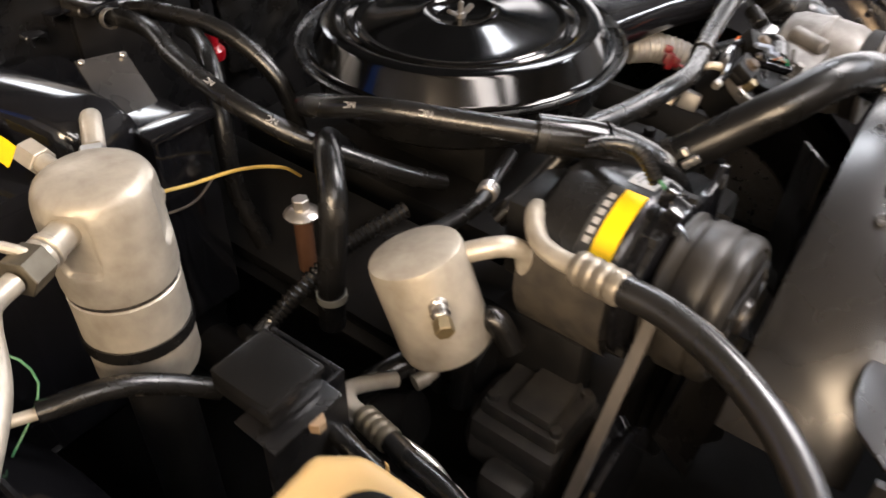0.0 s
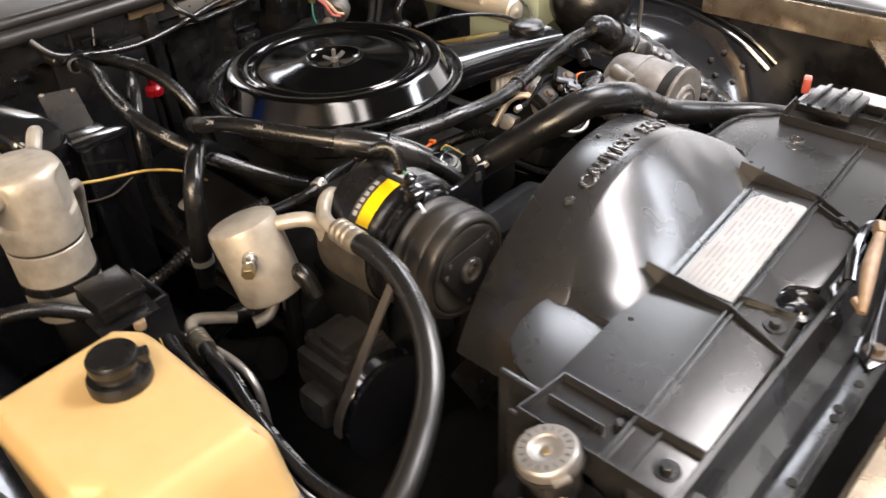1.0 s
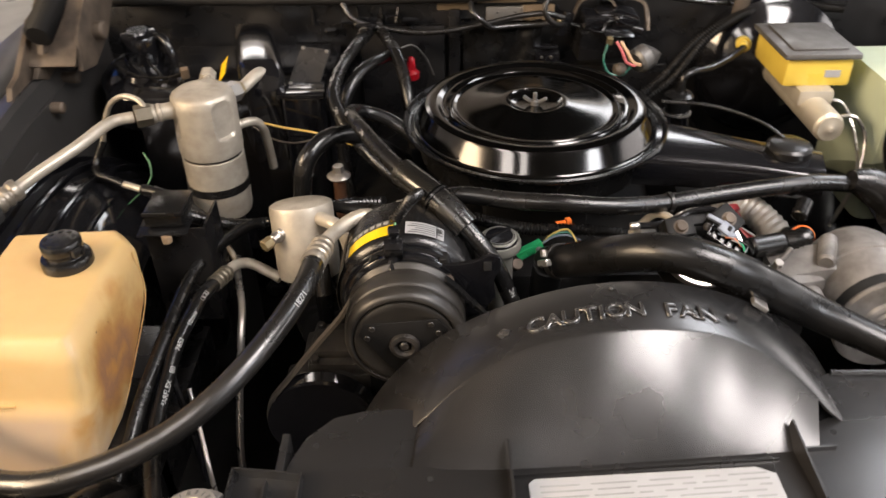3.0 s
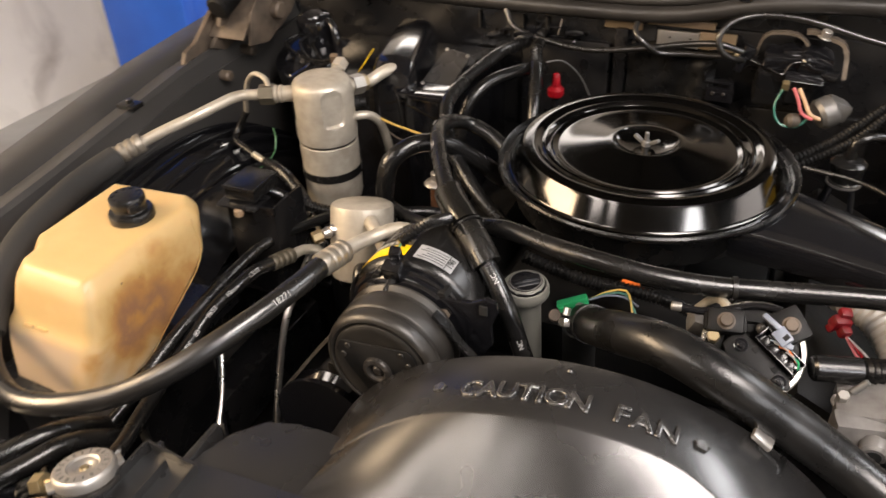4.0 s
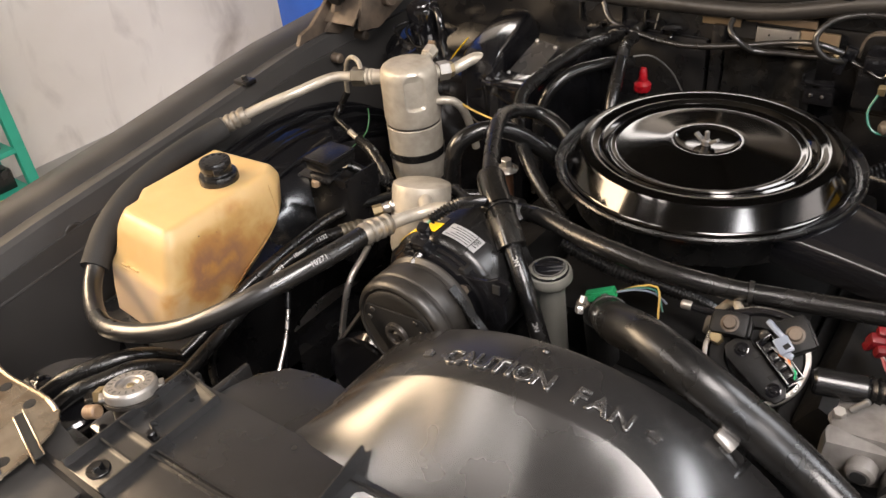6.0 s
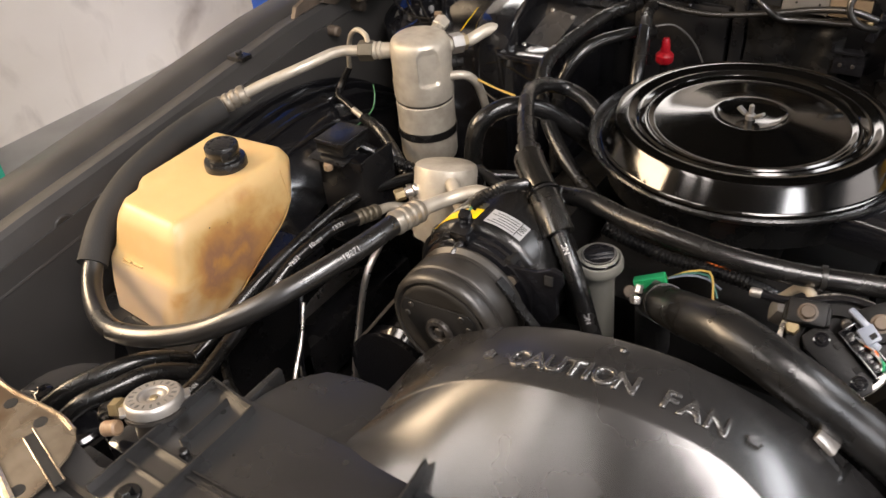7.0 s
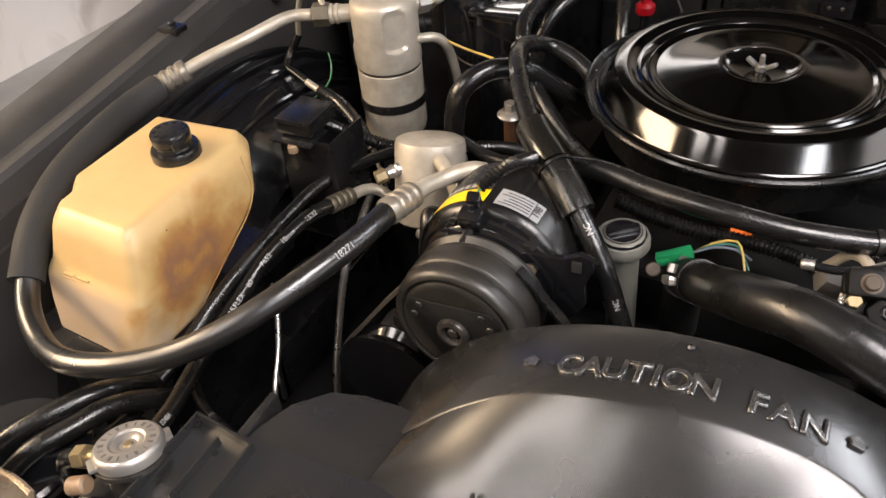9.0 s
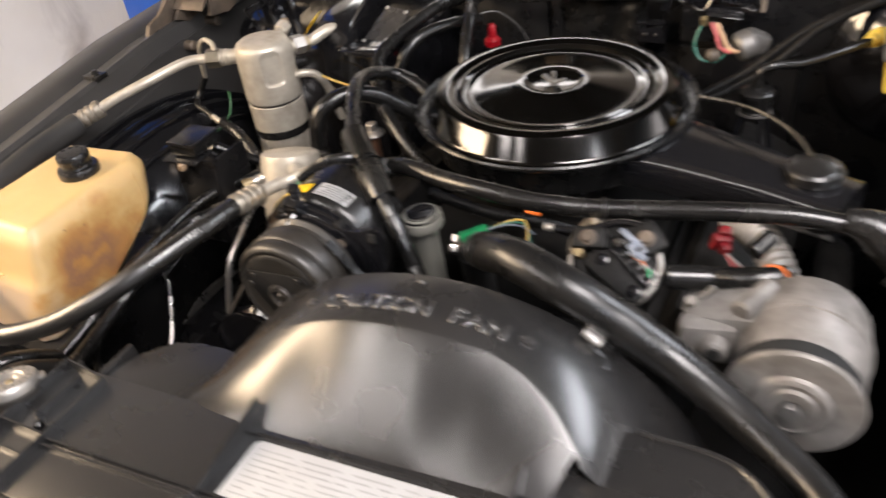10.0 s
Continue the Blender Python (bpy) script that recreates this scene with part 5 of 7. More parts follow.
cap = part("filler_cap", join(lathe([(0, 0.912), (0.0275, 0.912), (0.0285, 0.914), (0.0285, 0.927), (0.027, 0.930), (0.0215, 0.931), (0.0205, 0.933), (0.0205, 0.936), (0, 0.937)], Matrix.Translation((CPX, CPY, 0)), 48),
                              lathe([(0, 0.936), (0.0215, 0.936), (0.0225, 0.938), (0.0225, 0.948), (0.021, 0.9505), (0.018, 0.951), (0, 0.9505)], Matrix.Translation((CPX - 0.001, CPY, 0)), 48)), PLASTIC, tank, "black screw cap with a hinged lid")
part("lid_tab", box(pose(CPX + 0.020, CPY - 0.012, 0.942, 0, 0, -30), 0.012, 0.014, 0.010, 0.002), PLASTIC, cap)
for k in range(10):
    a = math.radians(36 * k)
    part("cap_mark", box(pose(CPX - 0.001 + 0.0165 * math.cos(a), CPY + 0.0165 * math.sin(a), 0.9512, 0, 0, 36 * k + 90), 0.005, 0.0032, 0.0008, 0), PLASTIC, cap, "raised unreadable mark", False)
part("tray", join(block(-0.70, -0.57, 0.745, -0.50, -0.30, 0.76, 0.004), block(-0.69, -0.55, 0.54, -0.55, -0.33, 0.745, 0.006)), PAINT, tank, "black steel tray")

# ---------------------------------------------------------------- radiator
radiator = thing("radiator", (0.05, -0.70, 0.45), "black radiator with side tanks beneath the shroud", "radiator")
part("side_tank", block(-0.40, -0.735, 0.42, -0.338, -0.655, 0.838, 0.01), GLOSS, radiator)
part("side_tank", block(0.45, -0.735, 0.42, 0.52, -0.655, 0.838, 0.01), GLOSS, radiator)
part("core", block(-0.335, -0.72, 0.42, 0.45, -0.67, 0.84, 0.002), PAINT, radiator)
rm = pose(-0.362, -0.687, 0.8735, -10, -8, 0)
rcap = part("filler_cap", lathe([(0, 0.0030), (0.007, 0.0030), (0.010, 0.0052), (0.0135, 0.0054), (0.0155, 0.0070), (0.026, 0.0066), (0.0280, 0.0050), (0.0290, 0.002), (0.0290, -0.005), (0.028, -0.006), (0.0, -0.006)], rm, 56), PLATED, radiator, "dull plated pressure cap with stamped marks")
part("centre_rivet", lathe([(0, 0.0050), (0.0035, 0.0045), (0.0045, 0.0030)], rm, 20), BRASS, rcap, "brass coloured centre rivet")
for k in range(18):
    a = 360 / 18 * k
    part("stamped_mark", box(rm @ pose(0, 0, 0, 0, 0, a) @ pose(0.0210, 0, 0.0069), 0.0048, 0.0010 + 0.0009 * (k % 3), 0.0007, 0), DULL_ALU, rcap, "stamped mark", False)
for a in (60, 240):
    part("ear", box(rm @ pose(0, 0, 0, 0, 0, a) @ pose(0.0295, 0, -0.003), 0.009, 0.016, 0.004, 0.001), PLATED, rcap)
part("filler_neck", lathe([(0, -0.04), (0.024, -0.04), (0.024, -0.012), (0.031, -0.010), (0.031, -0.006), (0, -0.006)], rm, 36), GUNMETAL, radiator, "dark filler neck")
part("overflow_fitting", join(rod((-0.395, -0.690, 0.845), (-0.425, -0.695, 0.835), 0.006), hexnut((-0.418, -0.694, 0.838), (-0.432, -0.697, 0.832), 0.011)), BRASS, radiator, "brass fitting")
part("overflow_tip", rod((-0.398, -0.728, 0.852), (-0.380, -0.722, 0.858), 0.008, 0.002), TAN, radiator, "worn tan fitting tip")
part("elbow", tube([(-0.43, -0.697, 0.833), (-0.448, -0.700, 0.823), (-0.455, -0.702, 0.805), (-0.456, -0.703, 0.76)], 0.009, 12), RUBBER, radiator, "black rubber elbow")

# ---------------------------------------------------------------- heater hoses


def hose(name, pts, r, label, category="hose", mat=RUBBER, parts=()):
    ob = thing(name, pts[0], label, category)
    way = spline(pts, 0.006)
    part("rubber", sweep(way, r, 18), mat, ob)
    return ob, way


heater, way = hose("heater_hose", [(-0.279, 0.313, 0.945), (-0.277, 0.280, 0.952), (-0.289, 0.200, 0.962), (-0.302, 0.150, 0.955), (-0.311, 0.095, 0.949), (-0.312, 0.035, 0.938), (-0.287, -0.020, 0.911), (-0.243, -0.062, 0.878), (-0.199, -0.088, 0.849), (-0.161, -0.100, 0.826)], 0.0105, "black rubber heater hose with pale print")
hose_text("hose_print", heater, way, 0.0105, "NC", 0.0085, 0.47, (-0.6, -0.6, 1.5), True)
hose_text("hose_print", heater, way, 0.0105, "NC", 0.0085, 0.62, (-0.5, -0.5, 1.5), True)
part("hose_clamp", clamp((-0.283, 0.29, 0.950), (0, 1, -0.1), 0.0106), STEEL, heater, "steel hose clamp")
sleeved, way = hose("sleeved_heater_hose", [(-0.147, -0.027, 0.859), (-0.187, -0.018, 0.895), (-0.226, -0.002, 0.917), (-0.262, -0.002, 0.930), (-0.275, -0.042, 0.948), (-0.264, -0.100, 0.962), (-0.228, -0.174, 0.959), (-0.189, -0.235, 0.951), (-0.152, -0.273, 0.940), (-0.117, -0.303, 0.918), (-0.080, -0.330, 0.880), (-0.058, -0.340, 0.830), (-0.040, -0.345, 0.783)], 0.0108, "black rubber heater hose with a heat sleeve")
hose_text("hose_print", sleeved, way, 0.0108, "NC", 0.0085, 0.44, (-0.6, -0.8, 1.5), True)
hose_text("hose_print", sleeved, way, 0.0108, "NC", 0.0085, 0.34, (-0.6, -0.8, 1.5), True)
hose_text("hose_print", sleeved, way, 0.0108, "NC", 0.0085, 0.80, (0.2, -0.9, 1.5), True)
hose_text("hose_print", sleeved, way, 0.0108, "NC", 0.0085, 0.91, (0.2, -0.9, 1.5), True)


def stretch(way, a, b):
    """The piece of a way between the places nearest to two points."""
    i, k = (min(range(len(way)), key=lambda n: (way[n] - Vector(p)).length) for p in (a, b))
    return way[i:k + 1]


part("heat_sleeve", sweep(stretch(way, (-0.191, -0.232, 0.952), (-0.152, -0.273, 0.940)), 0.0182, 20), SLEEVE, sleeved, "matte black heat sleeve")
part("heat_sleeve", sweep(stretch(way, (-0.148, -0.277, 0.938), (-0.112, -0.307, 0.914)), 0.0178, 20), SLEEVE, sleeved, "matte black heat sleeve")
part("sleeve_tie", lathe([(0.0180, 0), (0.0198, 0), (0.0198, 0.003), (0.0180, 0.003)], aim((-0.151, -0.2735, 0.9397), (-0.117, -0.303, 0.918)), 24), PLASTIC, sleeved, "black cable tie")
hose("vent_hose", [(-0.255, 0.315, 0.945), (-0.240, 0.25, 0.955), (-0.214, 0.171, 0.942), (-0.198, 0.112, 0.898), (-0.19, 0.09, 0.82)], 0.0105, "black rubber hose beside the firewall")
hose("vacuum_hose", [(-0.225, 0.24, 0.93), (-0.248, 0.18, 0.944), (-0.282, 0.115, 0.940), (-0.304, 0.082, 0.903), (-0.31, 0.07, 0.82), (-0.30, 0.05, 0.75)], 0.0105, "black curved rubber vacuum hose")
cool, way = hose("coolant_hose", [(-0.351, -0.11, 0.76), (-0.350, -0.115, 0.83), (-0.346, -0.118, 0.872), (-0.336, -0.112, 0.909), (-0.312, -0.085, 0.926), (-0.28, -0.05, 0.916), (-0.24, -0.02, 0.88), (-0.20, 0.0, 0.84)], 0.0135, "thick black curved coolant hose")
part("hose_clamp", clamp((-0.3505, -0.113, 0.800), (0, 0, 1), 0.0138), GALV, cool, "steel hose clamp")
low_hose, way = hose("lower_hose", [(-0.40, -0.17, 0.72), (-0.375, -0.19, 0.755), (-0.335, -0.21, 0.765), (-0.30, -0.215, 0.745), (-0.29, -0.2, 0.68)], 0.0125, "black hose looping beneath the muffler")
hose("side_hose", [(-0.30, -0.29, 0.80), (-0.305, -0.27, 0.83), (-0.31, -0.25, 0.79), (-0.31, -0.24, 0.70)], 0.012, "short black hose beside the compressor")
loom1, w = hose("wiring_loom", [(-0.315, -0.155, 0.862), (-0.27, -0.18, 0.865), (-0.22, -0.19, 0.87), (-0.165, -0.175, 0.87), (-0.12, -0.16, 0.865)], 0.008, "black wiring tube running to the intake", "wiring")
part("fitting", rod((-0.205, -0.188, 0.871), (-0.190, -0.183, 0.871), 0.0105), STEEL, loom1, "plated fitting")
pcv, way = hose("breather_hose", [(-0.149, -0.229, 0.912), (-0.112, -0.239, 0.921), (-0.055, -0.254, 0.921), (0.005, -0.267, 0.924), (0.070, -0.266, 0.918), (0.130, -0.253, 0.912), (0.190, -0.238, 0.911), (0.280, -0.222, 0.915), (0.350, -0.212, 0.916), (0.410, -0.206, 0.910)], 0.0115, "long black breather hose across the engine")
tie = min(way, key=lambda p: abs(p.x - 0.150))
part("cable_tie", lathe([(0.0117, 0), (0.0135, 0), (0.0135, 0.005), (0.0117, 0.005)], aim(tie, tie + Vector((0.06, 0.015, 0.0))), 24), PLASTIC, pcv, "black cable tie")
part("tie_tail", box(Matrix.Translation(tie + Vector((0.002, -0.011, -0.016))) @ pose(0, 0, 0, 15, 5, 0), 0.0045, 0.0015, 0.026, 0), PLASTIC, pcv)
hose("breather_hose", [(-0.20, -0.20, 0.845), (-0.17, -0.225, 0.885), (-0.145, -0.243, 0.92)], 0.0105, "short black breather hose end")
duct = thing("heat_duct", (0.44, -0.22, 0.87), "black elbow and wrinkled foil duct to the grille", "duct")
part("elbow", tube([(0.395, -0.214, 0.921), (0.420, -0.211, 0.915), (0.448, -0.214, 0.898), (0.47, -0.222, 0.88)], lambda s: 0.013 + 0.012 * min(1, s * 2), 20), PLASTIC, duct, "black plastic elbow")
dw = spline([(0.462, -0.218, 0.884), (0.495, -0.236, 0.862), (0.520, -0.272, 0.838), (0.538, -0.318, 0.810), (0.555, -0.37, 0.775), (0.57, -0.42, 0.74)], 0.006)
random.seed(11)
duct_bm = sweep(dw, lambda s: 0.030 + 0.0010 * math.sin(s * 110) + 0.0010 * math.sin(s * 61 + 1), 28)
for v in duct_bm.verts:
    v.co += Vector(noise.noise_vector(v.co * 85)) * 0.0045
part("wrapped_duct", duct_bm, WRAP, duct, "wrinkled dark wrapped duct")

# ---------------------------------------------------------------- upper radiator hose
rad = thing("radiator_hose", (0.15, -0.40, 0.84), "thick black upper radiator hose above the fan shroud", "hose")
rw = spline([(-0.004, -0.270, 0.834), (0.013, -0.300, 0.858), (0.036, -0.336, 0.888), (0.060, -0.375, 0.921), (0.105, -0.406, 0.944), (0.165, -0.424, 0.935), (0.217, -0.424, 0.907), (0.270, -0.428, 0.878), (0.320, -0.446, 0.860), (0.374, -0.478, 0.848), (0.420, -0.518, 0.842), (0.440, -0.571, 0.842)], 0.0028)


def rad_radius(s):
    """Smooth at the elbow, finely ringed further along, thinner at the end."""
    ring = 0.00028 * min(1, max(0, (s - 0.36) / 0.08)) * (1 if round(s * (len(rw) - 1)) % 2 else -1)
    return 0.0218 - 0.006 * min(1, max(0, (s - 0.55) / 0.3)) + ring


part("rubber", sweep(rw, rad_radius, 24), RIBBED, rad)
rclamp = part("hose_clamp", clamp((0.008, -0.291, 0.851), (0.42, -0.70, 0.58), 0.0220, 0.010), GUNMETAL, rad, "dark worm-drive hose clamp")
part("clamp_screw", join(box(pose(-0.016, -0.318, 0.868, -35, 10, 30), 0.008, 0.020, 0.009, 0.002), hexnut((-0.016, -0.312, 0.873), (-0.016, -0.306, 0.880), 0.0045)), STEEL, rclamp, "plated clamp screw")
sensor = thing("temperature_sender", (-0.012, -0.255, 0.80), "small plated temperature sender by the hose", "sensor")
part("stem", rod((-0.014, -0.252, 0.79), (-0.014, -0.257, 0.845), 0.004), CHROME, sensor)
part("tip", hexnut((-0.014, -0.2565, 0.838), (-0.014, -0.258, 0.848), 0.0055), STEEL, sensor)

# ---------------------------------------------------------------- liquid line and neighbours
liquid = thing("liquid_line", (-0.46, -0.38, 0.75), "black printed refrigerant hose with an aluminium elbow", "hose")
part("pipe", tube([(-0.375, -0.215, 0.772), (-0.40, -0.205, 0.782), (-0.422, -0.203, 0.792), (-0.436, -0.217, 0.798), (-0.442, -0.245, 0.803)], 0.0075), ALUMINIUM, liquid, "bare aluminium elbow")
part("ferrule", crimp((-0.441, -0.238, 0.802), (-0.450, -0.276, 0.809), 0.0115), TARNISH, liquid, "crimped ferrule")
lw = spline([(-0.448, -0.270, 0.808), (-0.457, -0.305, 0.813), (-0.461, -0.340, 0.812), (-0.470, -0.389, 0.801), (-0.473, -0.427, 0.786), (-0.473, -0.476, 0.772), (-0.465, -0.53, 0.765), (-0.445, -0.59, 0.770), (-0.425, -0.640, 0.79), (-0.41, -0.665, 0.81)], 0.006)
part("rubber", sweep(lw, 0.0095, 16), RUBBER, liquid)
for share, txt in ((0.115, "13/32"), (0.208, "10mm"), (0.298, "7652"), (0.372, "80"), (0.445, "PARFLEX")):
    hose_text("hose_print", liquid, lw, 0.0095, txt, 0.0088, share, (0.30, -0.90, 1.45), True)
hose_text("hose_print", liquid, lw, 0.0095, "0248A", 0.0075, 0.86, (0.30, -0.9, 1.45), True)
second, sw = hose("overflow_hose", [(-0.418, -0.060, 0.770), (-0.436, -0.110, 0.795), (-0.460, -0.185, 0.813), (-0.478, -0.257, 0.819), (-0.485, -0.327, 0.812), (-0.487, -0.397, 0.803), (-0.493, -0.459, 0.785), (-0.497, -0.528, 0.759), (-0.50, -0.60, 0.745), (-0.48, -0.65, 0.77), (-0.455, -0.69, 0.79)], 0.0085, "black overflow hose with fine print")
for k in range(8):
    hose_bars("hose_print", second, sw, 0.0085, 0.30 + 0.05 * k, (0.30, -0.9, 1.45), (0.0018, 0.001, 0.002, 0.0012, 0.0016)[k % 2:], 0.0036)
for pts in ([(-0.572, -0.712, 0.772), (-0.557, -0.686, 0.784), (-0.535, -0.65, 0.79), (-0.512, -0.607, 0.785), (-0.50, -0.55, 0.74)], [(-0.536, -0.716, 0.772), (-0.524, -0.692, 0.784), (-0.507, -0.66, 0.787), (-0.491, -0.618, 0.783), (-0.475, -0.56, 0.74)]):
    hose("transmission_line", pts, 0.0115, "black rubber cooler hose beside the radiator")
can = thing("vapour_canister", (-0.56, -0.70, 0.60), "round black vapour canister with hose nipples behind the header panel", "canister")
part("shell", lathe([(0, 0.0), (0.070, 0.0), (0.074, 0.004), (0.078, 0.005), (0.078, 0.010), (0.074, 0.012), (0.074, 0.016), (0.070, 0.020), (0.030, 0.022), (0, 0.022)], pose(-0.565, -0.700, 0.745), 56), GLOSS, can)
part("barrel", rod((-0.565, -0.70, 0.60), (-0.565, -0.70, 0.747), 0.068, 0.004, 40), PLASTIC, can)
for x, y in ((-0.600, -0.700), (-0.575, -0.716), (-0.538, -0.719)):
    part("nipple", join(lathe([(0, 0.015), (0.004, 0.014), (0.0055, 0.009), (0.0105, 0.007), (0.012, 0.0), (0, 0)], pose(x, y, 0.766), 18), box(pose(x, y - 0.004, 0.769, 0, 0, 20), 0.026, 0.004, 0.010, 0.001)), GLOSS, can, "black hose nipple")
rods = thing("brake_line", (-0.44, -0.35, 0.55), "thin bare metal pipes running down the bay", "pipe")
part("pipe", tube([(-0.458, -0.132, 0.75), (-0.44, -0.2, 0.775), (-0.42, -0.27, 0.765), (-0.417, -0.305, 0.745), (-0.43, -0.335, 0.64), (-0.438, -0.353, 0.55), (-0.44, -0.36, 0.45)], 0.0052, 12), STEEL, rods)
part("pipe", tube([(-0.468, -0.39, 0.73), (-0.455, -0.42, 0.69), (-0.437, -0.463, 0.655), (-0.43, -0.48, 0.6)], 0.0032, 10), STEEL, rods)
part("pipe", tube([(-0.50, -0.36, 0.73), (-0.482, -0.39, 0.69), (-0.465, -0.42, 0.655), (-0.46, -0.43, 0.6)], 0.0045, 10), GLOSS, rods)
part("battery_cable", tube([(-0.56, -0.44, 0.72), (-0.50, -0.52, 0.70), (-0.40, -0.56, 0.70), (-0.35, -0.55, 0.66)], 0.006, 10), RUBBER, rods)

# sensing tube from the accumulator union to the bay floor
sense = thing("sensing_tube", (-0.62, -0.04, 0.80), "thin metal tube sleeved in black rubber", "tube")
part("metal_tube", tube([(-0.572, -0.058, 0.964), (-0.584, -0.047, 0.974), (-0.610, -0.035, 0.976), (-0.636, -0.024, 0.960), (-0.660, -0.010, 0.922), (-0.680, 0.006, 0.880)], 0.0042, 10), ALUMINIUM, sense)
part("sleeve", tube([(-0.678, 0.004, 0.884), (-0.692, -0.010, 0.852), (-0.688, -0.026, 0.842), (-0.668, -0.032, 0.836), (-0.645, -0.038, 0.829)], 0.0062, 12), RUBBER, sense)
part("bare_length", rod((-0.647, -0.0375, 0.8295), (-0.606, -0.053, 0.825), 0.0052), ALUMINIUM, sense)
part("sleeve", tube([(-0.610, -0.051, 0.826), (-0.560, -0.074, 0.826), (-0.525, -0.090, 0.811), (-0.488, -0.110, 0.785)], 0.0095, 14), RUBBER, sense)
part("metal_tube", tube([(-0.489, -0.109, 0.786), (-0.474, -0.122, 0.770), (-0.463, -0.130, 0.748), (-0.46, -0.14, 0.70)], 0.0042, 10), ALUMINIUM, sense)
part("green_wire", tube([(-0.640, -0.050, 0.800), (-0.612, -0.046, 0.824), (-0.598, -0.040, 0.842), (-0.600, -0.028, 0.862), (-0.612, -0.015, 0.872)], 0.0011, 6), GWIRE, sense, "thin green wire")
yel = thing("yellow_wire", (-0.33, 0.02, 0.86), "thin yellow wire strung behind the hoses", "wire")
part("strand", tube([(-0.46, 0.04, 0.90), (-0.42, 0.02, 0.902), (-0.398, 0.018, 0.897), (-0.331, 0.022, 0.880), (-0.275, 0.030, 0.850), (-0.235, 0.05, 0.81)], 0.0019, 8), YWIRE, yel)
part("strand", tube([(-0.46, 0.06, 0.885), (-0.42, 0.05, 0.86), (-0.38, 0.045, 0.855), (-0.34, 0.06, 0.86)], 0.0015, 8), RUST, yel, "brown wire")

# relay box on its bracket
relay = thing("relay_box", (-0.51, -0.21, 0.80), "black relay box on a tall steel bracket", "relay")
rm2 = pose(-0.509, -0.2155, 0.893, 0, 0, 1)
part("box", box(rm2, 0.050, 0.059, 0.022, 0.002), PLASTIC, relay)
part("lid_lip", join(box(rm2 @ pose(0, -0.030, 0.008), 0.052, 0.003, 0.005, 0.0008), box(rm2 @ pose(0.0255, 0, 0.008), 0.003, 0.060, 0.005, 0.0008)), PAINT, relay)
part("flange", box(rm2 @ pose(-0.002, -0.022, -0.0155, 6, 0, 0), 0.066, 0.040, 0.003, 0.001), PAINT, relay)
part("bracket", join(box(rm2 @ pose(0.010, -0.024, -0.095), 0.080, 0.004, 0.155, 0.001), box(rm2 @ pose(0.048, 0.012, -0.095), 0.004, 0.075, 0.155, 0.001)), PAINT, relay, "tall black bracket")
part("screw", hexnut(rm2 @ Vector((0.004, -0.042, -0.017)), rm2 @ Vector((0.004, -0.042, -0.027)), 0.007), TAN, relay, "weathered screw")
part("loom", ribbed([(-0.510, -0.185, 0.868), (-0.503, -0.165, 0.848), (-0.485, -0.142, 0.825), (-0.455, -0.110, 0.797), (-0.406, -0.080, 0.782), (-0.350, -0.083, 0.802), (-0.296, -0.085, 0.815), (-0.230, -0.105, 0.830)], 0.0085, 0.006), RUBBER, relay, "ribbed black loom")
vac = thing("thermal_switch", (-0.306, -0.028, 0.76), "plated thermal vacuum switch with a flanged top", "switch")
part("disc", lathe([(0, 0.006), (0.010, 0.006), (0.017, 0.002), (0.019, 0.0), (0.017, -0.003), (0, -0.003)], pose(-0.306, -0.030, 0.835), 32), STEEL, vac)
part("hex_top", hexnut((-0.306, -0.03, 0.84), (-0.306, -0.03, 0.853), 0.009), STEEL, vac)
part("body", rod((-0.306, -0.03, 0.76), (-0.306, -0.03, 0.832), 0.010), material("copper_brown", (0.17, 0.085, 0.05), 0.4, metal=0.7), vac, "copper coloured body")

# ---------------------------------------------------------------- evaporator case and blower
BARE_BLACK = material("worn_bare_plate", (0.09, 0.086, 0.082), 0.26, metal=0.6, colour2=(0.04, 0.037, 0.034), scale=24, bump=0.1)
hvac = thing("evaporator_case", (-0.47, 0.2, 0.62), "glossy black air conditioning case on the firewall", "air conditioner")
part("case", join(block(-0.66, 0.10, 0.60, -0.33, 0.355, 0.915, 0.02), block(-0.400, 0.058, 0.70, -0.336, 0.16, 0.928, 0.006)), GLOSS, hvac)
hump = bmesh.new()
rings = []
for y, half, top in ((0.072, 0.026, 0.940), (0.080, 0.036, 0.958), (0.095, 0.039, 0.967), (0.12, 0.040, 0.9715), (0.20, 0.040, 0.973), (0.285, 0.039, 0.974), (0.305, 0.037, 0.968), (0.340, 0.034, 0.930)):
    cx = -0.432 - (y - 0.08) * 0.255
    rings.append([hump.verts.new((cx + half * math.copysign(abs(math.cos(a)) ** 0.4, math.cos(a)), y, top - 0.075 + 0.075 * math.copysign(abs(math.sin(a)) ** 0.4, math.sin(a)))) for a in [6.283185 * k / 24 for k in range(24)]])
for a, c in zip(rings, rings[1:]):
    for k in range(24):
        hump.faces.new((a[k], a[(k + 1) % 24], c[(k + 1) % 24], c[k]))
hump.faces.new(rings[0]), hump.faces.new(rings[-1])
part("duct_hump", hump, GLOSS, hvac, "raised glossy duct")
part("access_plate", box(pose(-0.366, 0.152, 0.940, 26, 4, -10), 0.052, 0.090, 0.004, 0.001), BARE_BLACK, hvac, "shiny access plate")
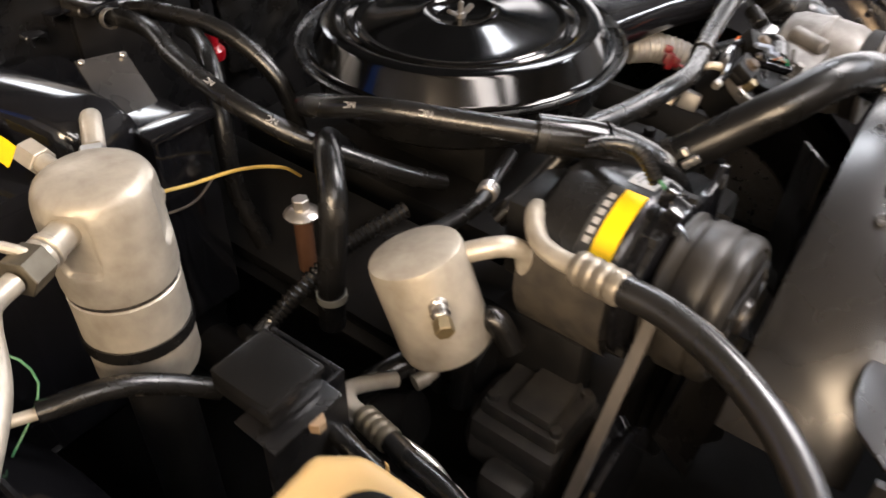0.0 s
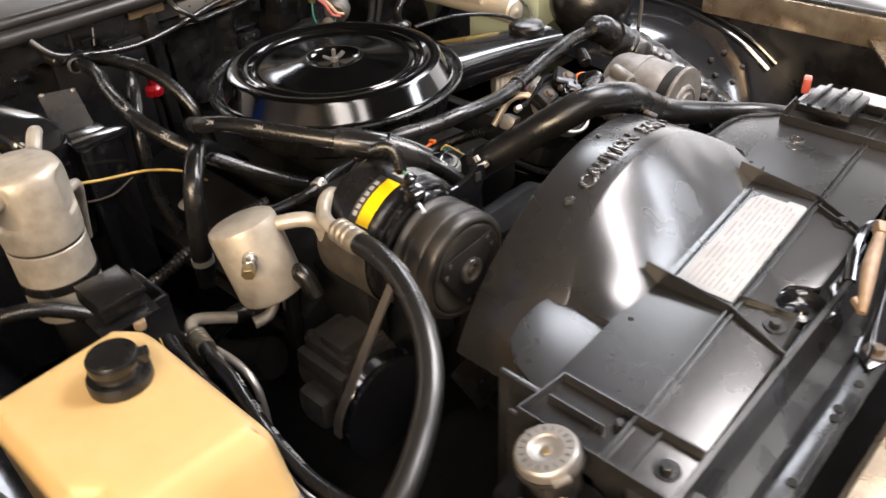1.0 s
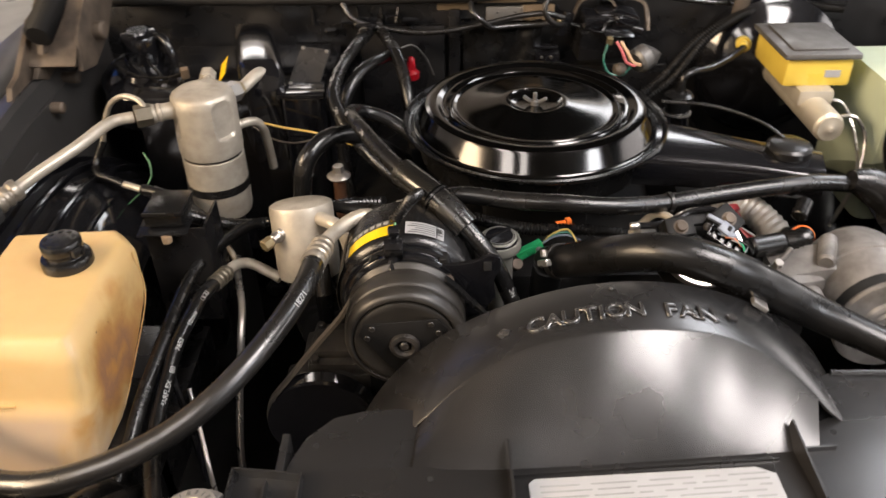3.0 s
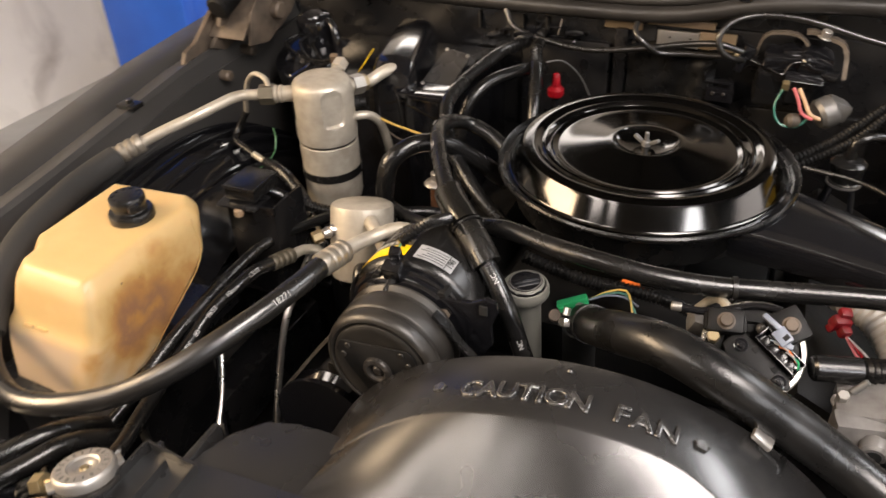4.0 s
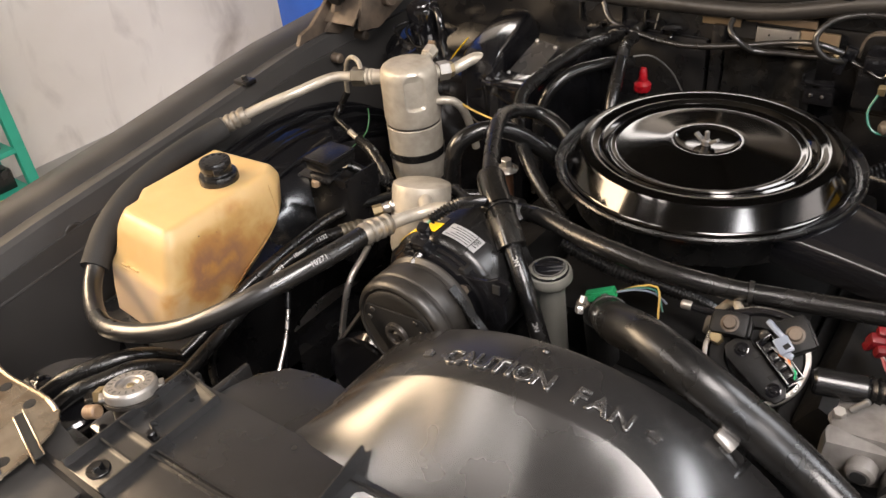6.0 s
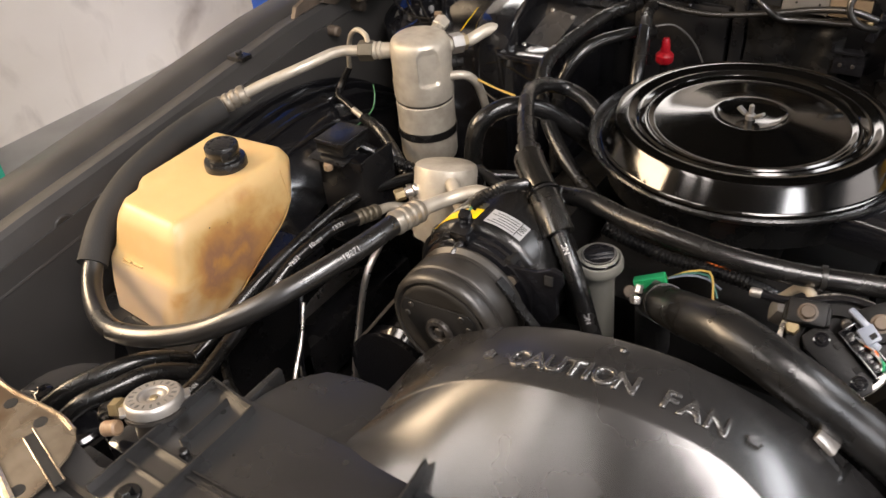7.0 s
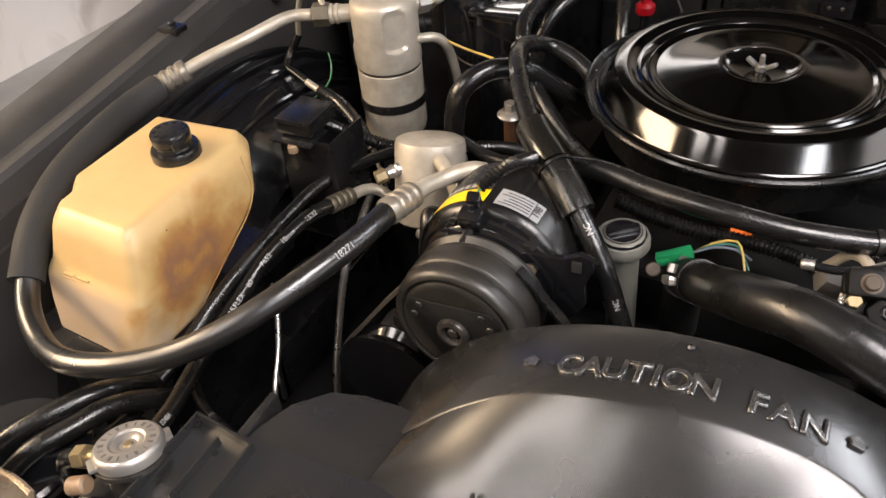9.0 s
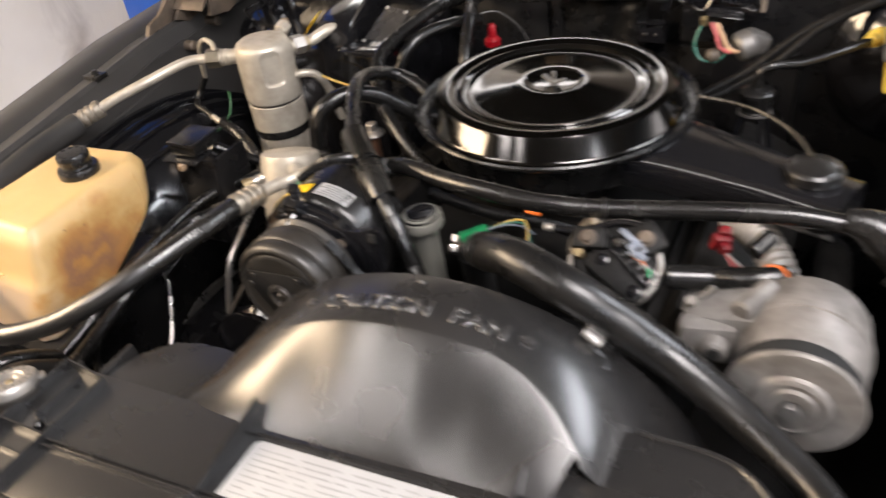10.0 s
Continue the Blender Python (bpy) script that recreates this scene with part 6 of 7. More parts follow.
for dx, dy in ((-0.021, -0.040), (0.021, -0.040), (-0.021, 0.040), (0.021, 0.038)):
    part("plate_screw", hexnut(pose(-0.366, 0.152, 0.940, 26, 4, -10) @ Vector((dx, dy, 0.002)), pose(-0.366, 0.152, 0.940, 26, 4, -10) @ Vector((dx, dy, 0.006)), 0.0036), STEEL, hvac)
part("front_flange", block(-0.405, 0.050, 0.929, -0.330, 0.078, 0.937, 0.002), GLOSS, hvac)
part("tape", box(pose(-0.505, 0.13, 0.95, 20, -50, -10), 0.02, 0.05, 0.001, 0), YELLOW, hvac, "yellow sticker edge", False)
blower = thing("blower_motor", (-0.68, 0.25, 0.80), "glossy black blower motor with wiring", "motor")
part("dish", lathe([(0, 0.03), (0.045, 0.028), (0.05, 0.02), (0.075, 0.010), (0.080, 0.004), (0.080, -0.06), (0, -0.06)], pose(-0.675, 0.235, 0.895, 12, 4, 0), 48), GLOSS, blower)
part("can", lathe([(0, 0.055), (0.018, 0.055), (0.020, 0.052), (0.030, 0.050), (0.033, 0.045), (0.034, 0.0), (0, 0.0)], pose(-0.678, 0.25, 0.925, 8, 0, 0), 36), GLOSS, blower)
part("cooling_tube", tube([(-0.655, 0.245, 0.965), (-0.635, 0.235, 0.968), (-0.620, 0.225, 0.945), (-0.617, 0.22, 0.90)], 0.008, 12), GLOSS, blower)
for k in range(3):
    part("wire", tube([(-0.70 + 0.02 * k, 0.22, 0.945), (-0.71 + 0.03 * k, 0.19, 0.94), (-0.66 + 0.03 * k, 0.165, 0.925 - 0.01 * k), (-0.60 + 0.01 * k, 0.15, 0.93), (-0.57, 0.14, 0.945)], 0.0025, 8), RUBBER, blower)
part("plug", box(pose(-0.572, 0.135, 0.942, 20, 0, 20), 0.013, 0.010, 0.020, 0.002), PRIMER, blower, "amber connector plug")

# red vacuum cap and firewall harness
red = thing("vacuum_connector", (-0.197, 0.228, 0.87), "bright red plastic vacuum connector on a stalk", "connector")
part("cone", lathe([(0, 0.0), (0.013, 0.0), (0.0145, 0.003), (0.0145, 0.012), (0.011, 0.016), (0.008, 0.018), (0.0065, 0.036), (0.0045, 0.040), (0, 0.041)], pose(-0.197, 0.228, 0.888), 24), RED, red)
part("stalk", rod((-0.197, 0.228, 0.80), (-0.197, 0.228, 0.889), 0.006), GLOSS, red)
harness = thing("firewall_harness", (-0.1, 0.32, 0.93), "black wiring harness clipped along the firewall", "wiring")
part("cable", tube([(-0.324, 0.328, 0.994), (-0.304, 0.313, 0.970), (-0.233, 0.307, 0.951), (-0.163, 0.306, 0.945), (-0.078, 0.313, 0.954), (0.004, 0.317, 0.970), (0.050, 0.310, 0.976), (0.084, 0.320, 0.964)], 0.0052, 12), HOSE, harness)
part("cable", tube([(-0.088, 0.318, 0.996), (-0.086, 0.302, 0.984), (-0.066, 0.296, 0.968), (-0.050, 0.310, 0.952), (0.0, 0.322, 0.950), (0.045, 0.325, 0.951), (0.080, 0.325, 0.955)], 0.0046, 12), HOSE, harness)
part("cable", tube([(0.086, 0.322, 0.950), (0.066, 0.305, 0.958), (0.050, 0.298, 0.974), (0.046, 0.300, 0.992), (0.060, 0.312, 1.012), (0.094, 0.325, 1.0225), (0.14, 0.33, 1.0235), (0.186, 0.33, 1.0175), (0.268, 0.33, 0.998), (0.36, 0.33, 0.985), (0.50, 0.34, 0.98)], 0.0050, 12), HOSE, harness)
part("clip", join(box(pose(0.093, 0.330, 0.962, 0, 15, 10), 0.018, 0.016, 0.020, 0.002), box(pose(0.082, 0.326, 0.944, 0, 15, 10), 0.014, 0.018, 0.026, 0.002), rod((0.098, 0.322, 0.952), (0.115, 0.316, 0.948), 0.004)), GLOSS, harness, "black harness clip")
part("clip_pin", rod((0.072, 0.318, 0.961), (0.080, 0.316, 0.958), 0.004), BRASS, harness, "brass pin")
part("clip_bracket", join(block(0.030, 0.326, 0.903, 0.078, 0.346, 0.907, 0.001), block(0.030, 0.326, 0.907, 0.034, 0.346, 0.918, 0.001), block(0.036, 0.322, 0.872, 0.082, 0.348, 0.896, 0.004)), GLOSS, harness, "glossy black bracket on the firewall")
for x in (0.048, 0.066):
    part("bracket_screw", rod((x, 0.3225, 0.888), (x, 0.3195, 0.888), 0.003, 0.0008, 12), GUNMETAL, harness)
part("thin_wire", tube([(-0.2136, 0.221, 0.948), (-0.195, 0.245, 0.944), (-0.172, 0.285, 0.905), (-0.158, 0.307, 0.862)], 0.0016, 8), DULL_ALU, harness)
part("pipe_stub", join(rod((-0.300, 0.352, 0.952), (-0.296, 0.318, 0.955), 0.0085), rod((-0.262, 0.352, 0.950), (-0.260, 0.322, 0.952), 0.0085)), STEELBLACK, harness, "heater pipe stubs through the firewall")
for x, z, w in ((-0.330, 0.955, 0.026), (-0.245, 0.968, 0.022), (-0.215, 0.958, 0.030), (-0.360, 0.940, 0.018)):
    part("tab", join(block(x, 0.330, z, x + w, 0.352, z + 0.002, 0.0006), block(x, 0.330, z - 0.010, x + 0.002, 0.352, z, 0.0006)), GLOSS, harness, "folded glossy clip")
part("pin", rod((-0.228, 0.335, 0.955), (-0.222, 0.335, 0.984), 0.0012, 0.0003, 8), STEEL, harness, "thin steel pin")
part("firewall_bracket", block(-0.30, 0.30, 0.955, -0.262, 0.345, 0.964, 0.002), GLOSS, harness)
rivets = [(-0.36, 0.958), (-0.20, 0.962), (0.13, 0.972)]
for x, z in rivets:
    part("stud", rod((x, 0.352, z - 0.02), (x, 0.335, z - 0.02), 0.004), GLOSS, harness)

# ---------------------------------------------------------------- wiper motor
DULL_TAN = material("dull_tan_casting", (0.11, 0.09, 0.07), 0.5, metal=0.2, colour2=(0.05, 0.04, 0.03), scale=30, amount=0.9, bump=0.3)
wiper = thing("wiper_motor", (0.17, 0.29, 0.90), "black wiper motor with coloured wires below it", "motor")
hm = pose(0.145, 0.320, 0.962, 4, 0, 4)
part("housing", join(box(hm, 0.056, 0.052, 0.026, 0.006), box(hm @ pose(0.012, 0.004, 0.008), 0.030, 0.040, 0.022, 0.008)), GLOSS, wiper, "glossy black motor cover")
part("side_lobe", join(box(pose(0.192, 0.318, 0.962, 14, 10, 8), 0.052, 0.056, 0.032, 0.012), rod((0.175, 0.296, 0.972), (0.184, 0.290, 0.968), 0.009, 0.003), rod((0.205, 0.300, 0.950), (0.228, 0.296, 0.946), 0.008, 0.002)), GLOSS, wiper, "rounded black motor lobe")
part("cover_lip", join(tube([(0.117, 0.300, 0.9545), (0.135, 0.291, 0.950), (0.150, 0.286, 0.9475), (0.156, 0.289, 0.958), (0.162, 0.290, 0.966), (0.176, 0.289, 0.969), (0.190, 0.287, 0.962), (0.206, 0.287, 0.960)], 0.0022, 8), box(pose(0.182, 0.286, 0.945, 35, 6, 8), 0.055, 0.018, 0.003, 0.001)), GLOSS, wiper, "glossy folded cover edge")
part("lower_box", join(box(pose(0.140, 0.318, 0.920, 10, 0, 8), 0.060, 0.040, 0.060, 0.006), box(pose(0.180, 0.315, 0.918, 10, 10, 8), 0.04, 0.03, 0.05, 0.004)), PAINT, wiper)
part("strap", ribbon([(0.104, 0.340, 0.955), (0.106, 0.333, 0.972), (0.111, 0.328, 0.989), (0.120, 0.325, 0.998), (0.140, 0.327, 1.000), (0.158, 0.327, 0.999), (0.170, 0.326, 0.993), (0.178, 0.325, 0.984)], 0.012, 0.004), DULL_TAN, wiper, "weathered tan clamp strap")
part("arm", ribbon([(0.172, 0.328, 1.004), (0.182, 0.327, 1.006), (0.204, 0.325, 0.999), (0.224, 0.322, 0.994), (0.233, 0.318, 0.982), (0.236, 0.308, 0.962), (0.237, 0.302, 0.946)], 0.014, 0.006), DULL_TAN, wiper, "weathered tan mounting arm")
part("arm_bolt", hexnut((0.198, 0.322, 1.000), (0.201, 0.320, 1.011), 0.008, 0.011), PLATED, wiper, "pale bolt head")
part("green_loop", tube([(0.155, 0.245, 0.940), (0.148, 0.235, 0.915), (0.160, 0.228, 0.892), (0.185, 0.228, 0.890), (0.20, 0.235, 0.905)], 0.0018, 8), TEAL, wiper, "teal wire loop")
part("pink_wire", tube([(0.170, 0.245, 0.945), (0.180, 0.236, 0.930), (0.188, 0.230, 0.912), (0.205, 0.228, 0.905)], 0.0026, 8), PWIRE, wiper, "pink wire")
part("white_wire", tube([(0.178, 0.245, 0.945), (0.190, 0.236, 0.928), (0.200, 0.230, 0.912), (0.215, 0.230, 0.906)], 0.0030, 8), material("cream_wire", (0.50, 0.33, 0.2), 0.4), wiper, "cream wire")
part("plug", box(pose(0.158, 0.247, 0.946, 20, 0, 0), 0.010, 0.010, 0.014, 0.002), BRASS, wiper, "amber plug")
part("gear_case", join(lathe([(0, 0), (0.020, 0), (0.024, 0.004), (0.024, 0.022), (0.019, 0.028), (0, 0.030)], aim((0.232, 0.262, 0.912), (0.190, 0.235, 0.895)), 28), box(pose(0.235, 0.27, 0.91, 0, 25, 20), 0.035, 0.035, 0.030, 0.008)), DULL_ALU, wiper, "grey metal gear case")
part("case_nub", lathe([(0, 0), (0.010, 0), (0.012, 0.004), (0.011, 0.014), (0.006, 0.019), (0, 0.020)], aim((0.185, 0.238, 0.896), (0.164, 0.226, 0.898)), 20), DULL_TAN, wiper, "tan metal nub")
for off in (0.0, 0.020):
    loom = thing("engine_loom", (0.30, 0.22, 0.93), "ribbed black engine wiring loom", "wiring")
    part("conduit", ribbed([(0.17 + off, 0.14, 0.865), (0.24 + off, 0.18, 0.90), (0.31 + off, 0.24, 0.945 + off * 0.3), (0.39 + off, 0.29, 0.972 + off * 0.3), (0.47, 0.32, 0.985 - off * 0.4), (0.6, 0.33, 0.97)], 0.0066, 0.006, 0.0009), GRIMY, loom)
clip_br = thing("harness_bracket", (0.39, 0.31, 0.95), "brown painted steel harness bracket", "bracket")
part("strap", join(box(pose(0.40, 0.30, 0.985, 8, 0, 5), 0.028, 0.004, 0.065, 0.001), box(pose(0.40, 0.303, 1.017, 80, 0, 5), 0.03, 0.004, 0.02, 0.001)), RUST, clip_br)

# ---------------------------------------------------------------- brake booster and master cylinder
boost = thing("brake_booster", (0.47, 0.25, 0.75), "round black brake booster on the firewall", "brake booster")
part("shell", lathe([(0, 0.11), (0.05, 0.108), (0.075, 0.095), (0.11, 0.08), (0.125, 0.06), (0.132, 0.055), (0.132, 0.045), (0.125, 0.04), (0.12, 0.0), (0, 0)], aim((0.47, 0.355, 0.87), (0.47, -0.5, 0.87)), 56), GLOSS, boost)
part("check_valve", join(rod((0.405, 0.27, 0.93), (0.398, 0.245, 0.935), 0.013), rod((0.398, 0.247, 0.935), (0.390, 0.225, 0.937), 0.009)), AMBER, boost, "yellow check valve")
part("vacuum_line", tube([(0.392, 0.228, 0.937), (0.36, 0.19, 0.935), (0.31, 0.15, 0.93), (0.275, 0.13, 0.932), (0.262, 0.125, 0.925), (0.260, 0.125, 0.905)], 0.0065, 12), RUBBER, boost, "black vacuum line")
mc = thing("master_cylinder", (0.47, 0.12, 0.86), "master cylinder with an amber reservoir and grey lid", "master cylinder")
part("casting", join(rod((0.468, 0.25, 0.885), (0.468, 0.01, 0.885), 0.024, 0.004, 28), box(pose(0.468, 0.14, 0.905), 0.06, 0.13, 0.03, 0.01), lathe([(0, 0), (0.020, 0), (0.020, 0.004), (0.008, 0.005), (0.004, 0.008), (0, 0.008)], aim((0.468, 0.01, 0.885), (0.468, -1, 0.885)), 28)), material("pale_cast_metal", (0.5, 0.46, 0.38), 0.45, metal=0.5, colour2=(0.35, 0.3, 0.22), scale=25, bump=0.3), mc, "pale cast metal body")
part("reservoir", block(0.415, 0.095, 0.918, 0.525, 0.235, 0.965, 0.008), AMBER, mc, "amber plastic reservoir")
part("lid", join(block(0.408, 0.088, 0.966, 0.532, 0.242, 0.976, 0.004), block(0.425, 0.105, 0.976, 0.515, 0.225, 0.980, 0.003)), DULL_ALU, mc, "grey lid")
part("label", block(0.48, 0.0935, 0.935, 0.505, 0.0948, 0.947, 0), WHITE, mc, "small pale sticker", False)
for k in range(2):
    part("brake_pipe", tube([(0.492, 0.05 + 0.06 * k, 0.885), (0.52, 0.04 + 0.06 * k, 0.89), (0.54, 0.03 + 0.05 * k, 0.86), (0.53, 0.0, 0.80), (0.50, -0.02, 0.72)], 0.003, 8), STEEL, mc)
valve = thing("egr_valve", (0.26, 0.12, 0.80), "black canister valve beside the air cleaner", "valve")
part("canister", lathe([(0, 0), (0.019, 0), (0.021, 0.003), (0.021, 0.030), (0.024, 0.032), (0.024, 0.037), (0.018, 0.042), (0.008, 0.044), (0.007, 0.055), (0, 0.056)], pose(0.260, 0.125, 0.858), 32), PLASTIC, valve)
part("ring", lathe([(0.0215, 0), (0.0235, 0), (0.0235, 0.003), (0.0215, 0.003)], pose(0.260, 0.125, 0.862), 28), STEEL, valve)
for k in range(4):
    a = math.radians(50 + 85 * k)
    part("leg", rod((0.26 + 0.02 * math.cos(a), 0.125 + 0.02 * math.sin(a), 0.86), (0.26 + 0.045 * math.cos(a), 0.125 + 0.045 * math.sin(a), 0.77), 0.004), GLOSS, valve)
ball = thing("vacuum_tank", (0.60, -0.08, 0.81), "round glossy black plastic vacuum tank", "tank")
part("sphere", lathe([(0.084 * math.sin(math.radians(9 * k)), -0.084 * math.cos(math.radians(9 * k)) * 0.96) for k in range(21)], pose(0.605, -0.075, 0.890, 20, -8, 0), 56), PLASTIC, ball)
part("nipple", rod((0.612, -0.150, 0.918), (0.614, -0.168, 0.924), 0.008), PLASTIC, ball)
part("vacuum_line", tube([(0.613, -0.160, 0.922), (0.625, -0.172, 0.915), (0.632, -0.175, 0.88), (0.630, -0.17, 0.82)], 0.0035, 8), DULL_ALU, ball, "grey vacuum line")

washer = thing("washer_bottle", (0.64, 0.11, 0.70), "pale greenish translucent washer fluid bottle", "bottle")
part("bottle", block(0.56, 0.02, 0.70, 0.72, 0.22, 0.945, 0.02), material("pale_green_plastic", (0.42, 0.48, 0.36), 0.4, colour2=(0.32, 0.36, 0.26), scale=9), washer)
part("cap", rod((0.64, 0.10, 0.945), (0.64, 0.10, 0.965), 0.028), PLASTIC, washer)

# ---------------------------------------------------------------- alternator
ALTCASE = material("pale_cast_alternator", (0.20, 0.188, 0.176), 0.5, metal=0.3, colour2=(0.09, 0.082, 0.073), scale=34, amount=0.95, bump=0.5, bump_scale=180)
alt = thing("alternator", (0.37, -0.34, 0.77), "grey cast alternator with a fan pulley", "alternator")
am = aim((0.378, -0.275, 0.838), (0.378, -1, 0.838))
part("case", join(lathe([(0, 0), (0.042, 0), (0.056, 0.008), (0.061, 0.02), (0.063, 0.055), (0.065, 0.056), (0.065, 0.064), (0.063, 0.065), (0.061, 0.095), (0.056, 0.108), (0.034, 0.114), (0, 0.114)], am, 56),
                  box(pose(0.305, -0.325, 0.858, 0, -10, 0), 0.085, 0.06, 0.038, 0.014), box(pose(0.29, -0.352, 0.845, 0, 0, 12), 0.06, 0.03, 0.05, 0.012)), ALTCASE, alt)
part("fan_pulley", lathe([(0.012, 0.127), (0.058, 0.127), (0.063, 0.129), (0.0635, 0.132), (0.062, 0.135), (0.056, 0.1365), (0.036, 0.135), (0.034, 0.139), (0.030, 0.141), (0.028, 0.139), (0.024, 0.139), (0.022, 0.143), (0.012, 0.143)], am, 56), ALTCASE, alt)
# Solid near-black ring that paints the shade between case and fan.
part("air_gap", lathe([(0.020, 0.1125), (0.0600, 0.1105), (0.0600, 0.1265), (0.020, 0.1265)], am, 48), HOLE, alt, "dark gap behind the fan")
part("boss", join(rod((0.318, -0.348, 0.884), (0.340, -0.300, 0.886), 0.011, 0.003), rod((0.300, -0.362, 0.852), (0.300, -0.380, 0.850), 0.013, 0.003)), ALTCASE, alt, "cast mounting boss")
part("boss_hole", rod((0.300, -0.379, 0.850), (0.300, -0.3815, 0.850), 0.007, 0.0003), HOLE, alt, "dark bolt hole")
part("shaft_nut", hexnut((0.378, -0.415, 0.838), (0.378, -0.424, 0.838), 0.010), DULL_ALU, alt)
for k in range(8):
    a = math.radians(45 * k)
    # Vent slots are solid dark boxes; the shade in them is colour.
    part("vent", box(Matrix.Translation((0.378 + 0.044 * math.cos(a), -0.3885, 0.838 + 0.044 * math.sin(a))) @ pose(0, 0, 0, 0, -45 * k, 0), 0.022, 0.003, 0.010, 0.001), INK, alt, "dark vent slot")
part("bracket_bolt", join(hexnut((0.268, -0.330, 0.862), (0.268, -0.336, 0.878), 0.006, 0.009)), PLATED, alt)
part("wire_stud", rod((0.275, -0.325, 0.872), (0.288, -0.318, 0.886), 0.0035), DULL_ALU, alt)

# ---------------------------------------------------------------- valve assembly in front of the air cleaner
sol = thing("control_valve", (0.18, -0.30, 0.80), "black valve block in a plated ring with connectors", "valve")
sm = aim((0.180, -0.302, 0.893), (0.20, -0.62, 1.30))  # z faces up and forward


def on_face(x, y, z=0.0):
    """A place on the valve's face: x across the car, y up the face."""
    n = sm.to_3x3() @ Vector((0, 0, 1))
    ax = (Vector((1, 0, 0)) - n * n.x).normalized()
    ay = n.cross(ax)
    m = Matrix((ax, ay, n)).transposed().to_4x4()
    m.translation = sm.translation + ax * x + ay * y + n * z
    return m


vr = on_face(0, -0.012)
part("ring", lathe([(0.0465, -0.014), (0.0500, -0.013), (0.0515, -0.006), (0.0515, 0.0), (0.0500, 0.0015), (0.0465, 0.0015), (0.0465, 0.0)], vr, 64), STEEL, sol, "bright plated ring")
part("body", lathe([(0, -0.055), (0.046, -0.055), (0.0465, -0.004), (0.044, -0.001), (0.030, 0.0), (0.028, -0.004), (0, -0.004)], vr, 48), GRIMY, sol)
for x, y, w, h, turn in ((-0.0315, 0.0085, 0.036, 0.025, 8), (0.0290, 0.0185, 0.030, 0.036, 38)):
    ear = part("mount_ear", join(box(on_face(x, y, 0.010) @ pose(0, 0, 0, 0, 0, turn), w, h, 0.016, 0.004), box(on_face(x, y, 0.003) @ pose(0, 0, 0, 0, 0, turn), w + 0.006, h - 0.006, 0.010, 0.003)), GRIMY, sol)
    part("ear_bolt", lathe([(0, 0.017), (0.0090, 0.017), (0.0092, 0.0190), (0.0070, 0.0195), (0.0066, 0.0230), (0.0058, 0.0240), (0, 0.0240)], on_face(x + 0.0005, y - 0.001), 6 * 4), RUST, ear, "flanged bolt head")
cover = part("cover", plate([(-0.030, -0.014), (-0.022, -0.003), (-0.008, -0.001), (0.002, -0.006), (0.037, -0.032), (0.041, -0.043), (0.034, -0.052), (0.020, -0.050), (-0.024, -0.025)], 0.004, 0.012, 0.002, on_face(0, 0)), GRIMY, sol, "black cover plate")
for x, y in ((-0.0125, -0.0125), (0.0285, -0.0405)):
    part("cover_screw", join(lathe([(0.0035, 0.012), (0.0072, 0.012), (0.0072, 0.0138), (0.0060, 0.0142), (0.0050, 0.0130), (0.0035, 0.0130)], on_face(x, y), 24), lathe([(0, 0.0125), (0.0030, 0.0125), (0.0034, 0.0150), (0.0024, 0.0158), (0, 0.0158)], on_face(x, y), 16)), GLOSS, cover, "black recessed screw")
for x, y in ((0.0022, -0.0130), (0.0235, -0.0290)):
    part("cover_slot", box(on_face(x, y, 0.0118) @ pose(0, 0, 0, 0, 0, -38), 0.0065, 0.0065, 0.003, 0.0008), HOLE, cover, "dark square recess")
cn = on_face(0.0240, -0.0105, 0.010) @ pose(0, 0, 0, 0, 0, -36)  # long side runs down the face
conn = part("connector", join(box(cn @ pose(0, -0.0078, 0.004), 0.050, 0.0016, 0.014, 0.0006), box(cn @ pose(0, 0.0078, 0.004), 0.050, 0.0016, 0.014, 0.0006), box(cn @ pose(-0.0246, 0, 0.004), 0.0016, 0.017, 0.014, 0.0006),
                              box(cn @ pose(0.0246, 0, 0.004), 0.0016, 0.017, 0.014, 0.0006), box(cn @ pose(0, 0, -0.003), 0.050, 0.017, 0.004, 0.001)), GLOSS, sol, "black multi-way connector shell")
for k in range(4):
    part("cavity", box(cn @ pose(-0.0160 + 0.0105 * k, -0.0015, 0.002), 0.0075, 0.010, 0.008, 0.0012), PLASTIC, conn, "dark terminal cavity")
part("terminal", rod(cn @ Vector((-0.030, 0.004, 0.002)), cn @ Vector((-0.026, 0.002, 0.008)), 0.0050), GUNMETAL, conn, "round dark terminal")
part("locking_plug", join(box(cn @ pose(-0.0260, 0.0140, 0.011, 0, 0, 4), 0.022, 0.0062, 0.006, 0.0022), box(cn @ pose(-0.0090, 0.0110, 0.011, 0, 0, -8), 0.017, 0.0150, 0.006, 0.0020), box(cn @ pose(0.0010, 0.0090, 0.010, 0, 0, 20), 0.010, 0.0065, 0.005, 0.0018)), BLUE, conn, "pale blue locking plug")
part("plug_window", box(cn @ pose(-0.0060, 0.0125, 0.0136), 0.005, 0.0065, 0.002, 0.0006), HOLE, conn, "dark window in the plug")
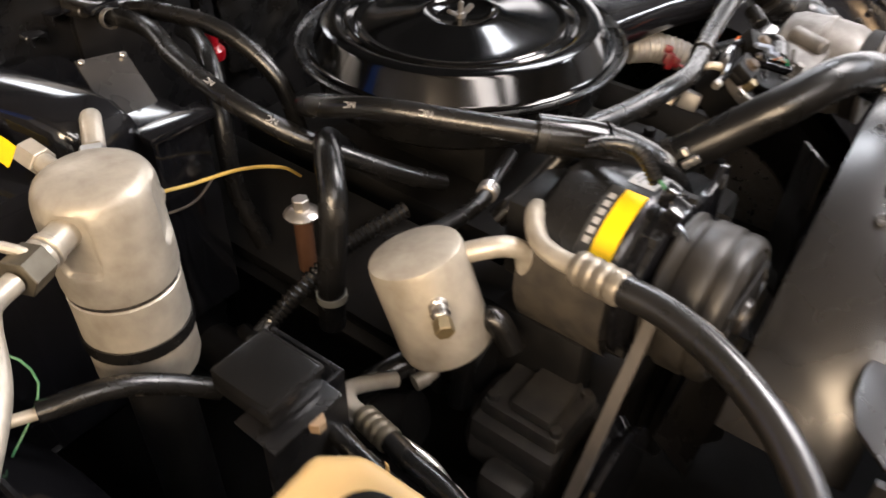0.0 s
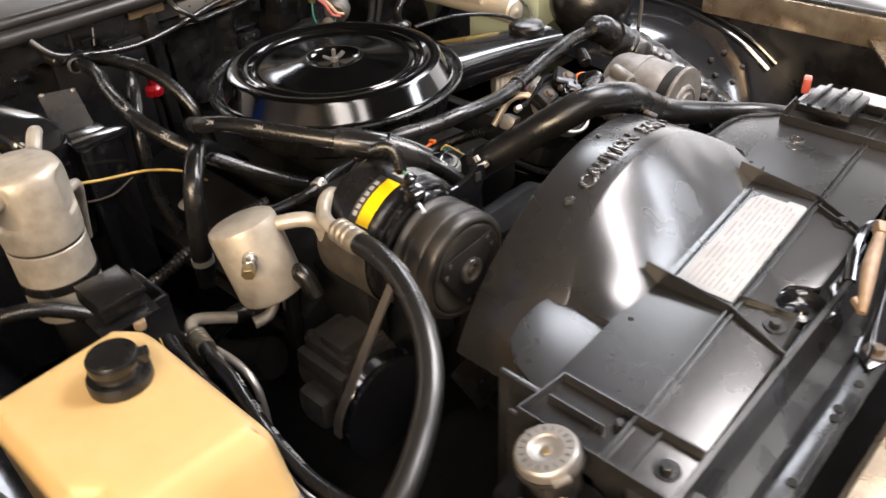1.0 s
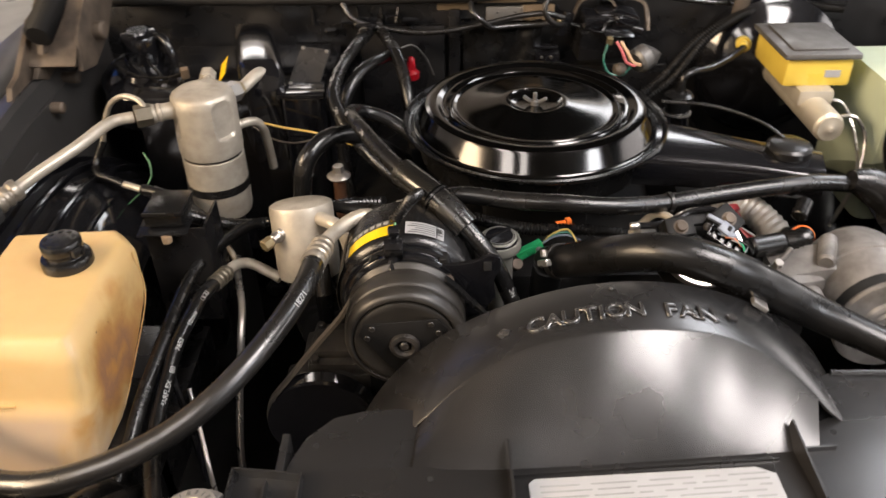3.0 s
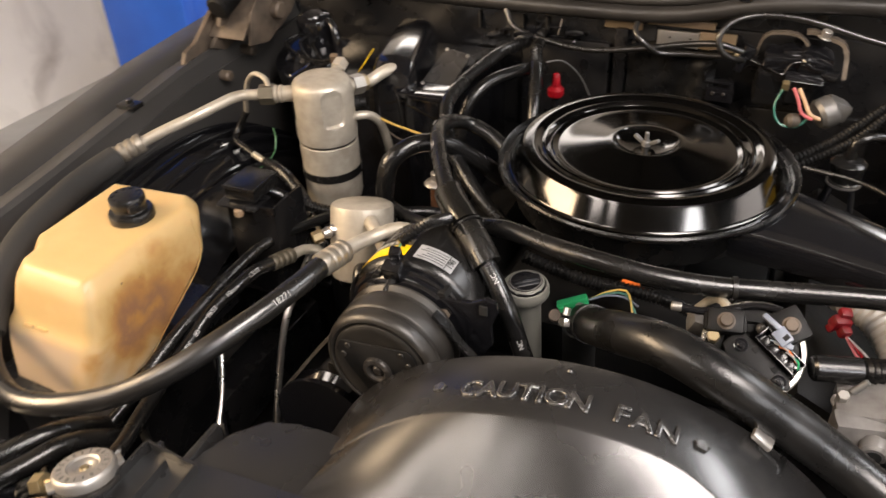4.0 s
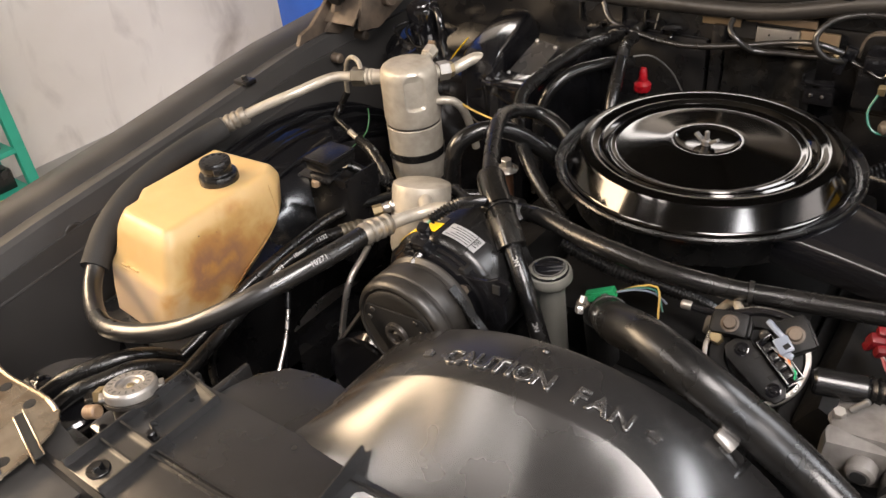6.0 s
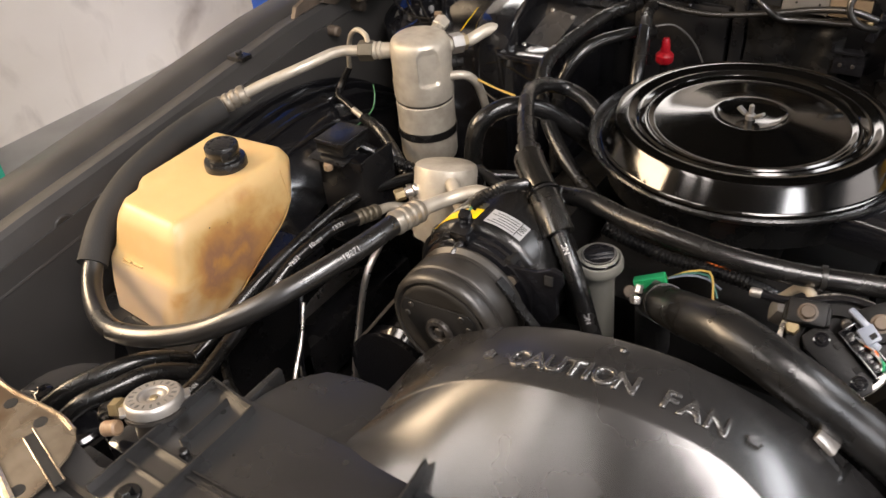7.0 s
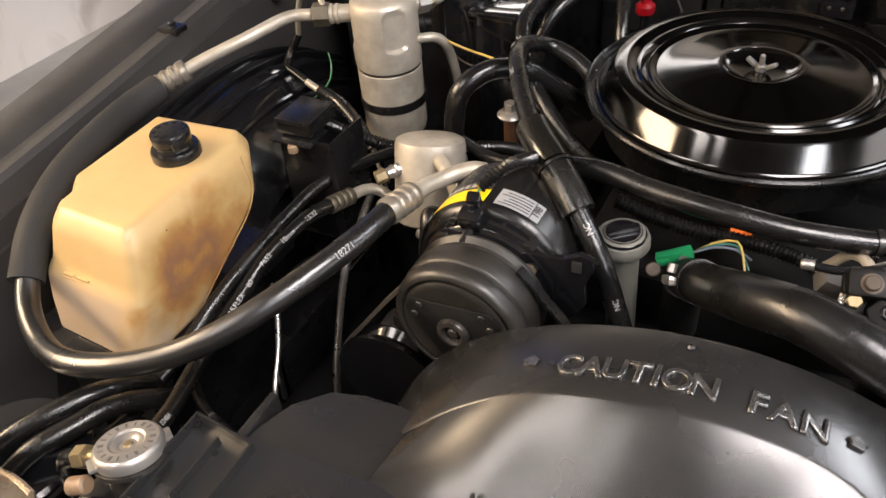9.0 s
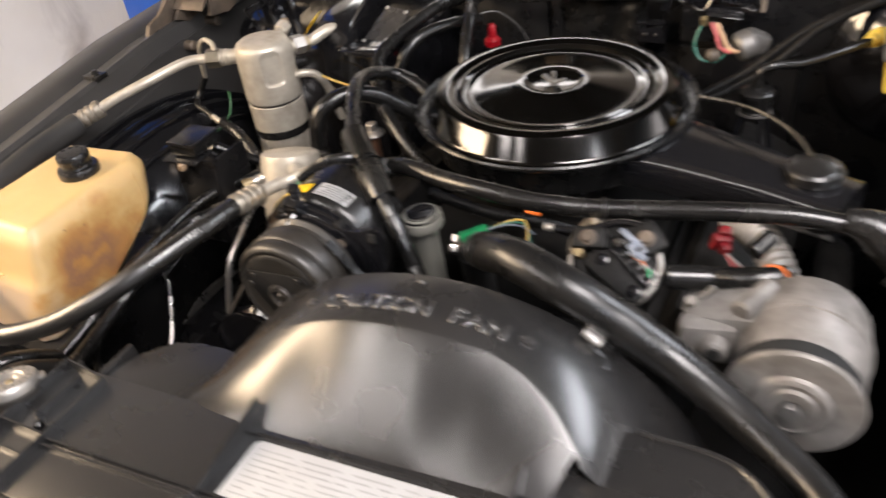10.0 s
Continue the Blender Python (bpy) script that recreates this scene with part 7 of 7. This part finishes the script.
for k, (c, u, v) in enumerate(((BLUE, -0.014, 0.014), (PRINT, -0.010, 0.020), (ORANGE, -0.004, 0.017), (PRINT, 0.004, 0.024), (TEAL, 0.006, 0.026), (GREEN, 0.014, 0.023))):
    a, b2 = cn @ Vector((u, 0.001 + 0.0008 * k, 0.008)), cn @ Vector((v, 0.006 - 0.0012 * k, 0.008))
    part("wire", tube([a, (a + b2) / 2 + Vector((0.001 * (k % 3 - 1), 0, 0.0042)), b2], 0.0009, 6), c, conn, "thin coloured wire")
part("pipe_loop", tube([on_face(-0.082, 0.016, -0.002) @ Vector(), on_face(-0.060, 0.016, -0.002) @ Vector(), on_face(-0.035, 0.022, 0.000) @ Vector(), on_face(-0.008, 0.034, 0.002) @ Vector(), on_face(0.018, 0.035, 0.002) @ Vector(), on_face(0.040, 0.024, 0.0) @ Vector()], 0.0042, 10), GLOSS, sol)
part("pipe_end", rod(on_face(-0.088, 0.015, -0.002) @ Vector(), on_face(-0.076, 0.016, -0.002) @ Vector(), 0.0050), STEEL, sol)
part("brass_bolt", hexnut(on_face(-0.0395, -0.009, 0.0) @ Vector(), on_face(-0.0400, -0.009, 0.013) @ Vector(), 0.0068), BRASS, sol)
lead = thing("injector_loom", (0.27, -0.30, 0.86), "black ribbed wiring loom with an orange band", "wiring")
part("boot", rod((0.236, -0.315, 0.884), (0.283, -0.300, 0.882), 0.0135, 0.003, 20), PLASTIC, lead)
part("ribbed_loom", ribbed([(0.282, -0.300, 0.882), (0.31, -0.285, 0.875), (0.335, -0.25, 0.855), (0.345, -0.21, 0.83), (0.34, -0.16, 0.79)], 0.0125, 0.007, 0.0018), RUBBER, lead)
part("orange_band", lathe([(0.0142, 0), (0.016, 0), (0.016, 0.008), (0.0142, 0.008)], aim((0.337, -0.245, 0.852), (0.345, -0.21, 0.83)), 24), ORANGE, lead, "orange plastic band")
part("cap", rod((0.315, -0.262, 0.895), (0.33, -0.240, 0.905), 0.010), RUBBER, lead)
rc = thing("red_connector", (0.27, -0.165, 0.82), "red plastic wiring connector with pink wires", "connector")
part("shell", join(box(pose(0.270, -0.164, 0.834, 20, 10, 30), 0.022, 0.015, 0.018, 0.005), box(pose(0.273, -0.160, 0.845, 20, 10, 22), 0.014, 0.012, 0.010, 0.003), box(pose(0.276, -0.172, 0.828, 20, 10, 30), 0.013, 0.012, 0.014, 0.004), box(pose(0.262, -0.168, 0.828, 20, 10, 40), 0.008, 0.010, 0.012, 0.003)), CONNRED, rc)
part("socket", box(pose(0.2685, -0.1722, 0.836, 20, 10, 30), 0.006, 0.002, 0.005, 0.0005), HOLE, rc, "dark socket")
for k in range(3):
    part("wire", tube([(0.278, -0.175, 0.825), (0.29 + 0.006 * k, -0.19, 0.815), (0.31, -0.20 + 0.008 * k, 0.80), (0.33, -0.19, 0.78)], 0.0016, 6), (PWIRE, RED, PRINT)[k], rc)
PALE = material("pale_duct_metal", (0.34, 0.325, 0.30), 0.45, metal=0.3, colour2=(0.26, 0.24, 0.22), scale=30, amount=0.9)
pale = thing("exhaust_crossover_shield", (0.30, -0.12, 0.80), "pale grey metal pipe behind the connectors", "pipe")
part("pipe", ribbed([(0.27, -0.10, 0.83), (0.31, -0.13, 0.825), (0.345, -0.18, 0.80), (0.36, -0.22, 0.76)], 0.021, 0.009, 0.0012, 20), PALE, pale)
gc = thing("green_connector", (-0.026, -0.243, 0.82), "green plastic wiring connector with loose wires", "connector")
gm = aim((-0.026, -0.243, 0.836), (-0.010, -0.239, 0.843))
part("shell", join(box(gm, 0.011, 0.013, 0.038, 0.0015), box(gm @ pose(0, 0, -0.012), 0.014, 0.006, 0.012, 0.001)), GREEN, gc)
# Socket opening is a solid box, its shade painted dark.
part("window", box(gm @ pose(0.0055, 0, -0.008), 0.002, 0.006, 0.012, 0.0005), INK, gc, "dark socket")
for k, c in enumerate((BLUE, TEAL, YWIRE)):
    part("wire", tube([(-0.008, -0.238, 0.843), (0.01, -0.222 + 0.004 * k, 0.843), (0.03, -0.212 + 0.003 * k, 0.838 + 0.003 * k), (0.048, -0.216 - 0.012 * k, 0.832 - 0.004 * k)], 0.0014, 6), c, gc, "thin coloured wire")
part("orange_clip", join(box(pose(0.028, -0.174, 0.832, 0, 0, 15), 0.020, 0.007, 0.008, 0.001), box(pose(0.036, -0.172, 0.836, 0, 0, 15), 0.008, 0.010, 0.006, 0.001)), ORANGE, gc, "orange retaining clip")
part("loom", ribbed([(-0.10, -0.215, 0.87), (-0.06, -0.205, 0.852), (-0.02, -0.195, 0.838), (0.03, -0.185, 0.83), (0.09, -0.19, 0.828), (0.13, -0.21, 0.83)], 0.008, 0.005), RUBBER, gc, "ribbed black loom")
part("red_button", rod((-0.045, -0.250, 0.815), (-0.043, -0.262, 0.827), 0.008), RUST, gc, "dull red button")
blk = thing("vacuum_fitting", (0.12, -0.24, 0.80), "dull grey metal fitting under the breather hose", "fitting")
part("cube", box(pose(0.125, -0.255, 0.86, 10, 20, 15), 0.030, 0.024, 0.022, 0.004), DULL_ALU, blk)
part("pipe", tube([(0.11, -0.235, 0.855), (0.135, -0.25, 0.895), (0.15, -0.275, 0.90), (0.155, -0.295, 0.875)], 0.005, 10), ALUMINIUM, blk)

# clip on the shroud's edge
sc = thing("shroud_clip", (0.195, -0.46, 0.87), "black clip with a bright metal tip on the shroud", "clip")
part("tip", box(pose(0.200, -0.448, 0.9045, 0, 32, -10), 0.020, 0.015, 0.006, 0.002), PLATED, sc, "bright metal tip")
part("arm", join(box(pose(0.190, -0.468, 0.897, 0, 34, -10), 0.006, 0.052, 0.010, 0.002), box(pose(0.214, -0.470, 0.882, 0, 34, -10), 0.006, 0.052, 0.012, 0.002), box(pose(0.204, -0.455, 0.889, 0, 34, -10), 0.026, 0.008, 0.014, 0.002), box(pose(0.204, -0.472, 0.886, 0, 34, -10), 0.005, 0.036, 0.006, 0.001)), SATIN, sc)

# right end of the deck: relay block, red lens
rb = thing("headlamp_relay", (0.41, -0.61, FLAT), "black finned relay block at the radiator end", "relay")
part("body", block(0.385, -0.66, FLAT + 0.016, 0.47, -0.585, FLAT + 0.030, 0.004), PLASTIC, rb)
for k in range(3):
    part("fin", block(0.385, -0.648 + 0.022 * k, FLAT + 0.030, 0.47, -0.642 + 0.022 * k, FLAT + 0.034, 0.001), PLASTIC, rb)
part("red_lens", box(pose(0.455, -0.57, FLAT + 0.03, 0, 0, 20), 0.020, 0.012, 0.024, 0.003), PLUG, rb, "red plastic plug")
part("sticker", block(0.475, -0.70, FLAT + 0.0145, 0.515, -0.62, FLAT + 0.0155, 0), WHITE, rb, "white and blue sticker", False)
part("deck_pad", block(0.474, -0.70, FLAT + 0.001, 0.516, -0.62, FLAT + 0.014, 0.003), PLASTIC, rb)

# hood latch at the front
latch = thing("hood_latch", (0.03, -0.81, 0.84), "rusty hood latch bolted to the radiator support", "latch")
part("plate", join(plate([(-0.062, -0.852), (-0.020, -0.868), (-0.008, -0.855), (0.09, -0.835), (0.20, -0.815), (0.20, -0.800), (0.05, -0.818), (-0.045, -0.832)], 0.850, 0.853, 0.001),
                   box(pose(0.06, -0.824, 0.866, 0, 0, 11), 0.24, 0.003, 0.028, 0.001)), GLOSS, latch, "glossy black latch plate")
part("latch_cup", lathe([(0, -0.004), (0.006, -0.004), (0.008, -0.007), (0.016, -0.008), (0.021, -0.003), (0.024, 0.002), (0.026, 0.003), (0.028, 0.001), (0.0285, -0.010), (0, -0.012)], pose(-0.010, -0.766, 0.8535, 4, 0, 0), 48), GLOSS, latch, "glossy black pressed cup")
part("cup_lip", tube([(-0.125, -0.789, 0.8585), (-0.08, -0.787, 0.859), (-0.045, -0.786, 0.859), (-0.010, -0.7955, 0.858), (0.016, -0.789, 0.858), (0.030, -0.781, 0.859), (0.075, -0.779, 0.860), (0.13, -0.777, 0.861)], 0.0045, 10), GLOSS, latch, "folded glossy edge of the latch panel")
part("striker", tube([(0.000, -0.819, 0.866), (0.020, -0.813, 0.876), (0.055, -0.803, 0.886), (0.085, -0.797, 0.893), (0.112, -0.792, 0.898)], lambda s: 0.0048 + 0.0035 * math.sin(s * 3.1), 12), TAN, latch, "worn rusty striker lever")
part("striker_hook", box(pose(0.112, -0.790, 0.900, 15, -20, 30), 0.016, 0.010, 0.014, 0.003), TAN, latch)
part("striker_tab", box(pose(0.008, -0.812, 0.868, 0, -20, 60), 0.018, 0.006, 0.008, 0.002), TAN, latch)
part("release_lever", tube([(0.05, -0.790, 0.862), (0.10, -0.775, 0.874), (0.15, -0.772, 0.876), (0.19, -0.785, 0.862)], 0.006, 10), GLOSS, latch)
for x, y in ((-0.033, -0.849), (0.165, -0.812)):
    part("latch_bolt", hexnut((x, y, 0.853), (x, y, 0.861), 0.007, 0.013), RUST, latch, "rusty bolt and washer")

# ---------------------------------------------------------------- workshop things past the fender
column = thing("lift_column", (-2.2, 1.5, 0), "tall blue painted vehicle lift column", "vehicle lift")
part("post", join(block(-2.42, 1.32, 0.02, -2.00, 1.38, 3.0, 0.006), block(-2.42, 1.38, 0.02, -2.36, 1.70, 3.0, 0.006), block(-2.06, 1.38, 0.02, -2.00, 1.70, 3.0, 0.006)), LIFT, column)
part("base_plate", block(-2.55, 1.20, 0, -1.9, 1.85, 0.02, 0.004), LIFT, column)
for x in (-2.50, -1.95):
    part("anchor_bolt", hexnut((x, 1.25, 0.02), (x, 1.25, 0.045), 0.016, 0.03), STEEL, column)
rack = thing("parts_rack", (-2.78, -0.25, 0), "green steel parts rack with small yellow-labelled bins", "rack")
for y in (-0.62, 0.12):
    for x in (-2.93, -2.62):
        part("upright", block(x - 0.01, y - 0.02, 0, x + 0.02, y + 0.02, 1.15, 0.003), RACK, rack)
for k in range(7):
    z = 0.08 + 0.16 * k
    part("shelf", block(-2.94, -0.60, z, -2.60, 0.10, z + 0.02, 0.002), RACK, rack)
    if k < 6:
        for j in range(3):
            y = -0.56 + 0.22 * j
            bin_ = part("bin", block(-2.90, y, z + 0.02, -2.64, y + 0.19, z + 0.10, 0.004), DULL_ALU if (j + k) % 2 else PLASTIC, rack, "small parts bin")
            part("bin_label", block(-2.598, y + 0.04, z + 0.002, -2.5965, y + 0.14, z + 0.018, 0), YELLOW if (j + k) % 3 else WHITE, bin_, "yellow label strip", False)
